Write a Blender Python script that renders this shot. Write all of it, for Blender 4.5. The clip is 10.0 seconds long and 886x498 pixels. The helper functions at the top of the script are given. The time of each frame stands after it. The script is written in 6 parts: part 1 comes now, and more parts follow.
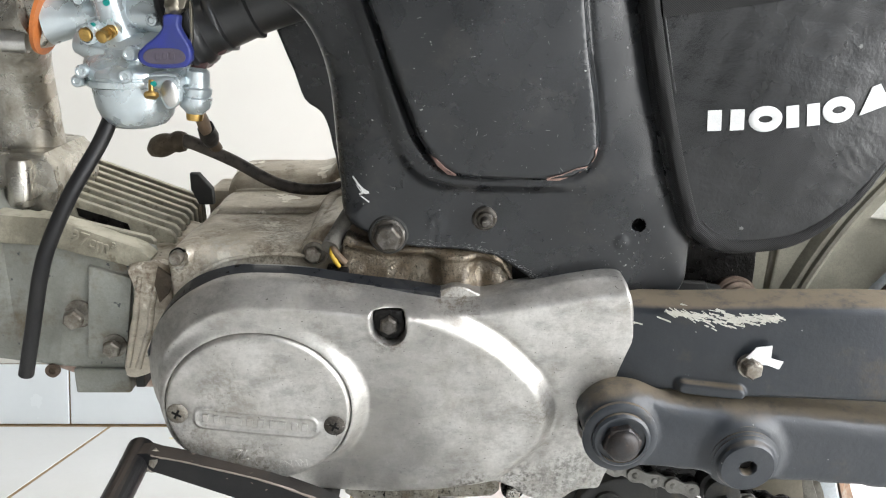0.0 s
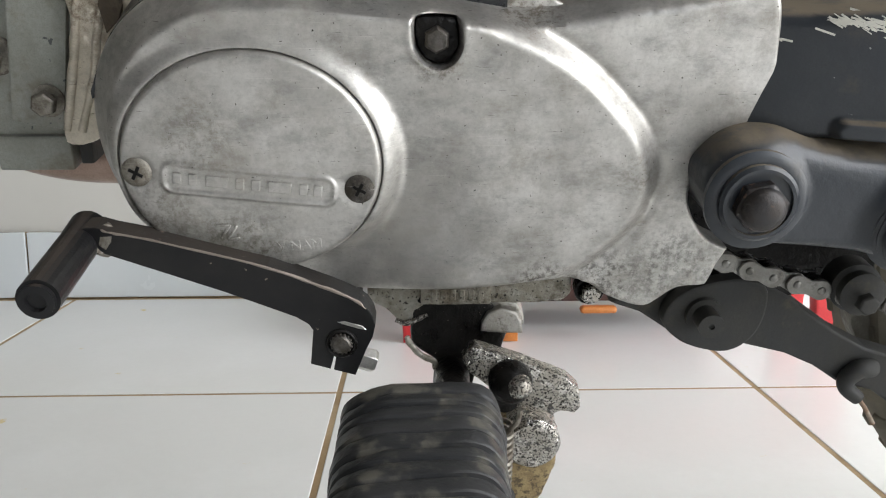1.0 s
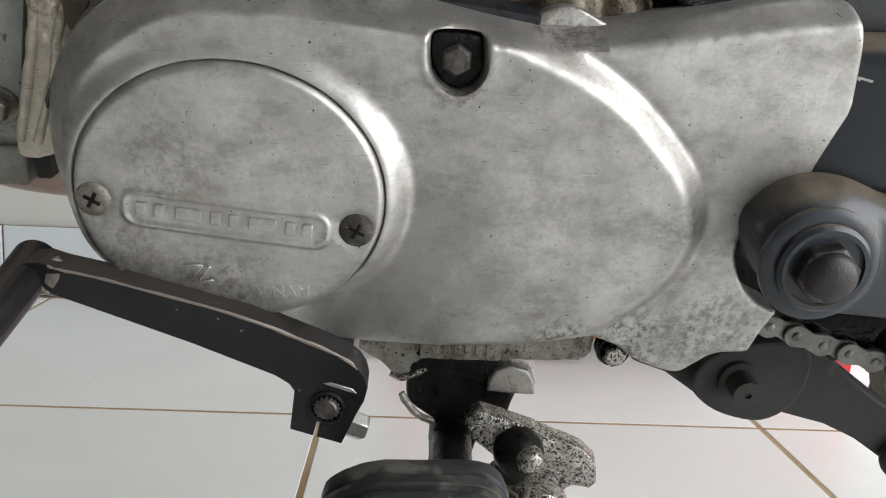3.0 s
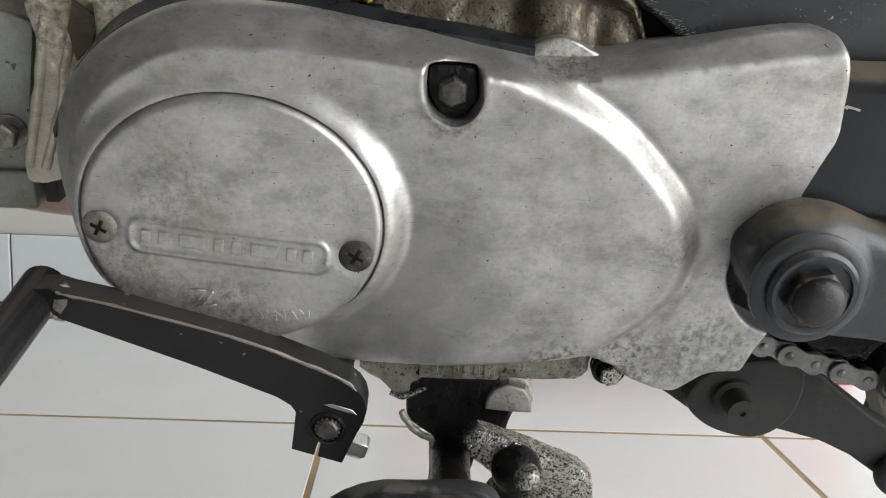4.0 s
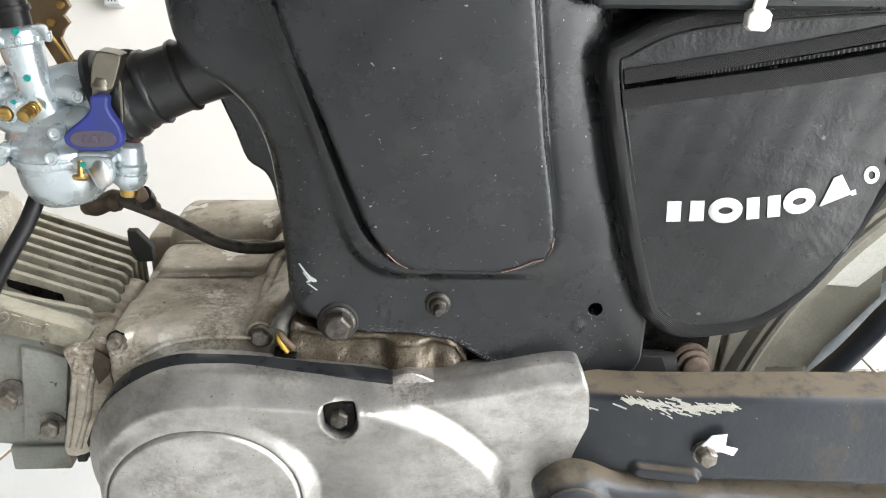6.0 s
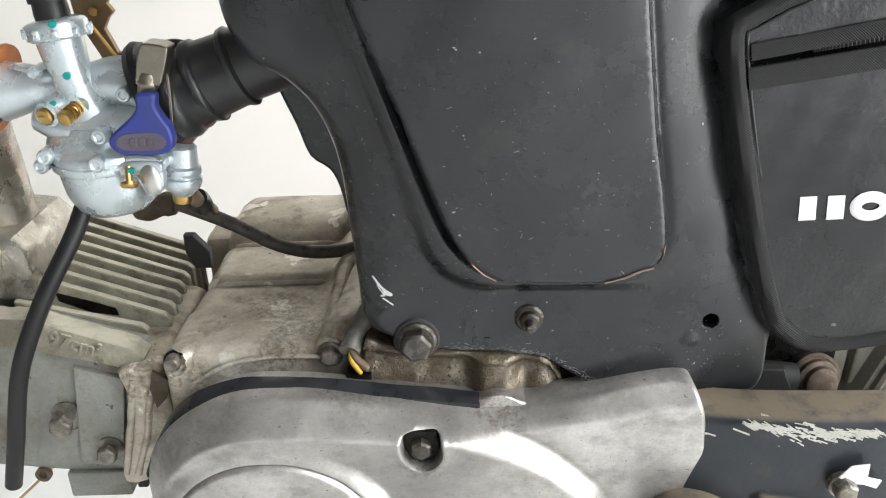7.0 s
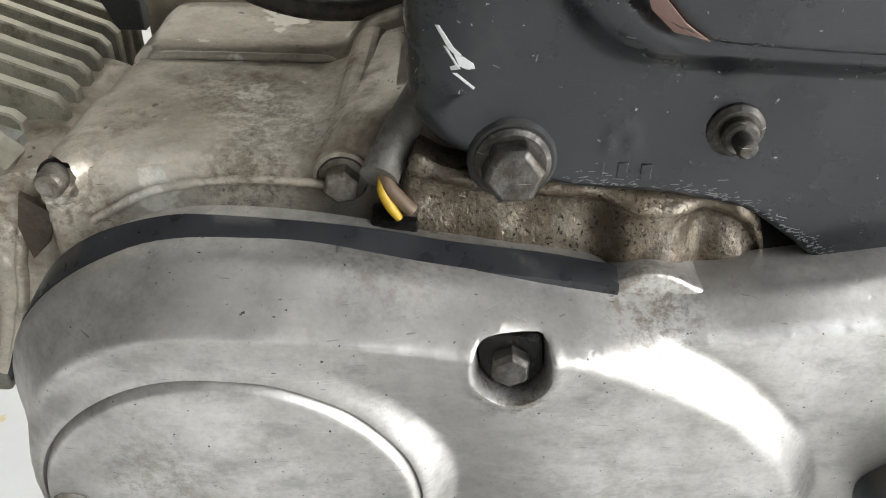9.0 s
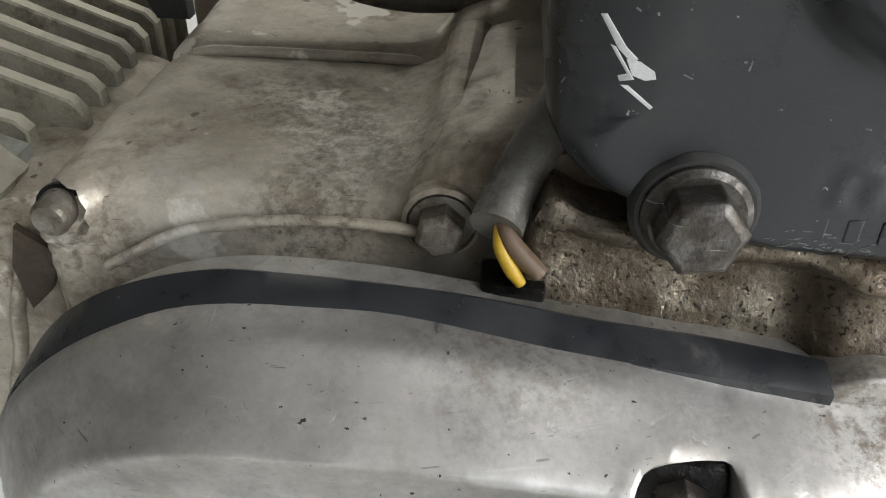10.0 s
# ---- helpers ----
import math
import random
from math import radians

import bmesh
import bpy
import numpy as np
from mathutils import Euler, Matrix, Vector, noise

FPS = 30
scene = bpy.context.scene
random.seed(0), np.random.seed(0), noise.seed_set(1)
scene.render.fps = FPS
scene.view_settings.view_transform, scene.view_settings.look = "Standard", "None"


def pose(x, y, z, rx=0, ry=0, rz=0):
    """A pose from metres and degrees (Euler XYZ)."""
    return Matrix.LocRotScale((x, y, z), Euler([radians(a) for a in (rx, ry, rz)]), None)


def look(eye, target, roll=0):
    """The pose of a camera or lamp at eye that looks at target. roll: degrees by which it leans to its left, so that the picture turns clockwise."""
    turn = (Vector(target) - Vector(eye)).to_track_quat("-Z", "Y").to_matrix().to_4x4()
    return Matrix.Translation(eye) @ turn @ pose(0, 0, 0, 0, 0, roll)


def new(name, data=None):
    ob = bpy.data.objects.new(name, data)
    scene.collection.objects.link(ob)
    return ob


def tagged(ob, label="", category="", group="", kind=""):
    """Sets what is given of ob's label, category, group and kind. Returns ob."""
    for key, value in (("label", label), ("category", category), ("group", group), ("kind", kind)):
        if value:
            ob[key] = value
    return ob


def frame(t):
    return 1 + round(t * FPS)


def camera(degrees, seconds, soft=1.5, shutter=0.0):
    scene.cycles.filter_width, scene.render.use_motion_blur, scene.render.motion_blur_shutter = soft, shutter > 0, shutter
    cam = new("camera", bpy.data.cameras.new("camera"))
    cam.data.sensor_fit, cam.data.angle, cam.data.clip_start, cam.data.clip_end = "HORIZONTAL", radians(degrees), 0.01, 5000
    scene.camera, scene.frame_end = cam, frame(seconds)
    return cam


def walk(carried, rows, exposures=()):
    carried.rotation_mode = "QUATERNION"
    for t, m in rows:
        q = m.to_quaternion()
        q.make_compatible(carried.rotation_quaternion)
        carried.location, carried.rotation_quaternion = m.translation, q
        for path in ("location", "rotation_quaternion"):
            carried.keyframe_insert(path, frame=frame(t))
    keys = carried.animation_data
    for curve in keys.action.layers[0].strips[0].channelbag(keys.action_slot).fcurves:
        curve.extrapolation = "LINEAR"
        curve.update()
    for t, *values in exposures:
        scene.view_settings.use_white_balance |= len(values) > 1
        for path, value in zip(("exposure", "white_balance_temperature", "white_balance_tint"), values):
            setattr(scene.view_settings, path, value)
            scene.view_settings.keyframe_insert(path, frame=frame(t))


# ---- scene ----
cam = camera(54.0, 10.0, soft=1.1)
PATH = [
    (0, (0.002, -0.043, 0.423), (0.003, 1.953, 0.296), 0.1),
    (0.5, (-0.003, 0.043, 0.368), (0.003, 2.028, 0.128), 0.4),
    (1, (-0.036, 0.089, 0.329), (0.026, 2.059, -0.014), -0.1),
    (1.5, (-0.046, 0.113, 0.319), (0.015, 2.079, -0.044), -0.6),
    (2, (-0.053, 0.133, 0.324), (0.011, 2.099, -0.037), 0.8),
    (2.5, (-0.042, 0.143, 0.336), (0.027, 2.113, -0.006), 2.4),
    (2.7, (-0.042, 0.1455, 0.336), (0.0475, 2.115, -0.001), 2.7),
    (3.8, (-0.039, 0.138, 0.347), (0.0256, 2.109, 0.0055), 2.5),
    (4, (-0.039, 0.138, 0.347), (0.032, 2.109, 0.016), 2.5),
    (4.5, (-0.031, 0.111, 0.365), (0.029, 2.085, 0.049), 2.3),
    (5, (0.007, 0.013, 0.401), (0.067, 1.984, 0.068), 2.6),
    (5.5, (0.016, -0.026, 0.472), (0.11, 1.95, 0.18), 0.7),
    (6, (0.003, -0.017, 0.506), (0.112, 1.96, 0.221), 0.0),
    (6.2, (0.0, -0.007, 0.508), (0.083, 1.97, 0.2385), -0.3),
    (7.3, (-0.013, 0.067, 0.519), (-0.047, 2.033, 0.155), -2.0),
    (7.5, (-0.015, 0.088, 0.521), (-0.046, 2.057, 0.166), -1.9),
    (8, (-0.024, 0.147, 0.504), (-0.047, 2.108, 0.112), -1.1),
    (8.5, (-0.032, 0.185, 0.482), (-0.049, 2.111, -0.059), -0.4),
    (9, (-0.045, 0.235, 0.454), (-0.047, 2.111, -0.241), 1.5),
    (9.5, (-0.064, 0.284, 0.446), (-0.113, 2.138, -0.303), 1.8),
    (10, (-0.064, 0.3, 0.444), (-0.164, 2.175, -0.246), 2.5),
]
walk(cam, [(t, look(eye, target, roll)) for t, eye, target, roll in PATH],
     exposures=[(0, 0.4), (0.5, 0.0), (1.5, -0.24), (2.5, -0.32), (4.5, -0.34), (5, -0.14), (5.5, 0.24), (6, 0.55), (7.5, 0.48), (8.5, 0.62), (9.0, 0.38), (9.5, 0.2), (10, 0.0)])

# ---- daylight: a wide open front behind the camera, sky through it ----
world = bpy.data.worlds.new("sky")
scene.world = world
world.use_nodes = True
wn = world.node_tree
sky = wn.nodes.new("ShaderNodeTexSky")
sky.sky_type, sky.sun_disc = "NISHITA", False
sky.sun_elevation, sky.sun_rotation = radians(60), radians(110)
wn.links.new(sky.outputs[0], wn.nodes["Background"].inputs[0])
wn.nodes["Background"].inputs[1].default_value = 0.12
sun = new("sun", bpy.data.lights.new("sun", "SUN"))
sun.data.energy, sun.data.angle, sun.data.color = 5.0, radians(3), (1.0, 0.97, 0.92)
sun.matrix_world = look((5.7, -1.8, 5.2), (2.5, -1.0, 0))
opening = new("opening_light", bpy.data.lights.new("opening_light", "AREA"))
opening.data.shape, opening.data.size, opening.data.size_y = "RECTANGLE", 1.9, 2.5
opening.data.energy, opening.data.color = 12, (0.985, 0.985, 0.985)
opening.matrix_world = look((1.6, -2.15, 1.45), (1.2, 3.0, 1.0))
east_light = new("east_light", bpy.data.lights.new("east_light", "AREA"))
east_light.data.shape, east_light.data.size, east_light.data.size_y = "RECTANGLE", 3.4, 2.9
east_light.data.energy, east_light.data.color = 235, (0.985, 0.985, 0.99)
east_light.matrix_world = look((2.45, -0.35, 1.48), (0, 0.3, 0.75))
scene.view_settings.exposure = -0.15

# ---- shape helpers: lengths in millimetres, x towards the rear wheel, y away from the camera, z up ----
MM = 0.001
LEAN_SIDE = radians(14)
BASE = Vector((100.0, 85.0, -433.0))
BIKE = Matrix.Translation((0, 0.447, 0.40)) @ Matrix.Rotation(LEAN_SIDE, 4, "X")


def spline(ctrl, n=8, closed=True):
    """Catmull-Rom curve through control points of any width."""
    c = np.array(ctrl, float)
    m = len(c)
    out = []
    for i in range(m if closed else m - 1):
        if closed:
            a, b, d, e = c[i - 1], c[i], c[(i + 1) % m], c[(i + 2) % m]
        else:
            a, b, d, e = c[max(i - 1, 0)], c[i], c[i + 1], c[min(i + 2, m - 1)]
        for k in range(n):
            t = k / n
            out.append(0.5 * (2 * b + (d - a) * t + (2 * a - 5 * b + 4 * d - e) * t * t + (3 * b - a - 3 * d + e) * t ** 3))
    if not closed:
        out.append(c[-1])
    return np.array(out)


def sd_poly(x, z, poly):
    """Signed distance to a closed outline (negative inside) and the nearest outline point's number."""
    a = poly[:, :2]
    b = np.roll(a, -1, axis=0)
    best = np.full(len(x), 1e18)
    near = np.zeros(len(x), int)
    inside = np.zeros(len(x), bool)
    for i in range(len(a)):
        ex, ez = b[i] - a[i]
        px, pz = x - a[i, 0], z - a[i, 1]
        t = np.clip((px * ex + pz * ez) / max(ex * ex + ez * ez, 1e-12), 0, 1)
        d = (px - t * ex) ** 2 + (pz - t * ez) ** 2
        hit = d < best
        best[hit] = d[hit]
        near[hit] = i
        cross = (a[i, 1] > z) != (b[i, 1] > z)
        if ez != 0:
            inside ^= cross & (x < a[i, 0] + ex * (z - a[i, 1]) / ez)
    d = np.sqrt(best)
    return np.where(inside, -d, d), near


def step(lo, hi, v):
    t = np.clip((v - lo) / (hi - lo), 0, 1)
    return t * t * (3 - 2 * t)


def rounded(d, r):
    """How far a rounded edge of radius r falls back at the distance d from the rim."""
    q = np.clip(r - d, 0, r)
    return r - np.sqrt(np.maximum(r * r - q * q, 0))


def relief(ctrl, depth, size, back, n=8, finer=(), lines=()):
    """A cast or pressed face: an outline (x, z, edge radius) filled with a mesh whose depth is worked out from the shape, closed to the back."""
    from_geo = spline(ctrl, n)
    poly = from_geo[:, :2]
    lo, hi = poly.min(0), poly.max(0)
    gx, gz = np.meshgrid(np.arange(lo[0], hi[0], size), np.arange(lo[1], hi[1], size))
    gx = gx + (np.arange(gx.shape[0]) % 2)[:, None] * size / 2
    gx, gz = gx.ravel(), gz.ravel()
    sets = [(gx, gz)]
    for (x0, x1, z0, z1, s) in finer:
        fx, fz = np.meshgrid(np.arange(x0, x1, s), np.arange(z0, z1, s))
        keep = (gx < x0 - s) | (gx > x1 + s) | (gz < z0 - s) | (gz > z1 + s)
        sets = [(ax[k], az[k]) for ax, az in sets for k in [(ax < x0 - s) | (ax > x1 + s) | (az < z0 - s) | (az > z1 + s)]]
        sets.append((fx.ravel(), fz.ravel()))
        gx, gz = np.concatenate([q[0] for q in sets]), np.concatenate([q[1] for q in sets])
        sets = [(gx, gz)]
    gx, gz = sets[0]
    for line, offsets in lines:
        ring = np.vstack([line, line[:1]])
        run = np.r_[0, np.cumsum(np.hypot(*np.diff(ring[:, :2], axis=0).T))]
        u = np.arange(0, run[-1], size * 0.85)
        lx, lz = np.interp(u, run, ring[:, 0]), np.interp(u, run, ring[:, 1])
        tx, tz = np.roll(lx, -1) - np.roll(lx, 1), np.roll(lz, -1) - np.roll(lz, 1)
        tl = np.maximum(np.hypot(tx, tz), 1e-9)
        dl, _ = sd_poly(gx, gz, line)
        keep = (dl < min(offsets) - size * 0.5) | (dl > max(offsets) + size * 0.5)
        gx, gz = gx[keep], gz[keep]
        turn_way = 1 if np.sum(lx * np.roll(lz, -1) - np.roll(lx, -1) * lz) > 0 else -1
        for o in offsets:
            gx = np.concatenate([gx, lx + turn_way * tz / tl * o])
            gz = np.concatenate([gz, lz - turn_way * tx / tl * o])
    d, near = sd_poly(gx, gz, poly)
    keep = d < -size * 0.45
    x = np.concatenate([poly[:, 0], gx[keep]])
    z = np.concatenate([poly[:, 1], gz[keep]])
    dist = np.concatenate([np.zeros(len(poly)), -d[keep]])
    rad = np.concatenate([from_geo[:, 2], from_geo[near[keep], 2]])
    from mathutils.geometry import delaunay_2d_cdt
    vs, es, fs, *_ = delaunay_2d_cdt([Vector(p) for p in zip(x, z)], [], [list(range(len(poly)))], 1, 1e-6)
    xx, zz = np.array([v[0] for v in vs]), np.array([v[1] for v in vs])
    d2, near2 = sd_poly(xx, zz, poly)
    y = depth(xx, zz, np.maximum(-d2, 0), np.maximum(from_geo[near2, 2], 0.01))
    bm = bmesh.new()
    verts = [bm.verts.new((a, b, c)) for a, b, c in zip(xx, y, zz)]
    for f in fs:
        bm.faces.new([verts[i] for i in f])
    rim = [e for e in bm.edges if e.is_boundary]
    made = bmesh.ops.extrude_edge_only(bm, edges=rim)["geom"]
    for v in made:
        if isinstance(v, bmesh.types.BMVert):
            v.co.y = back
    bmesh.ops.recalc_face_normals(bm, faces=bm.faces)
    if sum(f.normal.y * f.calc_area() for f in bm.faces) > 0:
        bmesh.ops.reverse_faces(bm, faces=bm.faces)
    return bm


def add(bm, other):
    """Adds another bmesh into bm."""
    me = bpy.data.meshes.new("joined")
    other.to_mesh(me)
    other.free()
    bm.from_mesh(me)
    bpy.data.meshes.remove(me)
    return bm


def tube(points, radius, seg=12, smooth=0, caps=True):
    """A round bar or hose along points; radius is one number or one for each point."""
    p = np.array(points, float)
    r = np.full(len(p), float(radius)) if np.isscalar(radius) else np.array(radius, float)
    if smooth:
        q = spline(np.column_stack([p, r]), smooth, closed=False)
        p, r = q[:, :3], q[:, 3]
    bm = bmesh.new()
    rings = []
    side = None
    for i in range(len(p)):
        t = Vector(p[min(i + 1, len(p) - 1)] - p[max(i - 1, 0)]).normalized()
        if side is None:
            side = t.orthogonal().normalized()
        side = (side - t * side.dot(t)).normalized()
        up = t.cross(side)
        rings.append([bm.verts.new(Vector(p[i]) + (side * math.cos(a) + up * math.sin(a)) * r[i]) for a in [2 * math.pi * k / seg for k in range(seg)]])
    for a, b in zip(rings, rings[1:]):
        for k in range(seg):
            bm.faces.new((a[k], a[(k + 1) % seg], b[(k + 1) % seg], b[k]))
    if caps:
        bm.faces.new(rings[0][::-1])
        bm.faces.new(rings[-1])
    bmesh.ops.recalc_face_normals(bm, faces=bm.faces)
    return bm


def turned(profile, centre, axis=(0, -1, 0), seg=32):
    """A turned piece: (radius, height) steps along an axis from the centre."""
    q = Vector(axis).to_track_quat("Z", "Y").to_matrix()
    bm = bmesh.new()
    rings = []
    for r, h in profile:
        if r < 1e-6:
            rings.append([bm.verts.new(Vector(centre) + q @ Vector((0, 0, h)))])
        else:
            rings.append([bm.verts.new(Vector(centre) + q @ Vector((r * math.cos(2 * math.pi * k / seg), r * math.sin(2 * math.pi * k / seg), h))) for k in range(seg)])
    for a, b in zip(rings, rings[1:]):
        for k in range(seg):
            j = (k + 1) % seg
            if len(a) == 1 and len(b) > 1:
                bm.faces.new((a[0], b[j], b[k]))
            elif len(b) == 1 and len(a) > 1:
                bm.faces.new((a[k], a[j], b[0]))
            elif len(a) > 1:
                bm.faces.new((a[k], a[j], b[j], b[k]))
    for ring in (rings[0], rings[-1]):
        if len(ring) > 2:
            bm.faces.new(ring)
    bmesh.ops.recalc_face_normals(bm, faces=bm.faces)
    return bm


def prism(outline, y0, y1, bevel=0.8, n=0, segments=2, both=False):
    """A plate: an outline in x and z between the depths y0 (front) and y1, with a bevelled front edge."""
    p = spline(outline, n) if n else np.array(outline, float)
    bm = bmesh.new()
    front = [bm.verts.new((a[0], y0, a[1])) for a in p]
    rear = [bm.verts.new((a[0], y1, a[1])) for a in p]
    f0 = bm.faces.new(front)
    f1 = bm.faces.new(rear[::-1])
    for i in range(len(p)):
        j = (i + 1) % len(p)
        bm.faces.new((front[j], front[i], rear[i], rear[j]))
    bmesh.ops.recalc_face_normals(bm, faces=bm.faces)
    if bevel:
        edges = list(f0.edges) + (list(f1.edges) if both else [])
        bmesh.ops.bevel(bm, geom=edges, offset=bevel, segments=segments, affect="EDGES", profile=0.5, clamp_overlap=True)
    return bm


def block(x0, x1, y0, y1, z0, z1, bevel=1.0, segments=2):
    bm = bmesh.new()
    bmesh.ops.create_cube(bm, size=1)
    for v in bm.verts:
        v.co = Vector(((x0 + x1) / 2 + v.co.x * (x1 - x0), (y0 + y1) / 2 + v.co.y * (y1 - y0), (z0 + z1) / 2 + v.co.z * (z1 - z0)))
    if bevel:
        bmesh.ops.bevel(bm, geom=list(bm.edges), offset=bevel, segments=segments, affect="EDGES", profile=0.5)
    return bm


def hexagon(x, y, z, flats, height, axis=(0, -1, 0), turn=0.3, dome=0.0):
    """A hexagonal bolt head with a chamfered crown."""
    r = flats / math.sqrt(3)
    q = Vector(axis).to_track_quat("Z", "Y").to_matrix() @ Matrix.Rotation(turn, 3, "Z")
    bm = bmesh.new()
    rings = []
    for rr, h, m in ((r, 0, 6), (r, height * 0.82, 6), (flats * 0.47, height, 6)):
        rings.append([bm.verts.new(Vector((x, y, z)) + q @ Vector((rr * math.cos(math.pi / 3 * k), rr * math.sin(math.pi / 3 * k), h))) for k in range(m)])
    for a, b in zip(rings, rings[1:]):
        for k in range(6):
            bm.faces.new((a[k], a[(k + 1) % 6], b[(k + 1) % 6], b[k]))
    if dome:
        tip = bm.verts.new(Vector((x, y, z)) + q @ Vector((0, 0, height + dome)))
        for k in range(6):
            bm.faces.new((rings[-1][k], rings[-1][(k + 1) % 6], tip))
    else:
        bm.faces.new(rings[-1])
    bm.faces.new(rings[0][::-1])
    bmesh.ops.recalc_face_normals(bm, faces=bm.faces)
    bmesh.ops.bevel(bm, geom=list(bm.edges), offset=flats * 0.03, segments=2, affect="EDGES", profile=0.5)
    return bm


def roughen(bm, amount, scale, seed=0.0):
    """Uneven cast surface: pushes vertices along their normals by noise."""
    bm.normal_update()
    for v in bm.verts:
        v.co += v.normal * amount * noise.noise(v.co * scale + Vector((seed, seed, seed)))
    return bm


def dense(bm, length):
    """Cuts long edges so that a shape can be roughened."""
    for _ in range(6):
        long = [e for e in bm.edges if e.calc_length() > length]
        if not long:
            break
        bmesh.ops.subdivide_edges(bm, edges=long, cuts=1, use_grid_fill=True)
    bmesh.ops.triangulate(bm, faces=[f for f in bm.faces if len(f.verts) > 4])
    return bm


motorcycle = tagged(new("motorcycle"), "old black moped with worn aluminium engine leaning on its stand", "motorcycle")
motorcycle.matrix_world = BIKE @ Matrix.Translation(BASE * MM)


def part(name, bm, material, parent=None, label="", sharp=38):
    """Links a bmesh as one mesh object under a thing or a part; parts of the motorcycle are given in its own millimetres."""
    me = bpy.data.meshes.new(name)
    bm.to_mesh(me)
    bm.free()
    me.transform(Matrix.Scale(MM, 4))
    me.shade_smooth()
    me.set_sharp_from_angle(angle=radians(sharp))
    areas = np.array([f.area for f in me.polygons])
    usual = np.median(areas)
    for f in me.polygons:
        if len(areas) < 4000 and f.area > 12 * usual:
            f.use_smooth = False
    me.materials.append(material)
    ob = new(name, me)
    if parent:
        ob.parent = parent
        if parent.name == "motorcycle":
            ob.location = -BASE * MM
    if label:
        tagged(ob, label)
    return ob


def writing(text, size, depth, place, turn, material, parent, name, label=""):
    """Raised writing in the built-in font; place is its lower left corner, turn its slope in degrees."""
    cu = bpy.data.curves.new(name, "FONT")
    cu.body, cu.size, cu.extrude, cu.bevel_depth = text, size, depth, size * 0.02
    tmp = bpy.data.objects.new(name, cu)
    scene.collection.objects.link(tmp)
    bpy.context.view_layer.update()
    me = bpy.data.meshes.new_from_object(tmp.evaluated_get(bpy.context.evaluated_depsgraph_get()))
    bpy.data.objects.remove(tmp)
    bm = bmesh.new()
    bm.from_mesh(me)
    bpy.data.meshes.remove(me)
    bm.transform(Matrix.Translation(place) @ Matrix.Rotation(radians(-turn), 4, "Y") @ Matrix.Rotation(radians(90), 4, "X"))
    return part(name, bm, material, parent, label)


# ---- materials ----
def mix(nt, fac, a, b, kind="RGBA"):
    m = nt.nodes.new("ShaderNodeMix")
    m.data_type = kind
    ins = {"RGBA": (6, 7), "FLOAT": (2, 3)}[kind]
    for slot, v in ((0, fac), (ins[0], a), (ins[1], b)):
        if hasattr(v, "links"):
            nt.links.new(v, m.inputs[slot])
        elif isinstance(v, tuple):
            m.inputs[slot].default_value = (*v, 1) if len(v) == 3 else v
        else:
            m.inputs[slot].default_value = v
    return m.outputs[2 if kind == "RGBA" else 0]


def band(nt, value, lo, hi):
    m = nt.nodes.new("ShaderNodeMapRange")
    m.interpolation_type = "SMOOTHSTEP"
    nt.links.new(value, m.inputs[0])
    m.inputs[1].default_value, m.inputs[2].default_value = lo, hi
    return m.outputs[0]


def grain(nt, size, detail=4, rough=0.6, stretch=(1, 1, 1), turn=(0, 0, 0), seed=0.0):
    co = nt.nodes.new("ShaderNodeTexCoord")
    mp = nt.nodes.new("ShaderNodeMapping")
    nt.links.new(co.outputs["Object"], mp.inputs[0])
    mp.inputs["Scale"].default_value = stretch
    mp.inputs["Rotation"].default_value = turn
    mp.inputs["Location"].default_value = (seed, seed * 0.7, seed * 1.3)
    n = nt.nodes.new("ShaderNodeTexNoise")
    nt.links.new(mp.outputs[0], n.inputs["Vector"])
    n.inputs["Scale"].default_value, n.inputs["Detail"].default_value, n.inputs["Roughness"].default_value = 1 / size, detail, rough
    return n.outputs[0]


def times(nt, a, b):
    m = nt.nodes.new("ShaderNodeMath")
    m.operation = "MULTIPLY"
    for slot, v in ((0, a), (1, b)):
        if hasattr(v, "links"):
            nt.links.new(v, m.inputs[slot])
        else:
            m.inputs[slot].default_value = v
    return m.outputs[0]


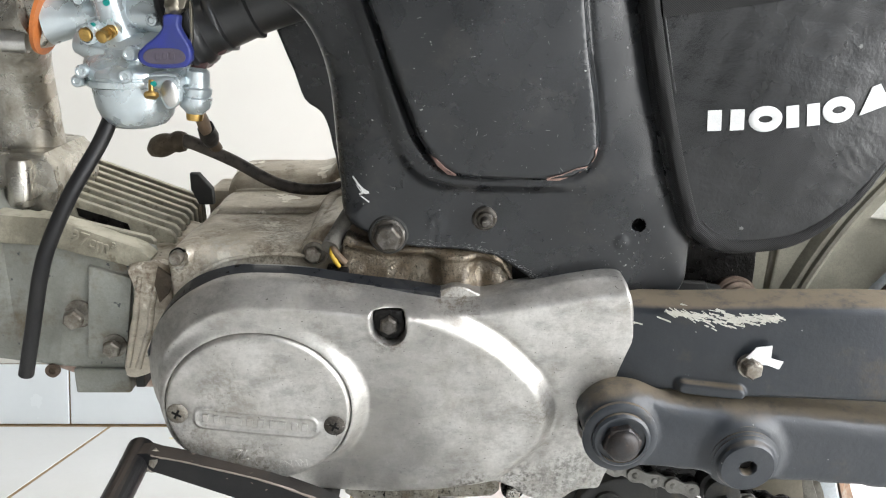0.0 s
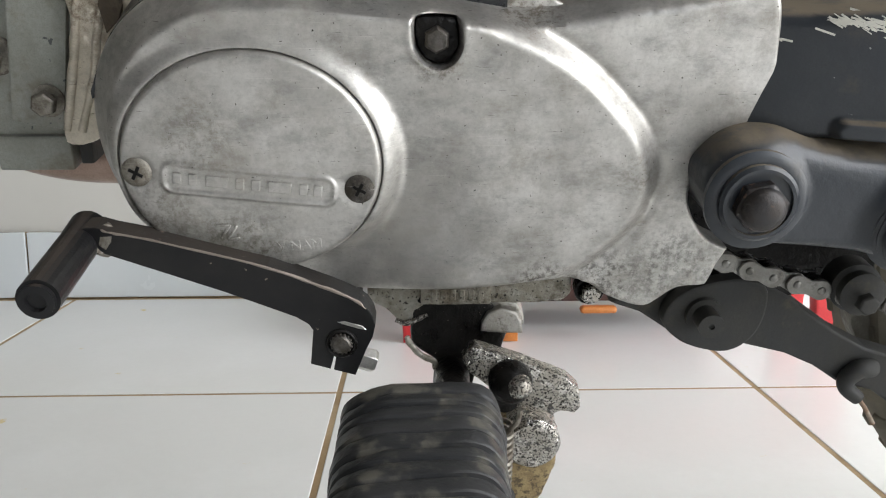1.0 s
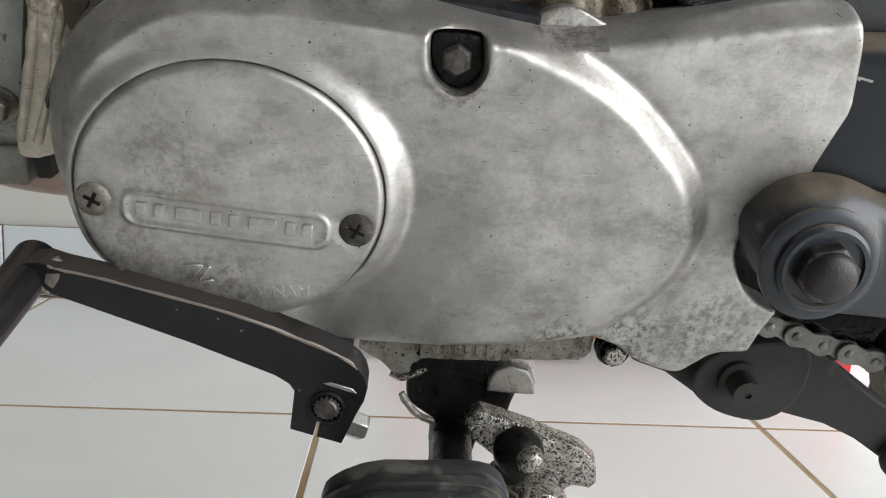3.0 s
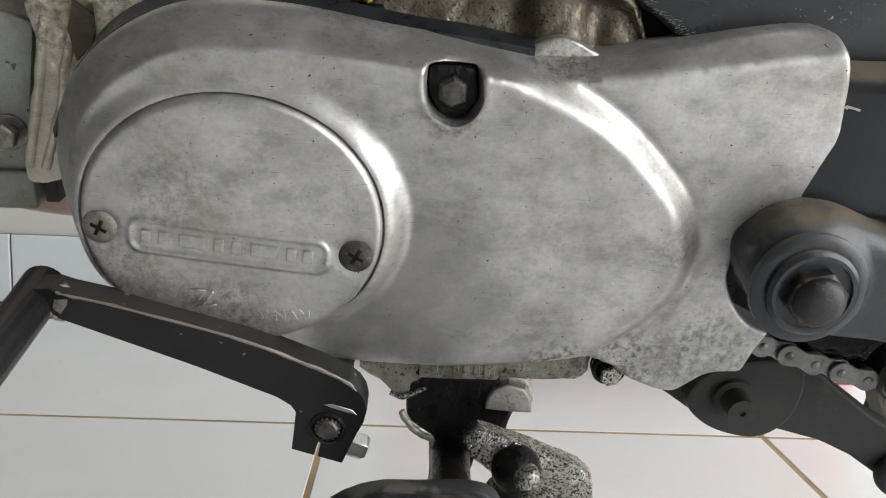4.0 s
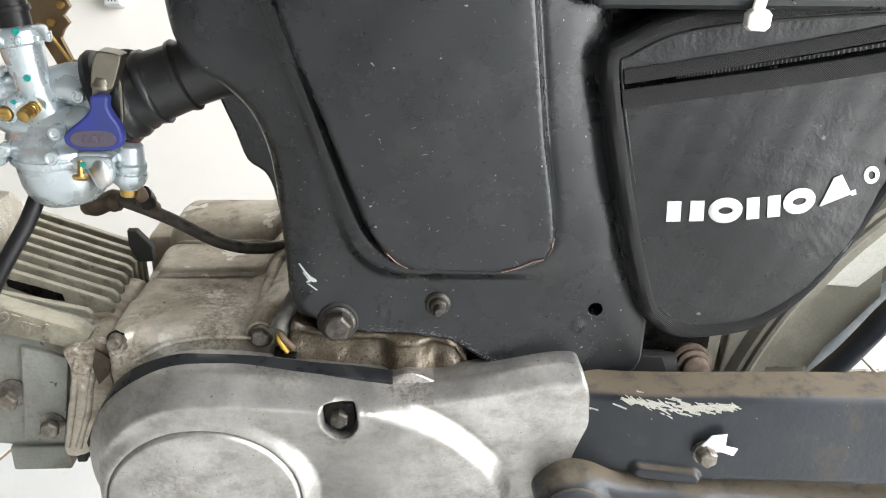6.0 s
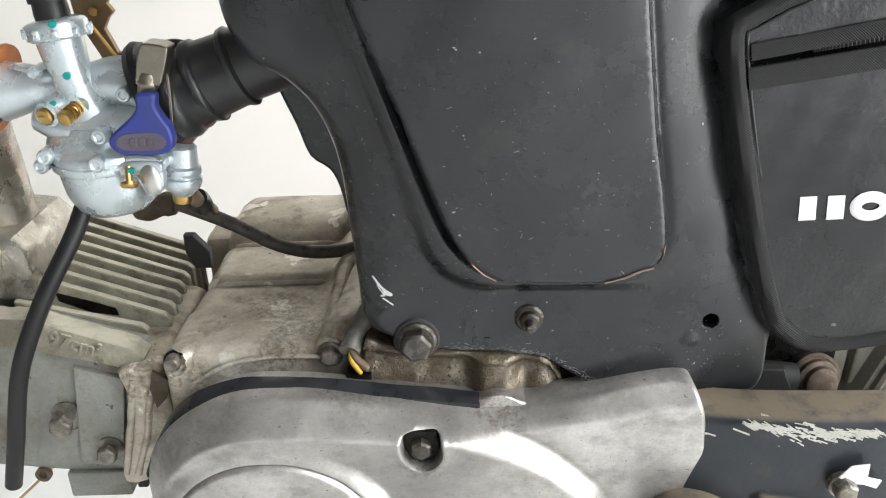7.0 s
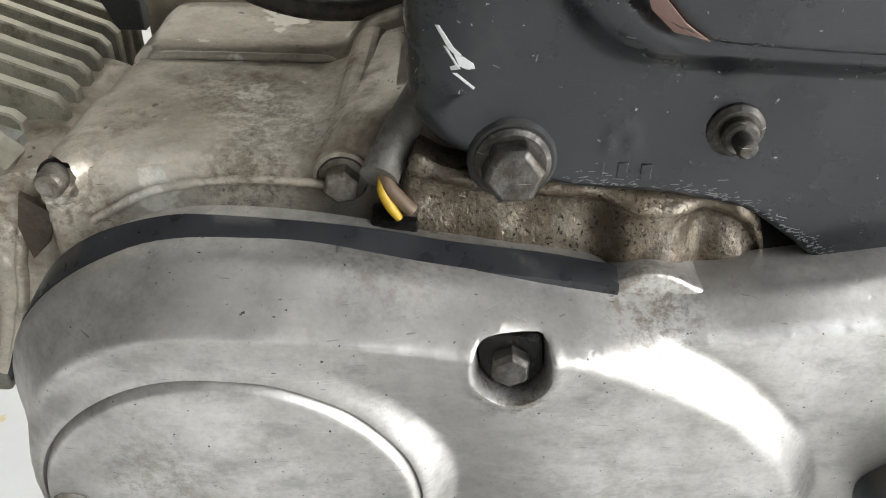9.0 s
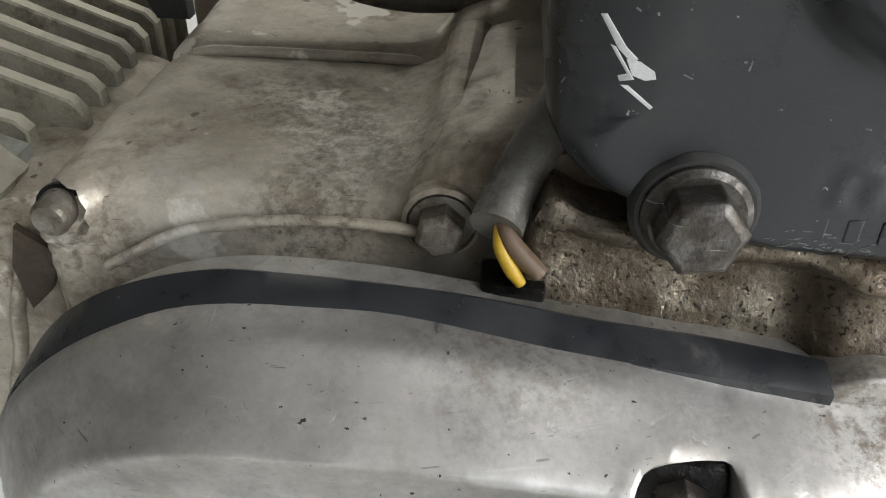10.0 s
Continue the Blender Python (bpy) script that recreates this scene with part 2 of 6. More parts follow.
def surface(name, base, base2=None, rough=0.5, rough2=None, metal=0.0, big=0.03, fine=0.003, bump=0.15, bump_size=None,
            dirt=None, dirt_range=(0.55, 0.7), dirt_size=0.02, dirt_rough=0.8, chips=None, chip_range=(0.68, 0.72), chip_size=0.004,
            scratch=0.0, scratch_turn=0.4, scratch_colour=None, dust=None, dust_range=(0.55, 0.95), coat=0.0, spec=0.5, pits=0.0, cuts=0.0, micro=0.3, mottle=0.35, smear=0.0, stains=(), seed=0.0):
    """A worn surface: two tones in patches, fine grain, stains that also paint some shade, chips, scratches, pits, and
    dust that lies on what faces upwards.
    """
    m = bpy.data.materials.new(name)
    m.use_nodes = True
    nt = m.node_tree
    bs = nt.nodes["Principled BSDF"]
    base2 = base2 or tuple(c * 0.7 for c in base)
    rough2 = rough if rough2 is None else rough2
    large = grain(nt, big, 5, 0.6, seed=seed)
    small = grain(nt, fine, 4, 0.6, seed=seed + 3)
    colour = mix(nt, band(nt, large, 0.35, 0.65), base, base2)
    colour = mix(nt, times(nt, band(nt, small, 0.3, 0.75), mottle), colour, tuple(c * 0.72 for c in base2))
    if micro:
        tiny = grain(nt, fine * 0.32, 3, 0.7, seed=seed + 37)
        colour = mix(nt, times(nt, band(nt, tiny, 0.42, 0.72), micro), colour, tuple(c * 0.45 for c in base2))
    ro = mix(nt, band(nt, large, 0.3, 0.7), rough, rough2, "FLOAT")
    me = metal
    if smear:
        for k, turn in enumerate((0.25, -0.35)):
            wipe = band(nt, grain(nt, 0.02, 7, 0.72, (1, 1, 1.7), (0, turn, 0), seed + 51 + k), 0.47, 0.72)
            colour = mix(nt, times(nt, wipe, smear), colour, tuple(c * 0.42 for c in base2))
            ro = mix(nt, times(nt, wipe, 0.5), ro, min(1.0, rough2 + 0.15), "FLOAT")
    if cuts:
        for k, turn in enumerate((0.1, 0.8, -0.5)):
            nick = band(nt, grain(nt, 0.0075, 2, 0.5, (1, 1, 11), (0, turn, 0), seed + 41 + k), 0.735, 0.765)
            colour = mix(nt, times(nt, nick, cuts), colour, tuple(c * 0.25 for c in base2))
    if scratch:
        lines = grain(nt, 0.02, 3, 0.55, (1, 1, 34), (0, scratch_turn, 0), seed + 5)
        lines2 = grain(nt, 0.016, 3, 0.55, (1, 1, 40), (0, scratch_turn + 0.9, 0), seed + 8)
        line = band(nt, lines, 0.66, 0.72)
        line2 = band(nt, lines2, 0.68, 0.73)
        colour = mix(nt, times(nt, line, scratch), colour, scratch_colour or tuple(min(1, c * 1.5) for c in base))
        colour = mix(nt, times(nt, line2, scratch), colour, scratch_colour or tuple(min(1, c * 1.5) for c in base))
    if dirt:
        spot = band(nt, grain(nt, dirt_size, 7, 0.68, seed=seed + 11), *dirt_range)
        colour = mix(nt, times(nt, spot, 0.85), colour, dirt)
        ro = mix(nt, spot, ro, dirt_rough, "FLOAT")
        if metal:
            me = mix(nt, spot, metal, metal * 0.25, "FLOAT")
    if chips:
        chip = band(nt, grain(nt, chip_size, 5, 0.55, seed=seed + 17), *chip_range)
        colour = mix(nt, chip, colour, chips)
    for k, (place, reach, tint, strength) in enumerate(stains):
        co = nt.nodes.new("ShaderNodeTexCoord")
        far = nt.nodes.new("ShaderNodeVectorMath")
        far.operation = "DISTANCE"
        nt.links.new(co.outputs["Object"], far.inputs[0])
        far.inputs[1].default_value = tuple(c * 0.001 for c in place)
        near = band(nt, far.outputs["Value"], reach * 0.001, reach * 0.0003)
        patch = band(nt, grain(nt, 0.0032, 8, 0.75, seed=seed + 61 + k), 0.42, 0.64)
        fac = times(nt, times(nt, near, patch), strength)
        colour = mix(nt, fac, colour, tint)
        ro = mix(nt, fac, ro, 0.6, "FLOAT")
    if dust:
        geo = nt.nodes.new("ShaderNodeNewGeometry")
        sep = nt.nodes.new("ShaderNodeSeparateXYZ")
        nt.links.new(geo.outputs["Normal"], sep.inputs[0])
        up = band(nt, sep.outputs[2], *dust_range)
        lay = times(nt, up, band(nt, grain(nt, 0.012, 6, 0.7, seed=seed + 23), 0.2, 0.55))
        colour = mix(nt, lay, colour, dust)
        ro = mix(nt, lay, ro, 0.9, "FLOAT")
    for value, slot in ((colour, "Base Color"), (ro, "Roughness"), (me, "Metallic")):
        if hasattr(value, "links"):
            nt.links.new(value, bs.inputs[slot])
        else:
            bs.inputs[slot].default_value = value
    bs.inputs["Specular IOR Level"].default_value = spec
    bs.inputs["Coat Weight"].default_value = coat
    bs.inputs["Coat Roughness"].default_value = 0.25
    if bump:
        b = nt.nodes.new("ShaderNodeBump")
        b.inputs["Strength"].default_value, b.inputs["Distance"].default_value = bump, 0.001
        nt.links.new(grain(nt, bump_size or fine, 4, 0.6, seed=seed + 29), b.inputs["Height"])
        last = b
        if pits:
            p = nt.nodes.new("ShaderNodeBump")
            p.invert = True
            p.inputs["Strength"].default_value, p.inputs["Distance"].default_value = pits, 0.001
            nt.links.new(band(nt, grain(nt, 0.0035, 2, 0.5, seed=seed + 31), 0.68, 0.76), p.inputs["Height"])
            nt.links.new(b.outputs[0], p.inputs["Normal"])
            last = p
        nt.links.new(last.outputs[0], bs.inputs["Normal"])
    return m


def plain(name, base, rough=0.5, metal=0.0, spec=0.5, **more):
    return surface(name, base, tuple(c * 0.85 for c in base), rough, None, metal, bump=more.pop("bump", 0.05), spec=spec, **more)


M_COVER = surface("worn_aluminium", (0.63, 0.615, 0.585), (0.47, 0.455, 0.425), 0.38, 0.49, 0.9, big=0.03, fine=0.005, bump=0.07, bump_size=0.0024,
                  dirt=(0.20, 0.175, 0.135), dirt_range=(0.44, 0.86), dirt_size=0.018, dirt_rough=0.48, chips=(0.05, 0.042, 0.034), chip_range=(0.69, 0.72), chip_size=0.0017, scratch=0.16, scratch_turn=0.8, pits=0.12, cuts=0.6, micro=0.2, mottle=0.25, smear=0.4,
                  # the near-black stain at the bolt pocket paints its inside as shaded
                  stains=(((82, -12, -150), 30, (0.10, 0.095, 0.085), 0.7), ((50, -14, -158), 26, (0.07, 0.063, 0.055), 0.8), ((20, -14, -157), 22, (0.07, 0.06, 0.05), 0.8), ((92, -14, -112), 17, (0.05, 0.044, 0.036), 0.85), ((10, -14, -35), 20, (0.13, 0.10, 0.065), 0.8), ((-27.5, -22, -45), 13, (0.03, 0.024, 0.018), 1.0), ((92, -14, -150), 26, (0.34, 0.34, 0.32), 0.6),
                          ((-27, -30, -50), 15, (0.12, 0.09, 0.06), 0.75), ((-110, -38, -134), 34, (0.13, 0.12, 0.085), 0.75), ((-140, -38, -112), 24, (0.15, 0.13, 0.10), 0.6), ((-120, -38, -80), 24, (0.2, 0.175, 0.13), 0.5), ((60, -28, -100), 16, (0.17, 0.15, 0.11), 0.6), ((-60, -12, -27), 26, (0.14, 0.115, 0.08), 0.5)))
M_CASE = surface("cast_aluminium_dull", (0.62, 0.565, 0.465), (0.44, 0.385, 0.30), 0.32, 0.44, 0.35, big=0.035, fine=0.003, bump=0.16, bump_size=0.002,
                 dirt=(0.13, 0.092, 0.055), dirt_range=(0.49, 0.70), dirt_size=0.026, dirt_rough=0.6, chips=(0.76, 0.72, 0.63), chip_range=(0.60, 0.63), chip_size=0.03, pits=0.25, cuts=0.9, micro=0.22, mottle=0.2, smear=0.4,
                 # real stains, also strengthened to paint a lit top and shaded lower front
                 stains=(((-94, 44, -12), 26, (0.80, 0.77, 0.69), 0.95), ((-98, 30, -14), 20, (0.085, 0.065, 0.045), 0.5), ((-76, 34, -14), 17, (0.07, 0.052, 0.036), 0.65), ((-128, 24, -20), 24, (0.48, 0.46, 0.41), 0.7), ((-110, 60, -12), 30, (0.14, 0.105, 0.07), 0.7), ((-150, 22, -30), 22, (0.10, 0.07, 0.04), 0.7), ((-178, 26, -36), 22, (0.11, 0.06, 0.03), 0.75), ((-100, 18, -20), 22, (0.07, 0.05, 0.03), 0.7)), seed=2.0)
M_GREASY = surface("greasy_cast_metal", (0.60, 0.58, 0.54), (0.36, 0.335, 0.29), 0.20, 0.34, 0.92, big=0.010, fine=0.0016, bump=0.8, bump_size=0.0022,
                   dirt=(0.014, 0.012, 0.010), dirt_range=(0.54, 0.62), dirt_size=0.0035, dirt_rough=0.2, chips=(0.012, 0.010, 0.009), chip_range=(0.52, 0.59), chip_size=0.0009, pits=0.7, micro=0.6, seed=5.0)
# black for oily castings, and for shade painted into holes and gaps
M_OIL_SHADE = surface("oily_black_and_shade", (0.004, 0.0037, 0.0034), (0.009, 0.008, 0.007), 0.22, 0.5, 0.0, big=0.01, fine=0.0015, bump=0.9, bump_size=0.003, coat=0.0, spec=0.18, chips=(0.22, 0.2, 0.17), chip_range=(0.70, 0.72), chip_size=0.0018, seed=7.0)
M_HEAD = surface("grey_engine_paint", (0.30, 0.305, 0.272), (0.24, 0.24, 0.208), 0.42, 0.55, 0.2, big=0.03, fine=0.002, bump=0.12,
                 dirt=(0.15, 0.115, 0.072), dirt_range=(0.50, 0.70), dirt_size=0.03, chips=(0.08, 0.085, 0.085), chip_range=(0.67, 0.69), chip_size=0.006, seed=9.0)
M_FIN = surface("dusty_cast_fins", (0.38, 0.355, 0.275), (0.24, 0.22, 0.165), 0.6, 0.75, 0.3, big=0.02, fine=0.0015, bump=0.3, bump_size=0.0014,
                dirt=(0.10, 0.08, 0.05), dirt_range=(0.52, 0.7), dirt_size=0.012, dust=(0.52, 0.49, 0.39), dust_range=(0.55, 0.92), seed=12.0)
M_FRAME = surface("black_frame_paint", (0.0085, 0.0098, 0.0115), (0.0122, 0.0135, 0.0152), 0.21, 0.37, 0.0, big=0.03, fine=0.002, bump=0.16, bump_size=0.007, dirt=(0.03, 0.028, 0.025), dirt_range=(0.52, 0.78), dirt_size=0.03, dirt_rough=0.5,
                  chips=(0.24, 0.24, 0.23), chip_range=(0.70, 0.73), chip_size=0.003, scratch=0.06, scratch_turn=1.3, scratch_colour=(0.15, 0.15, 0.15), spec=0.42, coat=0.28, seed=15.0)
M_ARM = surface("black_swingarm_paint", (0.019, 0.0235, 0.0295), (0.028, 0.032, 0.0375), 0.28, 0.44, 0.0, big=0.03, fine=0.002, bump=0.3, bump_size=0.004,
                dirt=(0.075, 0.06, 0.042), dirt_range=(0.55, 0.80), dirt_size=0.03, chips=(0.22, 0.22, 0.21), chip_range=(0.72, 0.74), chip_size=0.004,
                dust=(0.158, 0.128, 0.09), dust_range=(0.40, 0.85), spec=0.42, coat=0.2, seed=18.0)
M_BLACK = surface("black_lever_paint", (0.009, 0.009, 0.010), (0.015, 0.0145, 0.014), 0.32, 0.44, 0.1, big=0.02, fine=0.002, bump=0.15,
                  chips=(0.24, 0.195, 0.16), chip_range=(0.69, 0.72), chip_size=0.006, dust=(0.05, 0.04, 0.032), dust_range=(0.85, 1.0), spec=0.3, seed=21.0)
M_DARK = surface("dark_dusty_steel", (0.035, 0.036, 0.036), (0.05, 0.049, 0.045), 0.55, 0.7, 0.2, big=0.02, fine=0.002, bump=0.2,
                 dirt=(0.10, 0.085, 0.06), dirt_range=(0.58, 0.8), dirt_size=0.02, spec=0.3, seed=24.0)
M_BOLT = surface("grimy_zinc_steel", (0.34, 0.32, 0.28), (0.2, 0.175, 0.14), 0.4, 0.6, 0.8, big=0.006, fine=0.001, bump=0.3,
                 dirt=(0.07, 0.05, 0.035), dirt_range=(0.5, 0.66), dirt_size=0.006, scratch=0.3, seed=27.0)
M_RUSTY = surface("rusty_bolt_steel", (0.16, 0.12, 0.09), (0.1, 0.07, 0.05), 0.55, 0.7, 0.5, big=0.006, fine=0.001, bump=0.35, seed=29.0)
M_DARKBOLT = surface("dark_oily_bolt", (0.15, 0.142, 0.13), (0.07, 0.06, 0.048), 0.34, 0.5, 0.8, big=0.005, fine=0.001, bump=0.3, dirt=(0.025, 0.02, 0.015), dirt_range=(0.48, 0.64), dirt_size=0.006, scratch=0.7, scratch_colour=(0.6, 0.59, 0.57), scratch_turn=0.15, seed=28.0)
M_GRIMY = surface("grimy_case_metal", (0.14, 0.112, 0.078), (0.085, 0.062, 0.04), 0.42, 0.65, 0.3, big=0.014, fine=0.0014, bump=0.45, bump_size=0.0014, dirt=(0.05, 0.035, 0.02), dirt_range=(0.42, 0.60), dirt_size=0.010, dirt_rough=0.6, chips=(0.05, 0.033, 0.02), chip_range=(0.60, 0.68), chip_size=0.003, pits=0.5, micro=0.4, seed=6.0)
M_SUMP = surface("dirty_cast_underside", (0.40, 0.385, 0.34), (0.26, 0.24, 0.195), 0.34, 0.5, 0.7, big=0.012, fine=0.0016, bump=0.6, bump_size=0.0022, dirt=(0.09, 0.07, 0.042), dirt_range=(0.47, 0.64), dirt_size=0.011, chips=(0.02, 0.016, 0.012), chip_range=(0.60, 0.65), chip_size=0.0016, pits=0.6, seed=10.0)
M_LUG = surface("worn_bare_alloy", (0.56, 0.545, 0.51), (0.42, 0.40, 0.36), 0.32, 0.45, 0.85, big=0.01, fine=0.0016, bump=0.25, dirt=(0.10, 0.085, 0.06), dirt_range=(0.54, 0.72), dirt_size=0.006, chips=(0.03, 0.025, 0.02), chip_range=(0.66, 0.69), chip_size=0.0014, seed=8.0)
M_BRIGHT = plain("bright_zinc", (0.62, 0.61, 0.58), 0.3, 0.95, big=0.006, fine=0.001, bump=0.1)
M_CHAIN = surface("oiled_chain_steel", (0.24, 0.235, 0.22), (0.15, 0.145, 0.13), 0.32, 0.46, 0.85, big=0.012, fine=0.001, bump=0.1,
                  dirt=(0.03, 0.025, 0.02), dirt_range=(0.56, 0.72), dirt_size=0.008, seed=31.0)
M_RUBBER = surface("black_rubber", (0.011, 0.011, 0.012), (0.018, 0.0175, 0.017), 0.34, 0.5, 0.0, big=0.02, fine=0.002, bump=0.15,
                   dirt=(0.055, 0.05, 0.042), dirt_range=(0.60, 0.85), dirt_size=0.02, spec=0.35, seed=33.0)
M_SEAL = surface("dusty_black_seal", (0.012, 0.0135, 0.016), (0.022, 0.0235, 0.026), 0.24, 0.42, 0.0, big=0.015, fine=0.0015, bump=0.12, dirt=(0.09, 0.075, 0.055), dirt_range=(0.58, 0.80), dirt_size=0.012, chips=(0.12, 0.11, 0.09), chip_range=(0.70, 0.73), chip_size=0.002, spec=0.5, coat=0.2, seed=35.0)
M_CABLE = surface("worn_brown_black_cable", (0.045, 0.037, 0.031), (0.10, 0.083, 0.068), 0.45, 0.6, 0.0, big=0.012, fine=0.0012, bump=0.25, dirt=(0.02, 0.016, 0.013), dirt_range=(0.5, 0.65), dirt_size=0.01, seed=34.0)
M_PEG = surface("worn_peg_rubber", (0.020, 0.021, 0.022), (0.03, 0.03, 0.03), 0.38, 0.52, 0.0, big=0.02, fine=0.0015, bump=0.25,
                chips=(0.085, 0.08, 0.066), chip_range=(0.52, 0.66), chip_size=0.014, spec=0.3, seed=36.0)
M_VINYL = surface("black_vinyl_leather", (0.0105, 0.011, 0.0115), (0.015, 0.0155, 0.016), 0.22, 0.32, 0.0, big=0.05, fine=0.0022, bump=0.42, bump_size=0.0034, spec=0.42, coat=0.10, chips=(0.12, 0.12, 0.115), chip_range=(0.72, 0.74), chip_size=0.006, seed=39.0)
M_WEB = surface("black_webbing", (0.026, 0.026, 0.027), (0.042, 0.042, 0.042), 0.75, 0.85, 0.0, big=0.02, fine=0.0008, bump=0.6, bump_size=0.0008, spec=0.2, seed=41.0)
def twill(m, pitch, turn):
    """Adds woven diagonal ribs to a cloth."""
    nt = m.node_tree
    bs = nt.nodes["Principled BSDF"]
    co, mp, wv = nt.nodes.new("ShaderNodeTexCoord"), nt.nodes.new("ShaderNodeMapping"), nt.nodes.new("ShaderNodeTexWave")
    mp.inputs["Rotation"].default_value = (0, turn, 0)
    wv.inputs["Scale"].default_value, wv.inputs["Distortion"].default_value = 0.314 / pitch, 0.6
    nt.links.new(co.outputs["Object"], mp.inputs["Vector"])
    nt.links.new(mp.outputs[0], wv.inputs["Vector"])
    b = nt.nodes.new("ShaderNodeBump")
    b.inputs["Strength"].default_value, b.inputs["Distance"].default_value = 0.7, 0.0006
    nt.links.new(wv.outputs["Fac"], b.inputs["Height"])
    nt.links.new(bs.inputs["Normal"].links[0].from_socket, b.inputs["Normal"])
    nt.links.new(b.outputs[0], bs.inputs["Normal"])
    tone = mix(nt, wv.outputs["Fac"], (0.014, 0.014, 0.0145), (0.036, 0.036, 0.0355))
    nt.links.new(tone, bs.inputs["Base Color"])


twill(M_WEB, 0.0008, 0.9)
M_PIPING = plain("black_piping", (0.012, 0.012, 0.012), 0.6, big=0.01, fine=0.001)
M_TIE = plain("white_nylon", (0.80, 0.78, 0.72), 0.4, big=0.02, fine=0.002, micro=0.0, mottle=0.05)
M_WHITE = plain("white_print", (0.78, 0.78, 0.77), 0.55, big=0.01, fine=0.001)
M_SILVER = surface("pale_grey_carburettor_zinc", (0.60, 0.66, 0.68), (0.52, 0.58, 0.60), 0.24, 0.32, 0.62, big=0.02, fine=0.0015, bump=0.08, bump_size=0.0012, micro=0.05, mottle=0.05, seed=44.0)
M_HOUSING = plain("tarnished_steel", (0.27, 0.245, 0.195), 0.28, 0.9, big=0.006, fine=0.001, bump=0.08, mottle=0.2)
M_SLEEVE = surface("grey_dusty_sleeve", (0.20, 0.19, 0.165), (0.12, 0.112, 0.096), 0.42, 0.55, 0.3, big=0.012, fine=0.001, bump=0.25, dirt=(0.035, 0.03, 0.024), dirt_range=(0.52, 0.7), dirt_size=0.008, seed=45.0)
M_BRASS = plain("brass", (0.62, 0.40, 0.13), 0.3, 0.95, big=0.004, fine=0.001, bump=0.1)
M_BLUE = surface("blue_plastic", (0.022, 0.034, 0.24), (0.03, 0.042, 0.19), 0.4, 0.5, 0.0, big=0.01, fine=0.001, bump=0.1, seed=46.0)
M_BLUEDIRT = plain("dirty_blue_plastic", (0.095, 0.08, 0.105), 0.65, big=0.005, fine=0.001)
M_TEAL = plain("teal_paint_dot", (0.0, 0.30, 0.26), 0.5)
M_ORANGE = plain("orange_gasket", (0.55, 0.17, 0.04), 0.6)
M_HOSEBROWN = surface("aged_brown_hose", (0.13, 0.085, 0.05), (0.2, 0.14, 0.09), 0.5, 0.6, big=0.01, fine=0.001, bump=0.2, seed=48.0)
M_BROWNSTEEL = surface("brown_plated_bracket", (0.17, 0.11, 0.068), (0.25, 0.18, 0.10), 0.28, 0.4, 0.85, big=0.02, fine=0.001, bump=0.1, seed=50.0)
M_YELLOW = plain("yellow_wire_sheath", (0.60, 0.38, 0.03), 0.4)
M_CREAM = surface("cream_plastic_sheet", (0.62, 0.61, 0.55), (0.54, 0.53, 0.46), 0.4, 0.5, big=0.05, fine=0.003, bump=0.08, seed=52.0)
M_FENDER = surface("dusty_olive_fender", (0.27, 0.255, 0.20), (0.19, 0.18, 0.14), 0.55, 0.65, 0.2, big=0.04, fine=0.002, bump=0.12,
                   dirt=(0.12, 0.10, 0.075), dirt_range=(0.55, 0.8), dirt_size=0.03, seed=54.0)
M_TYRE = surface("dusty_tyre", (0.095, 0.085, 0.065), (0.15, 0.132, 0.098), 0.8, 0.9, big=0.03, fine=0.002, bump=0.2, seed=56.0)
M_RIM = surface("grey_wheel_rim", (0.56, 0.60, 0.63), (0.44, 0.47, 0.49), 0.35, 0.5, 0.45, big=0.03, fine=0.002, bump=0.08, dirt=(0.14, 0.12, 0.09), dirt_range=(0.55, 0.75), seed=58.0)
M_CHIPPINK = plain("pink_primer_chip", (0.48, 0.31, 0.26), 0.6, big=0.003, fine=0.001)
M_TILE = surface("glazed_white_floor_tile", (0.74, 0.75, 0.74), (0.70, 0.71, 0.695), 0.16, 0.24, 0.0, big=0.25, fine=0.01, bump=0.01, spec=0.5,
                 chips=(0.68, 0.58, 0.34), chip_range=(0.70, 0.76), chip_size=0.035, micro=0.02, mottle=0.05, seed=61.0)
M_GROUT = surface("brown_grout", (0.25, 0.165, 0.08), (0.37, 0.275, 0.16), 0.85, 0.9, big=0.05, fine=0.004, bump=0.2, seed=63.0)
M_WALL = surface("cream_wall_paint", (0.62, 0.605, 0.56), (0.60, 0.585, 0.54), 0.7, 0.75, big=0.5, fine=0.02, bump=0.04, micro=0.0, mottle=0.03, seed=65.0)
M_SKIRT = surface("pale_wall_tile", (0.70, 0.735, 0.745), (0.67, 0.705, 0.715), 0.2, 0.28, big=0.2, fine=0.01, bump=0.01, micro=0.0, mottle=0.04, seed=67.0)
# dark grey for unseen walls and ceiling, chosen to cut bounced light
M_UNSEEN_GREY = surface("dim_unseen_grey", (0.125, 0.122, 0.117), (0.105, 0.102, 0.097), 0.8, 0.85, big=0.6, fine=0.02, bump=0.04, seed=69.0)
M_GROUND = surface("concrete_yard", (0.34, 0.33, 0.31), (0.27, 0.26, 0.245), 0.85, 0.9, big=0.6, fine=0.01, bump=0.2, seed=71.0)
M_RED = plain("red_stool_plastic", (0.62, 0.03, 0.035), 0.4, big=0.05, fine=0.003)
M_BROWNBOARD = plain("dark_brown_board", (0.075, 0.035, 0.026), 0.5, big=0.05, fine=0.004)
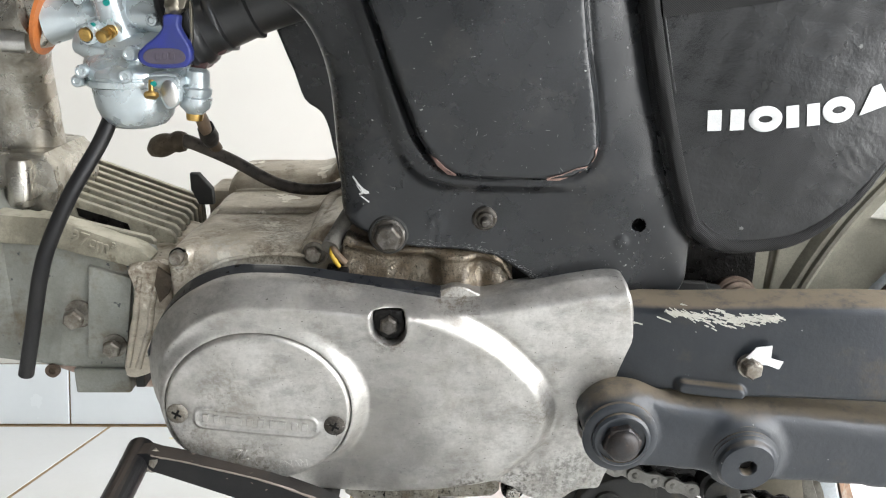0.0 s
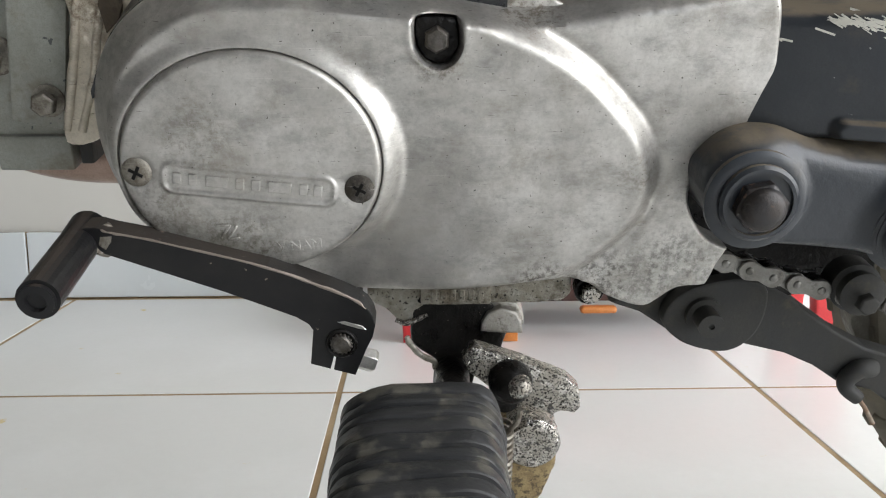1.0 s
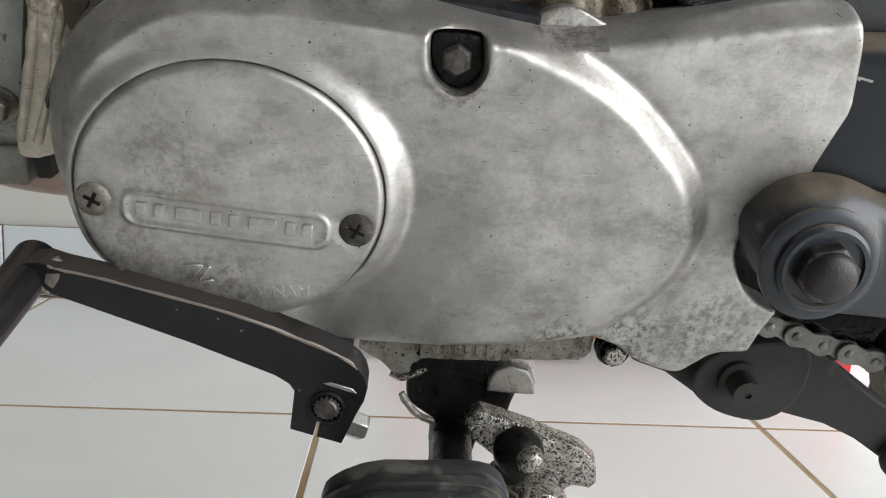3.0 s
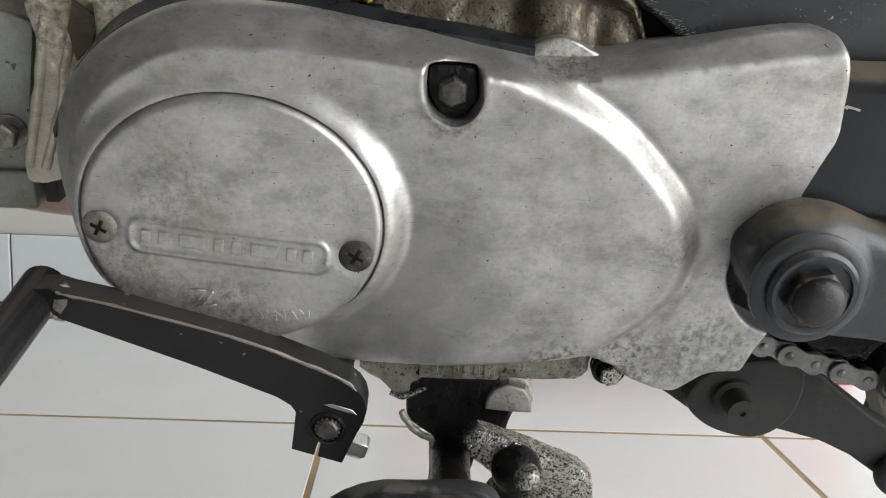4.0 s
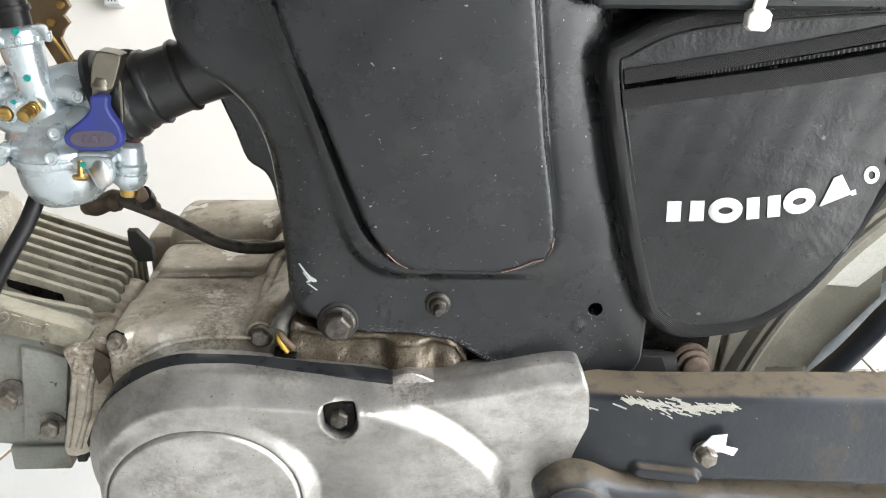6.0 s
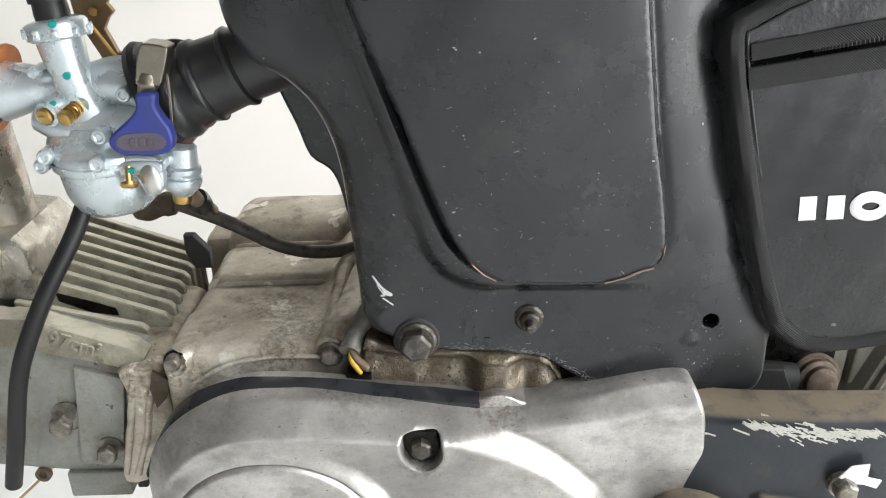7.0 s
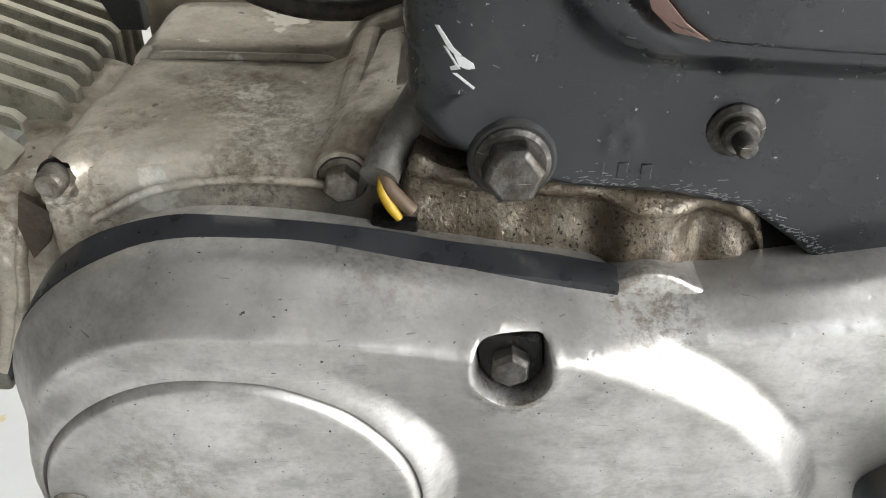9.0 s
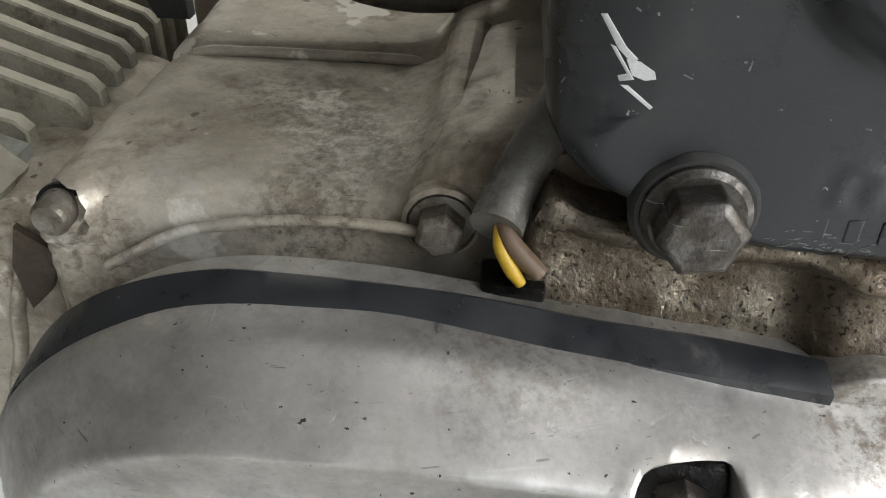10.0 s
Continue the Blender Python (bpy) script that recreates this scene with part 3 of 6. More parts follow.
M_RUST = surface("flaking_brown_rust", (0.30, 0.17, 0.10), (0.22, 0.155, 0.11), 0.7, 0.85, 0.1, big=0.01, fine=0.0015, bump=0.4, dirt=(0.36, 0.32, 0.26), dirt_range=(0.5, 0.7), dirt_size=0.012, seed=82.0)
M_PIPE = surface("tarnished_cast_pipe", (0.52, 0.50, 0.45), (0.38, 0.355, 0.30), 0.2, 0.36, 0.9, big=0.02, fine=0.0016, bump=0.2, dirt=(0.20, 0.175, 0.13), dirt_range=(0.5, 0.72), dirt_size=0.02, seed=84.0)
M_BOOT = surface("supple_black_rubber", (0.025, 0.026, 0.0265), (0.034, 0.034, 0.034), 0.28, 0.38, 0.0, big=0.02, fine=0.002, bump=0.08, dirt=(0.05, 0.046, 0.04), dirt_range=(0.6, 0.85), dirt_size=0.02, spec=0.5, seed=86.0)
M_WINE = plain("aged_wine_rubber", (0.075, 0.035, 0.032), 0.4, big=0.006, fine=0.001)
M_NUT = surface("rust_bitten_black_nut", (0.026, 0.026, 0.027), (0.038, 0.030, 0.026), 0.34, 0.5, 0.3, big=0.006, fine=0.001, bump=0.3, chips=(0.17, 0.10, 0.07), chip_range=(0.6, 0.66), chip_size=0.005, seed=88.0)
M_WALLGRIME = surface("oil_speckled_casting", (0.27, 0.235, 0.18), (0.14, 0.108, 0.072), 0.2, 0.36, 0.6, big=0.010, fine=0.0015, bump=0.5, bump_size=0.0018, dirt=(0.055, 0.038, 0.02), dirt_range=(0.40, 0.62), dirt_size=0.013, dirt_rough=0.3, chips=(0.018, 0.013, 0.009), chip_range=(0.57, 0.63), chip_size=0.0010, pits=0.4, seed=90.0)
M_BRKT = surface("dirty_cast_bracket", (0.16, 0.15, 0.125), (0.10, 0.092, 0.075), 0.5, 0.65, 0.2, big=0.015, fine=0.002, bump=0.4, dirt=(0.05, 0.042, 0.032), dirt_range=(0.48, 0.7), dirt_size=0.012, seed=92.0)
M_WEAR = plain("worn_bare_edge", (0.30, 0.255, 0.215), 0.42, 0.5, big=0.005, fine=0.001)
M_EXHAUST = surface("heat_browned_exhaust", (0.40, 0.29, 0.24), (0.30, 0.21, 0.17), 0.3, 0.42, 0.7, big=0.03, fine=0.002, bump=0.06, dirt=(0.14, 0.09, 0.06), dirt_range=(0.55, 0.75), seed=80.0)
M_SOCKET = plain("pale_grey_socket_plastic", (0.52, 0.53, 0.54), 0.4, big=0.03, fine=0.004, micro=0.0, mottle=0.05)
M_SCUFF = plain("bare_grey_scuff", (0.17, 0.17, 0.165), 0.55, big=0.004, fine=0.001)
M_ORANGEWOOD = plain("orange_plastic", (0.62, 0.22, 0.05), 0.5)
M_GOLD = surface("gold_plated_grime", (0.40, 0.31, 0.16), (0.26, 0.19, 0.1), 0.4, 0.55, 0.7, big=0.006, fine=0.0012, bump=0.4, dirt=(0.05, 0.035, 0.02), dirt_range=(0.5, 0.62), dirt_size=0.004, seed=73.0)


# ---- the room: floor bed, walls, ceiling, yard outside ----
def slab(name, x0, x1, y0, y1, z0, z1, material, label, category, bevel=0.0):
    ob = part(name, block(x0 * 1000, x1 * 1000, y0 * 1000, y1 * 1000, z0 * 1000, z1 * 1000, bevel), material)
    return tagged(ob, label, category, kind="structure")


WALL_Y, TILE = 1.53, 0.478
floor = slab("floor", -2.514, 2.744, -2.31, WALL_Y, -0.12, -0.0007, M_GROUT, "floor of glazed white tiles with stained brown grout", "floor")
wall_north = slab("wall_north", -2.5, 2.5, WALL_Y, WALL_Y + 0.15, -0.12, 3.0, M_WALL, "plain cream painted wall above a tiled skirting", "wall")
# unseen; kept dark so the metal reflects little from the left
slab("wall_west", -2.65, -2.5, -2.2, WALL_Y + 0.15, -0.12, 3.0, M_UNSEEN_GREY, "unseen side wall, dark grey to dim light from the left", "wall")
slab("wall_east", 2.5, 2.65, 1.35, WALL_Y + 0.15, -0.12, 3.0, M_WALL, "plain cream painted pier beside the open side", "wall")
slab("wall_south", -2.65, 2.65, -2.35, -2.2, 2.7, 3.0, M_WALL, "plain painted beam over the open front", "wall")
# unseen wall, added to block daylight from the front
slab("added_wall_south_west", -2.65, 0.6, -2.35, -2.2, -0.12, 2.7, M_UNSEEN_GREY, "unseen wall added to block light from the front", "wall")
# unseen; kept dark so upward-facing metal stays dim
slab("ceiling", -2.65, 2.65, -2.35, WALL_Y + 0.15, 3.0, 3.12, M_UNSEEN_GREY, "unseen ceiling, dark grey to dim light from above", "ceiling")
slab("ground", -400, 400, -400, 400, -0.4, -0.13, M_GROUND, "plain concrete yard outside the open front", "ground")
baseboard = slab("baseboard", -2.5, 2.5, WALL_Y - 0.006, WALL_Y, 0.0, 0.112, M_GROUT, "pale glazed tile skirting along the cream wall", "baseboard")

# ---- the engine's left cover ----
COVER_RIM = [(-169, -91, 18), (-166, -62, 18), (-150, -38, 18), (-122, -22, 17), (-89, -20, 17), (-45, -26, 16), (-5, -31, 16), (20, -33, 14),
             (48, -28, 13), (96, -20, 13), (106, -29, 6), (110, -55, 1.5), (111, -77, 1.5), (106, -85, 2), (96, -89, 2), (86, -99, 2), (82.5, -112, 2), (86, -124, 2),
             (94, -134, 2), (103.5, -139.2, 2), (104, -141.5, 2), (101, -148.3, 2), (98, -157.6, 2), (95.5, -159.4, 2), (84, -160.6, 2), (77, -166, 2), (71, -170.3, 2), (63, -169.4, 2), (52, -164.6, 2), (40, -157, 4), (15, -156, 6), (-20, -158, 7), (-60, -157, 7),
             (-100, -152, 9), (-138, -141, 12), (-160, -120, 16)]
EGG = spline([(-40, -24), (-20, -32), (-8, -36), (2.5, -40.5), (18.6, -47.7), (33.6, -58.3), (45.5, -69.5), (53.5, -78.5), (59.5, -88.5), (63.9, -100.5), (62.5, -114), (55.8, -128), (42.5, -142), (24, -153), (-20, -164), (-60, -170),
              (-190, -175), (-200, -90), (-190, 0), (-60, 0), (-50, -12)], 6)
CAP_C, CAP_A, CAP_B = (-101.0, -92.0), 51.8, 46.0


def cap_distance(x, z):
    """Roughly how far outside the generator cap's rim a place lies."""
    u, w = (x - CAP_C[0]) / CAP_A, (z - CAP_C[1]) / CAP_B
    return (np.sqrt(u * u + w * w) - 1) * 48.0


POCKET = spline([(-36.6, -38), (-35.6, -35), (-32, -34.2), (-27.5, -34.2), (-23, -34.6), (-19.6, -35.4), (-18.4, -38.5), (-18.2, -46), (-21, -51.5), (-26.5, -54), (-32, -51.8), (-35.8, -46.5)], 6)


def pocket_distance(x, z):
    """Distance to the bolt pocket: round below, flat on top."""
    return sd_poly(x, z, POCKET)[0]


# the rolled edge along front and top: x, z, how far the bend reaches in, how deep it falls
ROLL = spline([(-100, -153, 6, 7), (-124, -148, 7, 10), (-142, -139, 10, 13), (-160, -120, 13, 16), (-169, -91, 14, 18), (-166, -62, 14.5, 19), (-150, -38, 14.5, 20), (-122, -22, 13.5, 20), (-89, -20, 13, 20),
               (-45, -26, 10.5, 20), (-5, -31, 8.5, 18), (20, -33, 8, 13), (48, -28, 8.5, 11), (104, -19, 9.5, 11), (150, -12, 9.5, 11)], 8, False)


def roll_fall(x, z):
    best = np.full(len(x), 1e18)
    a, b = np.zeros(len(x)), np.zeros(len(x))
    for p, q in zip(ROLL, ROLL[1:]):
        ex, ez = q[:2] - p[:2]
        t = np.clip(((x - p[0]) * ex + (z - p[1]) * ez) / (ex * ex + ez * ez), 0, 1)
        d = np.hypot(x - p[0] - t * ex, z - p[1] - t * ez)
        hit = d < best
        best = np.where(hit, d, best)
        a = np.where(hit, p[2] + t * (q[2] - p[2]), a)
        b = np.where(hit, p[3] + t * (q[3] - p[3]), b)
    u = np.clip(1 - best / a, 0, 1)
    return b * (0.35 * u * u * (3 - 2 * u) + 0.65 * np.maximum(u - 0.12, 0) / 0.88)


def cover_depth(x, z, d, r):
    face = np.where(z > -68, -28 + (-68 - z) * 0.2, -28 + (-68 - z) * 0.14)
    flange = -21 + np.clip(-50 - z, -30, 120) * 0.11
    egg, _ = sd_poly(x, z, EGG)
    y = flange + (face - flange) * (1 - step(-5.0, 5.0, egg))
    y += 0.8 * np.exp(-((egg - 5.0) / 2.0) ** 2) * step(-20, 5, x)
    cd = cap_distance(x, z)
    rise = np.clip((-33.6 + (-92 - z) * 0.02 - y) , -12, 0)
    y += rise * (1 - step(0.4, 9.0, cd)) ** 0.8 * step(-150, -112, z)
    y += 2.2 * (1 - step(-0.2, 0.7, cd))
    y += roll_fall(x, z) + rounded(d, 2.0)
    y += 3.0 * rounded(d, 5.0) / 5.0 * step(-140, -150, z) * (x < 40)
    p = pocket_distance(x, z)
    y -= 0.5 * np.exp(-((p - 1.8) / 1.3) ** 2)
    y = np.where(p < 0.8, y + (-20.0 - y) * (1 - step(-1.4, 0.8, p)), y)
    y += 0.25 * np.sin(x * 0.11 + z * 0.07) + 0.15 * np.sin(x * 0.23 - z * 0.19)
    return y


CAP_RING = np.array([(CAP_C[0] + CAP_A * math.cos(a), CAP_C[1] + CAP_B * math.sin(a)) for a in np.linspace(0, 2 * math.pi, 96, endpoint=False)])
EGG_LINE = EGG[(EGG[:, 0] > -15) & (EGG[:, 1] > -150)]
engine_cover = part("engine_cover", relief(COVER_RIM, cover_depth, 1.5, 6.0, 8, finer=[(-126, 18, -36, -18, 0.9), (-40, -15, -58, -31.5, 0.8)], lines=[(spline(COVER_RIM, 8)[:, :2], (-7.0, -5.0, -3.4, -2.0, -1.0, -0.4)), (CAP_RING, (-0.4, 0.1, 0.6, 1.2, 2.4, 4.0)), (EGG_LINE, (-5.5, -4.0, -2.5, -1.0, 0.5, 2.0, 3.5, 5.0, 6.2)), (POCKET, (-1.6, -0.9, -0.3, 0.3, 0.9, 1.8))]), M_COVER, motorcycle,
                    "worn bare aluminium engine side cover with scratches and pits", sharp=60)
bolt = hexagon(-27.5, -23, -43.5, 9.2, 8.5, turn=0.5)
# black fill: some grease, mostly shade painted into the bolt pocket
part("recess_dark_fill", roughen(dense(prism(np.array([(-27.5 + (a + 27.5) * 0.91, -44 + (b + 44) * 0.91) for a, b in POCKET]), -26.6, -19, 1.6), 2.5), 0.5, 0.3), M_OIL_SHADE, engine_cover, "black grease and painted shade filling the bolt recess")
part("bolt", add(turned([(5.7, 0), (5.7, 3), (5.0, 4), (0, 4)], (-27.5, -22, -43.5), seg=24), bolt), M_DARKBOLT, engine_cover, "grimy hexagon bolt in a recess")

# generator cap with its raised name panel and two screws
CAP_RIM = [(CAP_C[0] + CAP_A * math.cos(a), CAP_C[1] + CAP_B * math.sin(a), 2.6) for a in [2 * math.pi * k / 24 for k in range(24)]]


def panel_distance(x, z):
    u = (x + 102) * math.cos(0.105) - (z + 99) * math.sin(0.105)
    w = (x + 102) * math.sin(0.105) + (z + 99) * math.cos(0.105)
    q = np.maximum(np.abs(u) - 29.5, 0)
    return np.hypot(q, np.maximum(np.abs(w) - 1.5, 0)) - 4.2


def cap_depth(x, z, d, r):
    y = -35.4 - 1.4 * (1 - ((x - CAP_C[0]) / CAP_A) ** 2 - ((z - CAP_C[1]) / CAP_B) ** 2) + (-92 - z) * 0.02
    y = y + rounded(d, r) * 1.15
    p = panel_distance(x, z)
    y -= 0.9 * np.exp(-(p / 0.9) ** 2)
    for sx, sz in ((-146, -94), (-58.5, -101.5)):
        q = np.hypot(x - sx, z - sz)
        y = np.where(q < 9.0, y + (-34.9 - y) * (1 - step(6.2, 7.0, q)), y)
    return y


generator_cap = part("generator_cap", relief(CAP_RIM, cap_depth, 1.6, -22.0, 5, finer=[(-138, -66, -110, -88, 0.7)], lines=[(CAP_RING, (-4.0, -2.8, -1.9, -1.2, -0.7, -0.3))]), M_COVER, motorcycle,
                     "round bare aluminium generator cap with worn raised name panel", sharp=60)


def cross_screw(x, y, z, r, parent, material, label):
    head = turned([(r, 0), (r, 0.8), (r * 0.85, 1.5), (r * 0.45, 1.9), (0, 2.0)], (x, y, z), seg=24)
    return part("screw", head, material, parent, label)


for sx, sz, mt in ((-146, -94, M_BOLT), (-58.5, -101.5, M_DARKBOLT)):
    cross_screw(sx, -34.5, sz, 6.0, generator_cap, mt, "cross-head screw")
    slot = bmesh.new()
    for a in (0.5, 0.5 + math.pi / 2):
        b = block(-3.0, 3.0, -0.4, 0.4, -0.7, 0.7, 0.15, 1)
        b.transform(Matrix.Translation((sx, -36.3, sz)) @ Matrix.Rotation(a, 4, "Y"))
        add(slot, b)
    part("screw_slot", slot, M_OIL_SHADE, generator_cap)
# the maker's name is kept as plain raised shapes
for k, (lw, lx) in enumerate(((3.6, -130), (3.6, -124), (9, -114.5), (3.4, -105.6), (3.6, -99.4), (9.5, -90), (3.6, -80.6), (3.6, -75))):
    bar = block(-lw / 2, lw / 2, -0.7, 0.7, -2.4, 2.4, 0.5)
    bar.transform(Matrix.Translation((lx, -36.7, -99 - (lx + 102) * 0.105)) @ Matrix.Rotation(0.105, 4, "Y"))
    part("raised_bar", bar, M_COVER, generator_cap, "worn raised lettering block" if k == 0 else "")
writing("V NAM", 6.0, 0.25, (-93, -35.1, -128.5), 4, M_COVER, generator_cap, "cast_writing", "small cast letters on the cap")
mark = bmesh.new()
for ang, ox, oz, ln in ((0.95, -113, -119, 7), (0.95, -110.5, -119.5, 7), (0.0, -114, -116.5, 5), (0.2, -110, -122.5, 5)):
    b = block(-ln / 2, ln / 2, -0.35, 0.35, -0.5, 0.5, 0.2, 1)
    b.transform(Matrix.Translation((ox, -36.4, oz)) @ Matrix.Rotation(-ang, 4, "Y"))
    add(mark, b)
part("cast_mark", mark, M_COVER, generator_cap)

# black rubber seal lying along the cover's upper edge
strip_back = spline([(-164, -64), (-154, -41), (-139, -27), (-118, -19.5), (-100, -19), (-70, -21), (-42, -25.2), (-19, -27.8), (1, -31.4)], 6, False)
strip_front = spline([(-168, -68), (-157, -45.5), (-141, -31), (-121, -22.5), (-100, -20.5), (-70, -23.5), (-42, -27), (-19, -29.5), (1, -32)], 6, False)
seal = bmesh.new()
rows = []
for (bx, bz), (fx, fz) in zip(strip_back, strip_front):
    rows.append([seal.verts.new(c) for c in ((bx, -2, bz - 4), (bx, -2.2, bz + 1.4), (bx, -3.4, bz + 2.0), (fx, -8.6, fz + 1.4), (fx, -10.4, fz + 0.4), (fx, -10, fz - 3))])
for a, b in zip(rows, rows[1:]):
    for k in range(5):
        seal.faces.new((a[k], a[k + 1], b[k + 1], b[k]))
for end in (rows[0], rows[-1]):
    seal.faces.new(end)
bmesh.ops.recalc_face_normals(seal, faces=seal.faces)
part("rubber_seal", seal, M_SEAL, motorcycle, "black rubber sealing strip along the cover's top edge", sharp=50)

# ---- crankcase ----
CASE_RIM = [(-160, -40, 3), (-160, -22, 3), (-152, -13, 4), (-120, -12, 7), (-90, -12, 7), (-66, -11, 4), (-50, -17, 5), (-20, -20, 5), (10, -18, 5), (30, -15, 5), (42, -20, 5), (44, -34, 3),
            (44, -60, 2), (20, -150, 2), (-20, -168, 2), (-150, -150, 2), (-158, -100, 2)]


def case_depth(x, z, d, r):
    y = 17 + rounded(d, r) + 0.0 * x
    y += 3.0 * step(-38, -14, z) * step(-40, -60, x)
    y -= 5.0 * np.exp(-((x - 12) / 14) ** 2) * step(-60, -20, z)
    q = np.hypot(x + 154, z + 19.5)
    y -= 4.0 * (1 - step(7.0, 10, q))
    y += 6.0 * (1 - step(4.6, 6.0, q))
    return y


crankcase = part("crankcase", roughen(relief(CASE_RIM, case_depth, 2.0, 60.0, 8), 0.5, 0.12), M_CASE, motorcycle, "dull grey cast crankcase with oily stains", sharp=55)
# upper housing: a rising shell that reaches back across the engine
top = bmesh.new()
profile = [(17, -30), (19, -17), (24, -13.5), (40, -12.5), (70, -12), (87, -12), (90, -13.5), (94, -10.5), (120, -10), (139, -9.5), (142, -11.5), (146, -5), (156, 0), (170, 2), (190, 2.5), (204, 0), (213, -9), (216, -60)]
xs = [(-157, 4.0), (-152, 0.6), (-146, 0), (-120, 0), (-100, 0), (-88, 0), (-80, -2.5), (-74, -9), (-60, -14), (20, -16)]
grid = []
for (px, drop) in xs:
    row = []
    for (py, pz) in profile:
        lean_in = 0.03 * max(py - 20, 0) if px < -140 else 0
        row.append(top.verts.new((px + lean_in, py, pz - drop)))
    grid.append(row)
for a, b in zip(grid, grid[1:]):
    for k in range(len(profile) - 1):
        top.faces.new((a[k], a[k + 1], b[k + 1], b[k]))
foot = [top.verts.new((v.co.x - 1, v.co.y, -70)) for v in grid[0]]
for k in range(len(profile) - 1):
    top.faces.new((foot[k], foot[k + 1], grid[0][k + 1], grid[0][k]))
bmesh.ops.recalc_face_normals(top, faces=top.faces)
bmesh.ops.subdivide_edges(top, edges=list(top.edges), cuts=2, use_grid_fill=True, smooth=0.25)
part("upper_housing", roughen(top, 0.35, 0.1), M_CASE, crankcase, "dull stained crankcase top", sharp=48)
for ry, rz in ((89.5, -11.6), (141.5, -9.6)):
    part("ridge", roughen(tube([(-147, ry, rz - 1.2), (-138, ry, rz), (-112, ry, rz), (-90, ry, rz), (-84, ry, rz - 1.2)], 1.7, 12, 4), 0.25, 0.2), M_CASE, crankcase)
# bolt boss running back from the case bolt, and the two visible fasteners
boss = tube([(-73, 21, -16.5), (-71.5, 45, -10), (-70, 88, -6.5), (-70, 95, -9)], [7.6, 7.6, 7.6, 5], 24)
add(boss, turned([(8.4, 0), (8.2, 3.2), (7.2, 4.0), (6.9, 2.0), (0, 2.0)], (-73.5, 20, -16.5), seg=28))
part("boss", boss, M_CASE, crankcase)
part("rear_step", roughen(dense(block(-176, -140, 170, 212, -60, -16, 4), 6), 0.5, 0.1), M_CASE, crankcase)
part("cast_lip", roughen(tube([(-145, 15, -31.4), (-130, 15, -22.5), (-118, 15, -19), (-105, 15, -17.2), (-93, 15, -16.8), (-80.6, 15, -17.5), (-71, 15, -20.7)], 1.3, 12, 5), 0.3, 0.3), M_CASE, crankcase)
part("bolt", add(hexagon(-73.5, 16.5, -16.5, 9.0, 6), turned([(6.6, 0), (6.6, 1.5), (0, 1.5)], (-73.5, 17.6, -16.5), seg=24)), M_BOLT, crankcase, "grimy flanged case bolt")
# black disc behind the pin paints the shade of its hole
part("pin_hole_shade", turned([(6.8, 0), (6.8, 1), (0, 1)], (-153.6, 20.5, -21), seg=24), M_OIL_SHADE, crankcase)
part("dowel_pin", turned([(4.2, -10), (4.2, 5), (3.4, 6.2), (0, 6.4)], (-154.5, 19, -19.5), seg=24), M_BOLT, crankcase)
# rounded lug above the cover and the wall behind it
part("lug", roughen(dense(prism([(-1.6, -44), (-1.3, -33), (2.5, -29.6), (9.5, -27.6), (15.5, -28.8), (20.5, -31.4), (26, -33.8), (33, -36.4), (41, -39), (46, -46)], -9.5, 4, 4.5, 5, 4), 3), 0.2, 0.2), M_COVER, crankcase, "worn rounded lug on the cover's edge")
WALL_RIM = [(-54, -3.5, 2), (-46, -5.2, 2), (-37, -6.8, 2), (-17, -8.2, 2), (0, -8.3, 2), (17, -9.5, 2.4), (29, -10.7, 3), (36, -14, 3.5), (40.5, -22, 3), (43, -38, 2), (25, -41, 2), (0, -39, 2), (-30, -36, 2), (-56, -28, 2)]


def wall_depth(x, z, d, r):
    drop = np.interp(x, (-56, -37, -17, 0, 17, 29, 36, 43), (-3, -6.8, -8.2, -8.3, -9.5, -10.7, -14, -26)) - z
    y = 3.0 + rounded(d, r) + 5.0 * step(3.0, 8.0, drop) - 3.0 * step(11, 22, drop)
    arch = np.exp(-((x - 9.5) / 11.0) ** 4)
    y -= 8.0 * arch * step(0.5, 6.5, drop)
    y -= 3.5 * np.exp(-((x - 32) / 5.5) ** 2) * (1 - step(4, 8, drop))
    y -= 2.0 * step(22, 34, x) * step(6, 16, drop)
    y += 0.2 * np.sin(x * 0.31 + z * 0.2) + 0.12 * np.sin(x * 0.7 - z * 0.55)
    return y


part("case_wall", relief(WALL_RIM, wall_depth, 1.3, 32.0, 8), M_WALLGRIME, crankcase, "oily brown speckled crankcase wall with a rounded hump", sharp=60)
part("case_web", roughen(dense(prism([(-58, -18), (-56, 0), (-28, 6), (-28, -18)], 16, 24, 1.5), 5), 0.5, 0.2), M_GRIMY, crankcase, "grimy web behind the wire sleeve")
# wire sleeve with cut yellow and bare ends in a slot plate
SLEEVE_END, SLEEVE_WAY = Vector((-62.5, 6.0, -10.0)), Vector((-0.28, -0.83, -0.48)).normalized()
sleeve = tube([(-46, 31, 15), (-51, 24, 7.5), (-57, 17, -1), (-60.5, 12, -6.5), tuple(SLEEVE_END), tuple(SLEEVE_END - SLEEVE_WAY), (-60.7, 11.6, -6.8)], [5.4, 5.2, 5.0, 5.1, 5.3, 4.5, 4.2], 24, 0, caps=False)
# black disc inside the sleeve paints its unlit hollow
part("sleeve_shade_disc", turned([(4.5, 0), (4.5, 0.4), (0, 0.4)], SLEEVE_END - SLEEVE_WAY * 3.0, SLEEVE_WAY, 20), M_OIL_SHADE, motorcycle)
part("wire_sleeve", sleeve, M_SLEEVE, motorcycle, "cut black plastic wire sleeve")
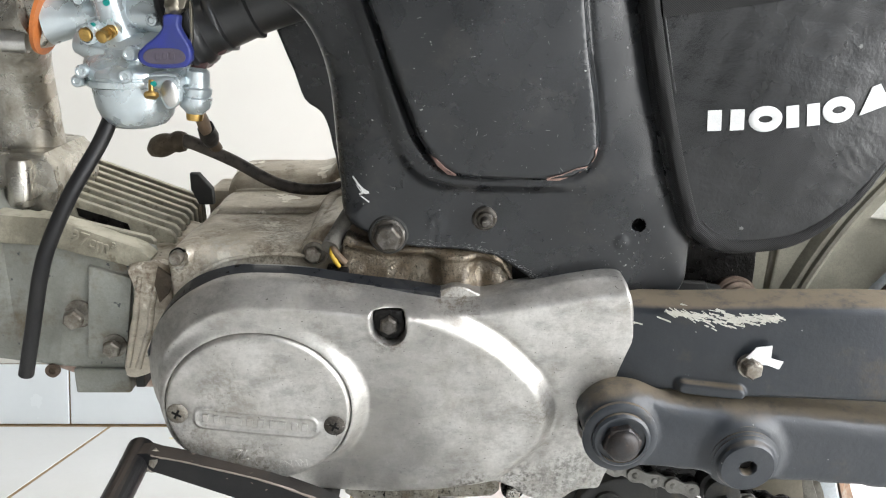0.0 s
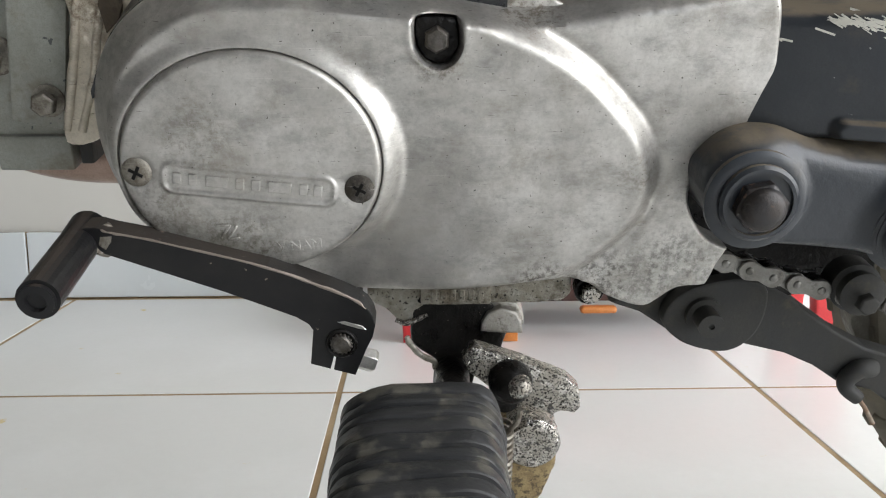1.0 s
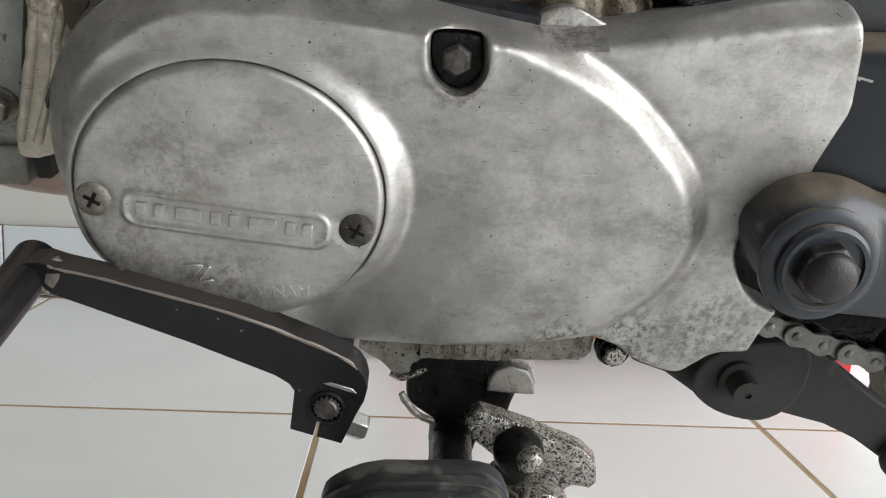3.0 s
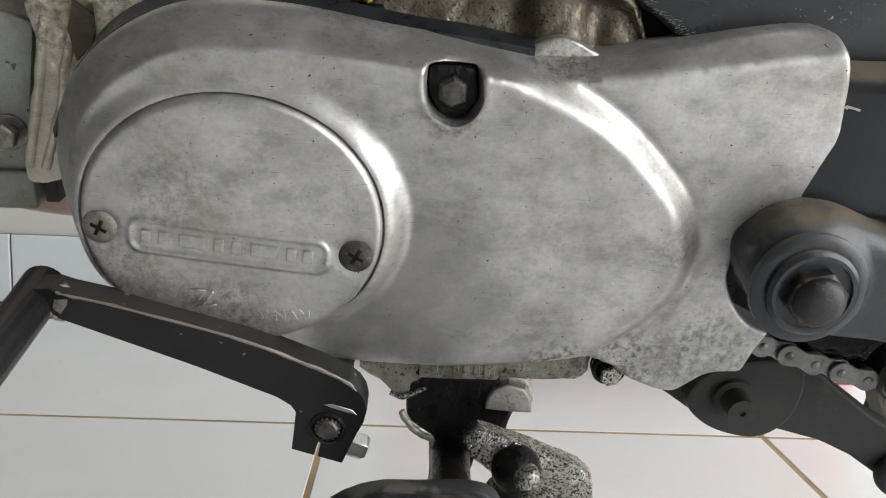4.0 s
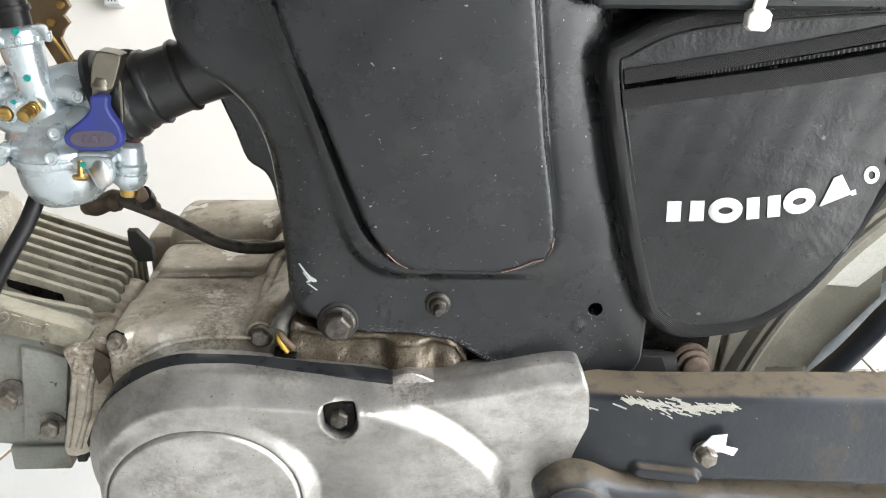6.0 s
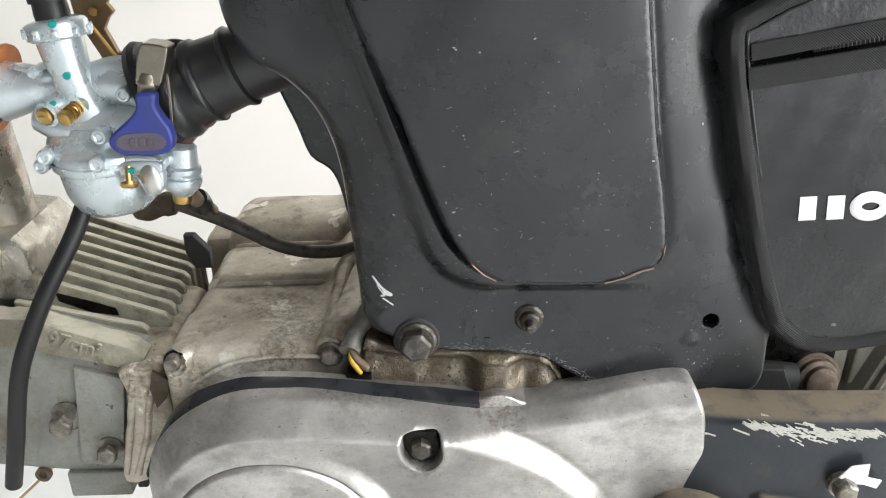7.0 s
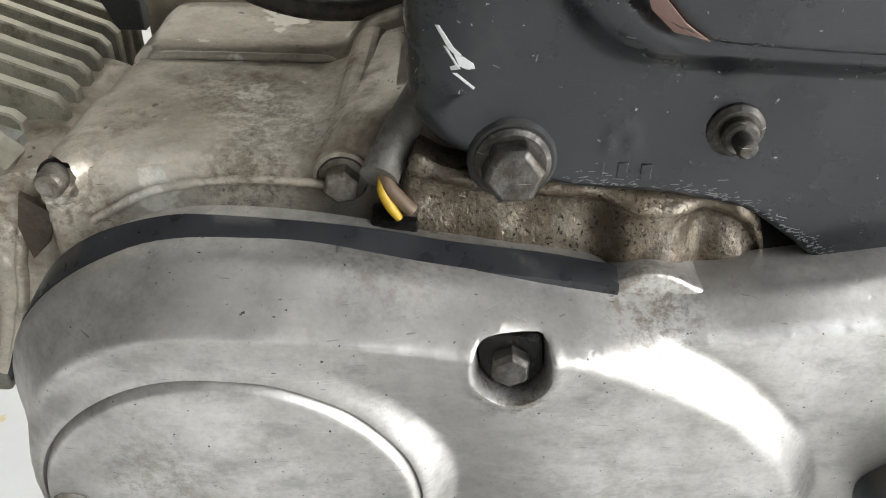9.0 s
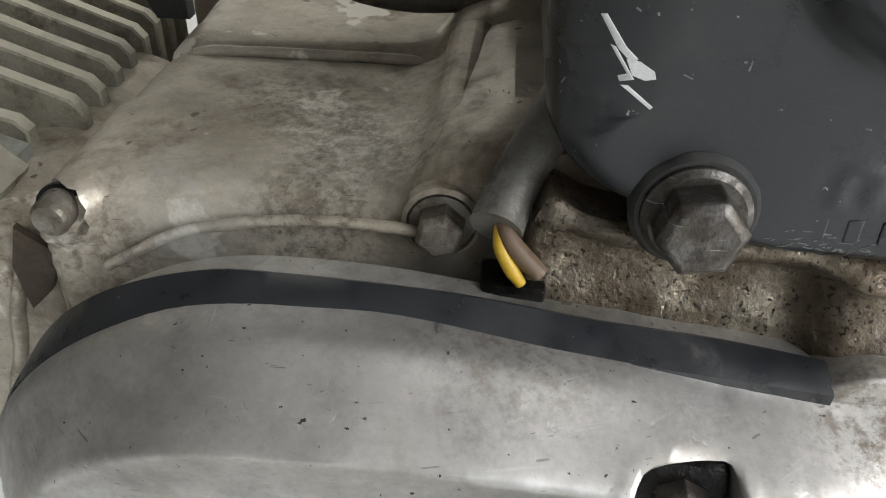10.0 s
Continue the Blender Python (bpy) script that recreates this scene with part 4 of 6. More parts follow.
part("yellow_wire", tube([(-61.5, 8, -9), (-61.6, 4.2, -12.5), (-59.3, 3.2, -17), (-57, 3, -20.5)], [1.2, 1.3, 1.5, 1.1], 12, 4), M_YELLOW, motorcycle, "short cut yellow wire end")
part("grey_wire", tube([(-61.5, 8, -8), (-59.8, 4.6, -11.5), (-56.4, 4, -15.5), (-53.6, 4, -18.5)], [1.6, 1.9, 2.0, 1.8], 12, 4), M_HOSEBROWN, motorcycle, "short frayed wire end")
part("slot_plate", roughen(dense(block(-65, -52, 3, 13, -25.5, -21.3, 1.2), 3), 0.6, 0.2), M_OIL_SHADE, motorcycle)
# underside of the crankcase: rough greasy casting, stamped block, drain boss
under = prism([(-60, -150), (-59.5, -172.5), (-51, -178), (-45, -184.5), (-39.5, -184.6), (-31, -181), (-29, -174), (-10, -176), (13, -175.5), (23, -175.5), (33, -174.5), (38, -170), (39, -150)], 6, 60, 2, 0)
part("sump", roughen(dense(under, 5), 1.4, 0.13), M_SUMP, crankcase, "greasy corroded crankcase underside")
part("number_boss", roughen(dense(block(-34, -0.6, 2.6, 30, -174, -156, 1.0), 4), 0.35, 0.2), M_SUMP, crankcase, "stamped number block")
for k in range(6):
    part("stamped_bar", block(-29 + k * 4.4, -26.2 + k * 4.4, 2.1, 3.4, -170.8 - k * 0.25, -165.2 - k * 0.25, 0.3, 1), M_SUMP, crankcase)
part("cast_lip", roughen(tube([(-46, 7, -184), (-41, 5.5, -185.2), (-36, 6, -183.5), (-31, 7, -181)], 1.4, 10, 5), 0.4, 0.4), M_GREASY, crankcase)
part("boss", roughen(dense(turned([(9, 0), (9, 22), (7.5, 23.5), (0, 24)], (-34, 40, -180), seg=24), 4), 0.5, 0.2), M_GREASY, crankcase)
part("drain_lug", add(prism([(-5, -189), (-4.6, -184), (-2, -179), (4.7, -176.2), (11.8, -178.2), (14.8, -183.3), (15.4, -190.2), (5, -190)], 3, 34, 1.2), prism([(-5.5, -183), (-2.8, -177.4), (4.7, -174), (12.8, -176.4), (16.2, -183), (16.4, -188), (5, -187)], 8, 36, 0.8)), M_LUG, crankcase, "worn bare alloy lug")
part("bolt", hexagon(46, 2, -167.2, 8.6, 5), M_GREASY, engine_cover, "small greasy bolt at the cover's lower rim")
part("bolt_hole", roughen(turned([(7.4, 0), (7.4, 5), (6.8, 6), (5.8, 6), (5.8, 1), (0, 1)], (46, 7, -166.2), seg=28), 0.4, 0.3), M_OIL_SHADE, crankcase)

# ---- cylinder and head ----
cylinder = part("cylinder", roughen(dense(prism([(-300, -2), (-232, -5), (-178, -23), (-176, -34), (-186, -36), (-194, -76), (-199, -104), (-320, -88), (-320, 0)], 35, 52, 2.0, 0, 3), 7), 0.35, 0.08), M_HEAD, motorcycle,
                "grey painted cylinder with flaking paint")
part("head", roughen(dense(prism([(-330, 20), (-272, 12), (-264, 0), (-264, -95), (-330, -85)], 34, 170, 4.0, 0, 3), 8), 0.6, 0.08), M_HEAD, cylinder, "grey cast cylinder head")
part("side_pad", prism([(-214, -30), (-188, -38), (-198, -96), (-222, -92)], 31.5, 40, 1.2), M_HEAD, cylinder, "raised flaking grey pad")
part("ledge", roughen(dense(prism([(-300, 6), (-232, 1), (-180, -18), (-174, -24), (-176, -29), (-186, -30), (-235, -17), (-300, -12)], 29, 43, 1.5), 4), 0.7, 0.2), M_FIN, cylinder, "dirty cast ledge")
writing("97cm\u00b3", 11.0, 0.5, (-222, 28.2, -12.5), -20, M_FIN, cylinder, "cast_writing", "cast displacement figures on the cylinder")
part("bolt", add(hexagon(-224, 27, -62, 11, 6), turned([(9, 0), (9, 1.8), (0, 1.8)], (-224, 35, -62), seg=24)), M_BOLT, cylinder, "rusty flanged head bolt")
add_b = add(hexagon(-203, 27, -82, 10, 5), turned([(7.5, 0), (7.5, 5), (0, 5)], (-203, 35, -82), seg=24))
part("bolt", add_b, M_BOLT, cylinder, "dirty brass-coloured plug")
part("screw", turned([(4.5, 0), (4.5, 3), (2.2, 3.2), (2.2, 1.5), (0, 1.5)], (-246, 36, -101), seg=20), M_RUSTY, cylinder)
part("foot_box", block(-232, -197, 32, 80, -116, -99, 1.5), M_HEAD, cylinder, "small grey box under the head")
part("box_bracket", block(-195, -189, 36, 60, -114, -99, 1.0), M_DARK, cylinder)
part("exhaust_pipe", tube([(-330, 112, -96), (-292, 112, -112), (-262, 111, -123), (-235, 110, -131), (-205, 110, -134), (-165, 110, -133), (-120, 112, -130)], 15, 28, 5), M_EXHAUST, motorcycle, "heat-browned exhaust pipe under the cylinder")
flange = prism([(-188, -30), (-178, -26), (-168, -28), (-163, -36), (-162, -60), (-168, -80), (-180, -98), (-196, -100), (-192, -78), (-184, -52)], 24, 120, 3, 4)
part("joint_flange", roughen(dense(flange, 4), 0.7, 0.15), M_CASE, cylinder, "dirty joint flange between cylinder and crankcase")
for k in range(8):
    fy = 70 + k * 13.4
    tip = -171 - k * 0.9
    fin = prism([(-252 - k * 0.8, -60), (-252 - k * 0.8, 8), (-249 - k * 0.8, 9.5), (tip - 3, -18.5), (tip, -22), (tip + 1, -60)], fy - 2.5, fy + 2.5, 0.6, 0, 1, True)
    part("fin", roughen(dense(fin, 12), 0.2, 0.1, k), M_FIN, cylinder, "dusty cast cooling fin" if k == 0 else "")
for k, (fy, tip, tz) in enumerate(((58, -180, -19), (48, -183, -21))):
    part("fin", prism([(-250, -60), (-250, tz + 17), (tip - 3, tz), (tip, tz - 3), (tip + 1, -60)], fy - 2.6, fy + 2.6, 0.6, 0, 1, True), M_FIN, cylinder)
# black patch on a fin paints a dark slot between fins
part("slot_shade_patch", roughen(dense(prism([(-232, -2.6), (-214, -8.2), (-200, -13.2), (-199, -18), (-214, -15.5), (-231, -8)], 67.0, 67.4, 0.1), 3), 0.15, 0.3), M_OIL_SHADE, cylinder, "black patch standing in for the shaded slot between fins")
# the dark of the fin gaps is put into the barrel's near-black colour
part("barrel", roughen(dense(block(-252, -180, 50, 172, -95, -42, 3), 10), 0.5, 0.08), M_OIL_SHADE, cylinder, "barrel coloured near-black to darken the gaps between the fins")

for rx in (0.0, 9.5):
    part("rib", roughen(tube([(-180.5 + rx, 25, -34 - rx * 0.6), (-184 + rx, 24, -52), (-188 + rx, 24, -70), (-194 + rx * 0.7, 24, -94)], [2.2, 2.0, 2.2, 1.8], 12, 6), 0.7, 0.15), M_CASE, cylinder)
# thin brown plate stands in for a dark recess beside the flange
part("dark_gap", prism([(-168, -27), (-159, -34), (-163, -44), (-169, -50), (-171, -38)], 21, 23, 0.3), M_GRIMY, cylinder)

# ---- carburettor, intake, boot and hoses ----
intake = add(tube([(-268, 95, 2), (-267, 94, 30), (-265, 88, 66), (-258, 74, 96), (-245, 60, 112), (-231, 53, 117)], [21, 20.5, 20, 19, 18, 17], 32, 6),
             prism([(-249, 98), (-228, 100), (-224, 116), (-228, 133), (-240, 137), (-252, 126)], 44, 62, 4, 4, 3))
intake_pipe = part("intake_pipe", roughen(intake, 0.5, 0.08), M_PIPE, motorcycle, "tarnished shiny cast intake pipe")
part("intake_foot", roughen(dense(prism([(-296, -4), (-242, -4), (-238, 10), (-240, 26), (-246, 33), (-262, 35), (-290, 32)], 60, 126, 4), 6), 0.6, 0.1), M_PIPE, intake_pipe, "cast intake foot")
part("foot_boss", roughen(turned([(8, 0), (8, 26), (6, 29), (0, 29.5)], (-262, 58, 2), (0.1, 0, 1), 28), 0.4, 0.12), M_PIPE, intake_pipe)
part("flange_nut", turned([(6.4, -12), (6.4, 2), (5, 3), (4.6, 8), (3.6, 9.2), (0, 9.4)], (-249, 42, 103), (-1, -0.15, 0.05), 24), M_BRIGHT, intake_pipe, "bright flange nut")
part("gasket", turned([(22, 0), (22, 2.2), (0, 2.2)], (-228.5, 53, 116), (1, 0, -0.3), 28), M_ORANGE, motorcycle, "orange gasket")
carburettor = part("carburettor", add(add(tube([(-226, 52, 115), (-214, 52, 116), (-200, 52, 117), (-188, 52, 117), (-178, 52, 117.5), (-170, 53, 117.5), (-160, 54, 115), (-154, 54, 113)], [15, 12, 9, 9, 10.5, 12.4, 13.6, 15], 32, 3),
                                          tube([(-186, 52, 84), (-186, 52, 96), (-186, 49, 106), (-186.5, 46, 114), (-187.6, 45, 122), (-189.4, 45, 132), (-191, 46, 143)], [24, 21, 15, 10.5, 9.4, 10.2, 11.4], 32, 3)),
                                      tube([(-208, 48, 103), (-190, 44, 98), (-168, 46, 99), (-158, 50, 104)], [8, 10, 9, 8], 20, 3)), M_SILVER, motorcycle, "new pale grey carburettor with teal inspection dots")
cap = turned([(12.4, 0), (14.4, 1.2), (14.4, 6.6), (13.6, 8.2), (12, 9), (8, 9.6), (0, 9.8)], (-190.5, 46, 140), (-0.12, 0.02, 1), 40)
part("top_cap", cap, M_SILVER, carburettor)
for k in range(10):
    a = 2 * math.pi * k / 10
    part("grip_rib", block(-192.2 + 14.4 * math.cos(a), -189.4 + 14.4 * math.cos(a), 44.6 + 14.4 * math.sin(a), 47.4 + 14.4 * math.sin(a), 141.5, 146, 0.5, 1), M_SILVER, carburettor)
part("cable_boot", add(add(turned([(8, 0), (8, 2), (7, 2.6), (0, 2.6)], (-191.6, 46, 149), (-0.1, 0, 1), 24), tube([(-191.8, 46, 151), (-192.5, 46, 159), (-195, 46, 185)], [8.2, 7.6, 6.6], 24)),
                       turned([(9, 0), (9.2, 1.5), (8.6, 3), (0, 3)], (-192.3, 46, 157), (-0.08, 0, 1), 24)), M_RUBBER, carburettor)
# float chamber: two flanges with a joint, bowl below
part("float_joint", add(turned([(21, 0), (25.4, 0.6), (26, 1.4), (26, 4.2), (25.2, 4.8), (25.2, 5.6), (26, 6.2), (26, 9), (25, 10.4), (22.5, 11.5), (20, 14), (18, 22), (0, 22)], (-181, 50, 77), (0, 0, 1), 48),
                        prism([(-170, 78), (-166, 84), (-149, 84), (-147, 80), (-150, 78)], 28, 44, 1.0, 3)), M_SILVER, carburettor)
part("float_bowl", turned([(0, -25.5), (9, -25.2), (15.5, -23.6), (20, -19.5), (22.8, -12), (23.8, -4), (24, 0)], (-180.5, 50, 77.4), (-0.04, 0, 1), 48), M_SILVER, carburettor)
part("pump_chamber", add(turned([(0, -13), (5.2, -13), (6.2, -11.6), (8.6, -9.4), (9.6, -6.5), (9.8, -3.4), (8.8, -2.6), (8.8, -1.8), (9.4, -1), (9.4, 2), (8.2, 3), (7.6, 12), (5, 14), (0, 14)], (-143.4, 46, 74), (0.12, 0, 1), 36),
                         tube([(-166, 50, 88), (-152, 48, 90), (-145, 47, 87)], [8, 8, 7.6], 20)), M_SILVER, carburettor)
part("pump_drain", turned([(0, -3), (4.6, -3), (5, -1), (5, 3), (0, 3)], (-145.2, 46, 60), (0.1, 0, 1), 20), M_BRASS, carburettor)
for ox, oy, oz, rr, ln in ((-176, 22, 85, 3.9, 18), (-203, 29, 87, 3.8, 14), (-174, 27, 97, 4.0, 14), (-161.5, 33, 115, 3.6, 14), (-203, 36, 126, 2.6, 12), (-208, 34, 81, 3.6, 12)):
    part("screw_boss", turned([(rr * 1.1, -ln), (rr, -1.2), (rr * 0.82, 0), (rr * 0.55, 0.1), (rr * 0.4, -0.4), (0, -0.4)], (ox, oy, oz), seg=24), M_SILVER, carburettor)
part("choke_arm", tube([(-216, 44, 128), (-206, 40, 127), (-200, 39, 126)], 1.3, 10), M_SILVER, carburettor)
part("screw_sleeve", add(turned([(6.0, -18), (6.0, 0), (4.6, 0.5), (4.4, -1), (0, -1)], (-197.5, 30, 107.5), (-0.25, -1, -0.2), 28), turned([(5.4, -18), (5.2, 0), (3.2, 0.2), (0, 0.2)], (-185, 38, 109.5), (-0.3, -1, -0.3), 28)), M_SILVER, carburettor)
part("idle_screw", add(turned([(3.9, -1), (3.9, 1.4), (3.2, 2.0), (0, 2.0)], (-197.5, 30, 107.5), (-0.25, -1, -0.2), 22), block(-200.4, -195.2, 27.7, 28.4, 106.4, 107.4, 0, 1)), M_BRASS, carburettor, "brass idle screw")
part("air_screw", add(turned([(2.0, 0), (2.0, 9), (3.5, 9), (3.5, 12), (2.6, 12.6), (0, 12.6)], (-185, 38, 109.5), (-0.3, -1, -0.3), 22),
                      tube([(-185 + 3.2 * math.cos(a) - a * 0.085, 38 - a * 0.285, 109.5 + 3.2 * math.sin(a) - a * 0.085) for a in np.linspace(0, 30, 120)], 0.6, 6)), M_BRASS, carburettor, "brass air screw with spring")
part("drain_screw", turned([(1.6, -6), (1.6, 1), (4.0, 1.6), (4.2, 3), (3.4, 4.2), (0, 4.6)], (-162.6, 25, 77), (0.05, -0.45, -0.9), 22), M_BRASS, carburettor, "brass drain screw")
bead = turned([(4.8, 0), (4.8, 1.4), (3.4, 2.6), (0, 3.2)], (0, 0, 0), seg=28)
bead.transform(Matrix.Translation((-153.2, 29, 75)) @ Matrix.Rotation(-0.12, 4, "Y") @ Matrix.Scale(1.6, 4, (0, 0, 1)))
part("foil_bead", bead, M_BRIGHT, carburettor, "oval foil seal")
part("foil_backing", prism([(-165, 86), (-150, 86), (-147, 78), (-149, 69), (-156, 66), (-160, 74)], 29, 34, 1.5, 4), M_SILVER, carburettor)
for ox, oy, oz, rr in ((-186.5, 35.6, 124.5, 1.9), (-187, 32.2, 148.5, 1.7), (-161.6, 25.5, 80.5, 1.6), (-193.8, 30.6, 112.5, 1.4), (-186, 36.5, 115, 1.8)):
    part("paint_dot", turned([(rr, -2), (rr, 0), (rr * 0.9, 0.5), (0, 0.6)], (ox, oy, oz), seg=16), M_TEAL, carburettor)
# clamp with its blue thumb screw
clamp = part("hose_clamp", tube([(-152 - 8 * math.sin(a), 54 + 20 * math.cos(a), 112 + 20 * math.sin(a)) for a in np.linspace(0, 6.2, 40)], 4.0, 8), M_RUBBER, motorcycle, "dark hose clamp band")
part("screw_housing", add(turned([(4.6, 12), (5.2, 14.2), (5.0, 15.2), (5.5, 16), (5.3, 18), (4.4, 19), (4.2, 22), (0, 22)], (-141, 26, 138.6), (-0.3, 0, -1), 28), prism([(-146.2, 139), (-141, 140.4), (-134.4, 138.6), (-134, 136), (-138.6, 123.4), (-141, 121.4), (-148, 122), (-150.2, 124.6)], 22, 34, 3.4, 3, 4)), M_HOUSING, clamp, "tarnished steel clamp screw", sharp=75)
part("clamp_band_end", prism([(-137.6, 124), (-136.2, 124), (-137.2, 106), (-139, 99), (-140.2, 99), (-138.6, 107)], 26, 29, 0.3, 3), M_HOUSING, clamp)
key = prism([(-150.2, 118.5), (-142.2, 118.2), (-142.4, 112.6), (-140.6, 108), (-137.8, 103), (-136.8, 98), (-137.6, 93.4), (-142, 90.4), (-152, 89.8), (-161.5, 90.8), (-166, 94), (-166.2, 98.2), (-162.5, 102), (-156, 107), (-151.6, 112)], 19, 27, 2.2, 5, 3, True)
thumb = part("thumb_screw", key, M_BLUE, clamp, "blue plastic thumb screw with grimy inset")
part("inset", prism([(-163.4, 96), (-160, 100.2), (-151, 101), (-143, 100.2), (-139.8, 96.6), (-142, 93.2), (-151, 92.2), (-160, 92.8)], 18.6, 20.4, 0.4, 5), M_BLUEDIRT, clamp, "grimy inset")
for bx in (-156.5, -152.3, -148.4):
    part("raised_bar", block(bx, bx + 2.8, 18.2, 19.0, 94.6, 98.6, 0.3, 1), M_BLUEDIRT, clamp)
# rubber intake boot with ribs
boot = [(-151, 107, 20.5), (-149.4, 107.8, 22.6), (-147, 108.6, 23.2), (-145.6, 109.2, 22.0), (-144.4, 109.6, 22.8), (-140, 111, 22.8), (-138.2, 111.8, 21.6), (-136.6, 112.4, 19.6), (-131, 114.5, 19.4), (-129.4, 115.2, 20.6), (-128, 116, 21.4), (-126.6, 116.6, 21), (-125.4, 117, 19.4), (-113, 121.5, 18.6), (-111.4, 122.2, 20), (-109.5, 123, 20.2), (-108, 123.6, 18.2), (-90, 130, 18.5), (-70, 137, 20)]
intake_boot = part("intake_boot", tube([(a, 54, b) for a, b, _ in boot], [c for *_, c in boot], 44), M_BOOT, motorcycle, "ribbed black rubber intake boot", sharp=42)
part("boot_lip", prism([(-146, 88.4), (-139, 91), (-136.2, 93.8), (-134.6, 91.4), (-136, 87.6), (-140, 85.6), (-145.6, 86)], 44, 62, 1.6, 3), M_WINE, intake_boot, "wine-red lower lip")
part("boot_lip", prism([(-129, 96.6), (-125, 98.6), (-123.6, 97.4), (-125.6, 95.2), (-128.6, 94.6)], 46, 62, 0.9, 2), M_WINE, intake_boot)
part("boot_clip", add(tube([(-155, 74, 120), (-152, 70, 127), (-146, 68, 130.5), (-139, 68, 129.5), (-133, 74, 123)], [3.4, 3.8, 3.8, 3.6, 3.2], 14, 5), tube([(-151, 68, 123), (-147, 66, 126), (-141, 65, 126)], 1.6, 10, 4)), M_BOOT, motorcycle, "black rubber strap over the boot")
part("bracket_rod", tube([(-186, 74, 141), (-180, 74, 131), (-174, 74, 121)], 1.0, 10), M_BRASS, motorcycle, "thin golden rod")
# brown bracket behind, fuel and drain hoses
bracket = prism([(-216, 190), (-184, 190), (-188, 172), (-184, 164), (-191, 158), (-188, 151), (-192.5, 146), (-189.5, 141.5), (-193, 138), (-196, 132.6), (-191, 119.6), (-184, 118.5), (-160, 124), (-150, 118), (-150, 104), (-190, 104), (-199, 114), (-211, 139), (-212, 150)], 116, 120, 0.5)
part("choke_bracket", bracket, M_BROWNSTEEL, motorcycle, "brown plated steel bracket")
for ox, oz in ((-200, 142), (-193, 152)):
    part("rivet", turned([(2.7, 0), (2.3, 1.6), (0, 2.2)], (ox, 116, oz), seg=18), M_BRASS, motorcycle)
part("drain_hose", tube([(-192, 42, 62), (-199, 34, 45), (-213, 22, 20), (-227, 16, -8), (-236, 16, -30), (-246, 18, -64), (-257, 22, -98)], 4.6, 16, 5), M_RUBBER, motorcycle, "thin black rubber drain hose")
part("brown_hose", tube([(-146, 50, 64), (-146, 64, 54), (-149, 84, 42), (-150, 108, 28)], 4.0, 14, 5), M_HOSEBROWN, motorcycle, "aged brown overflow hose")
part("hose_collar", roughen(tube([(-148, 78, 47), (-149, 88, 40), (-150, 95, 35)], [5.2, 6.0, 4.8], 16, 4), 0.8, 0.3), M_RUBBER, motorcycle, "split black hose collar")
part("cable", tube([(-192, 116, 27), (-184, 112, 32), (-172, 109, 33), (-160, 108, 29), (-138, 107, 19), (-112, 106, 5), (-88, 106, 0), (-62, 108, 3), (-40, 112, 12)], [4.4, 4.6, 4.6, 4.4, 4.1, 4.0, 3.9, 3.9, 3.9], 16, 5), M_CABLE, motorcycle, "black covered cable above the engine")
part("cable_ferrule", tube([(-197, 116, 24), (-192, 115, 27), (-186, 113, 29.5), (-180, 111, 31), (-176, 110, 32), (-171, 109.5, 32)], [4, 7.4, 7.8, 6.4, 7.4, 6.2], 20, 3), M_GRIMY, motorcycle, "rusty cable ferrule")
part("tensioner_tab", prism([(-173, 8), (-167, 8), (-158, -3), (-158, -14), (-168, -14), (-173, -3)], 118, 124, 1.0), M_DARK, motorcycle, "dark steel tab")

# ---- pressed-steel frame ----
FRAME_RIM = [(-112, 260, 22), (-109, 200, 22), (-107, 165, 22), (-103, 146, 22), (-94, 133, 22), (-82, 125, 24), (-71, 113, 26), (-64, 96, 28), (-60, 76, 26), (-58, 48, 24), (-56, 25, 20), (-54.5, 12, 14), (-48, 4, 6),
             (-34, -2, 3), (-14, -7.5, 2), (14, -9.5, 2), (33, -14, 2), (46, -22, 2), (60, -30, 2), (100, -35, 3), (131, -36, 8), (140, -30, 10), (143, -12, 12), (144, 8, 30), (137, 42, 54), (125, 85, 56), (115, 130, 54), (109, 180, 52), (103, 260, 50)]
PANEL = spline([(-62, 262), (-58, 200), (-49, 161), (-33, 119), (-18, 76), (-9, 54), (4, 39), (20, 35.5), (60, 34.5), (76, 38), (85, 50), (83, 75), (77, 110), (71, 160), (66, 200), (60, 262)], 6)
PLATEAU = spline([(-78, 270), (-72, 200), (-58, 158), (-40, 104), (-28, 60), (-20, 40), (-5, 28), (20, 25.5), (62, 25), (110, 24), (175, 30), (180, 80), (170, 120), (160, 170), (150, 270)], 6)

FRAME_LINE = spline(FRAME_RIM, 8)


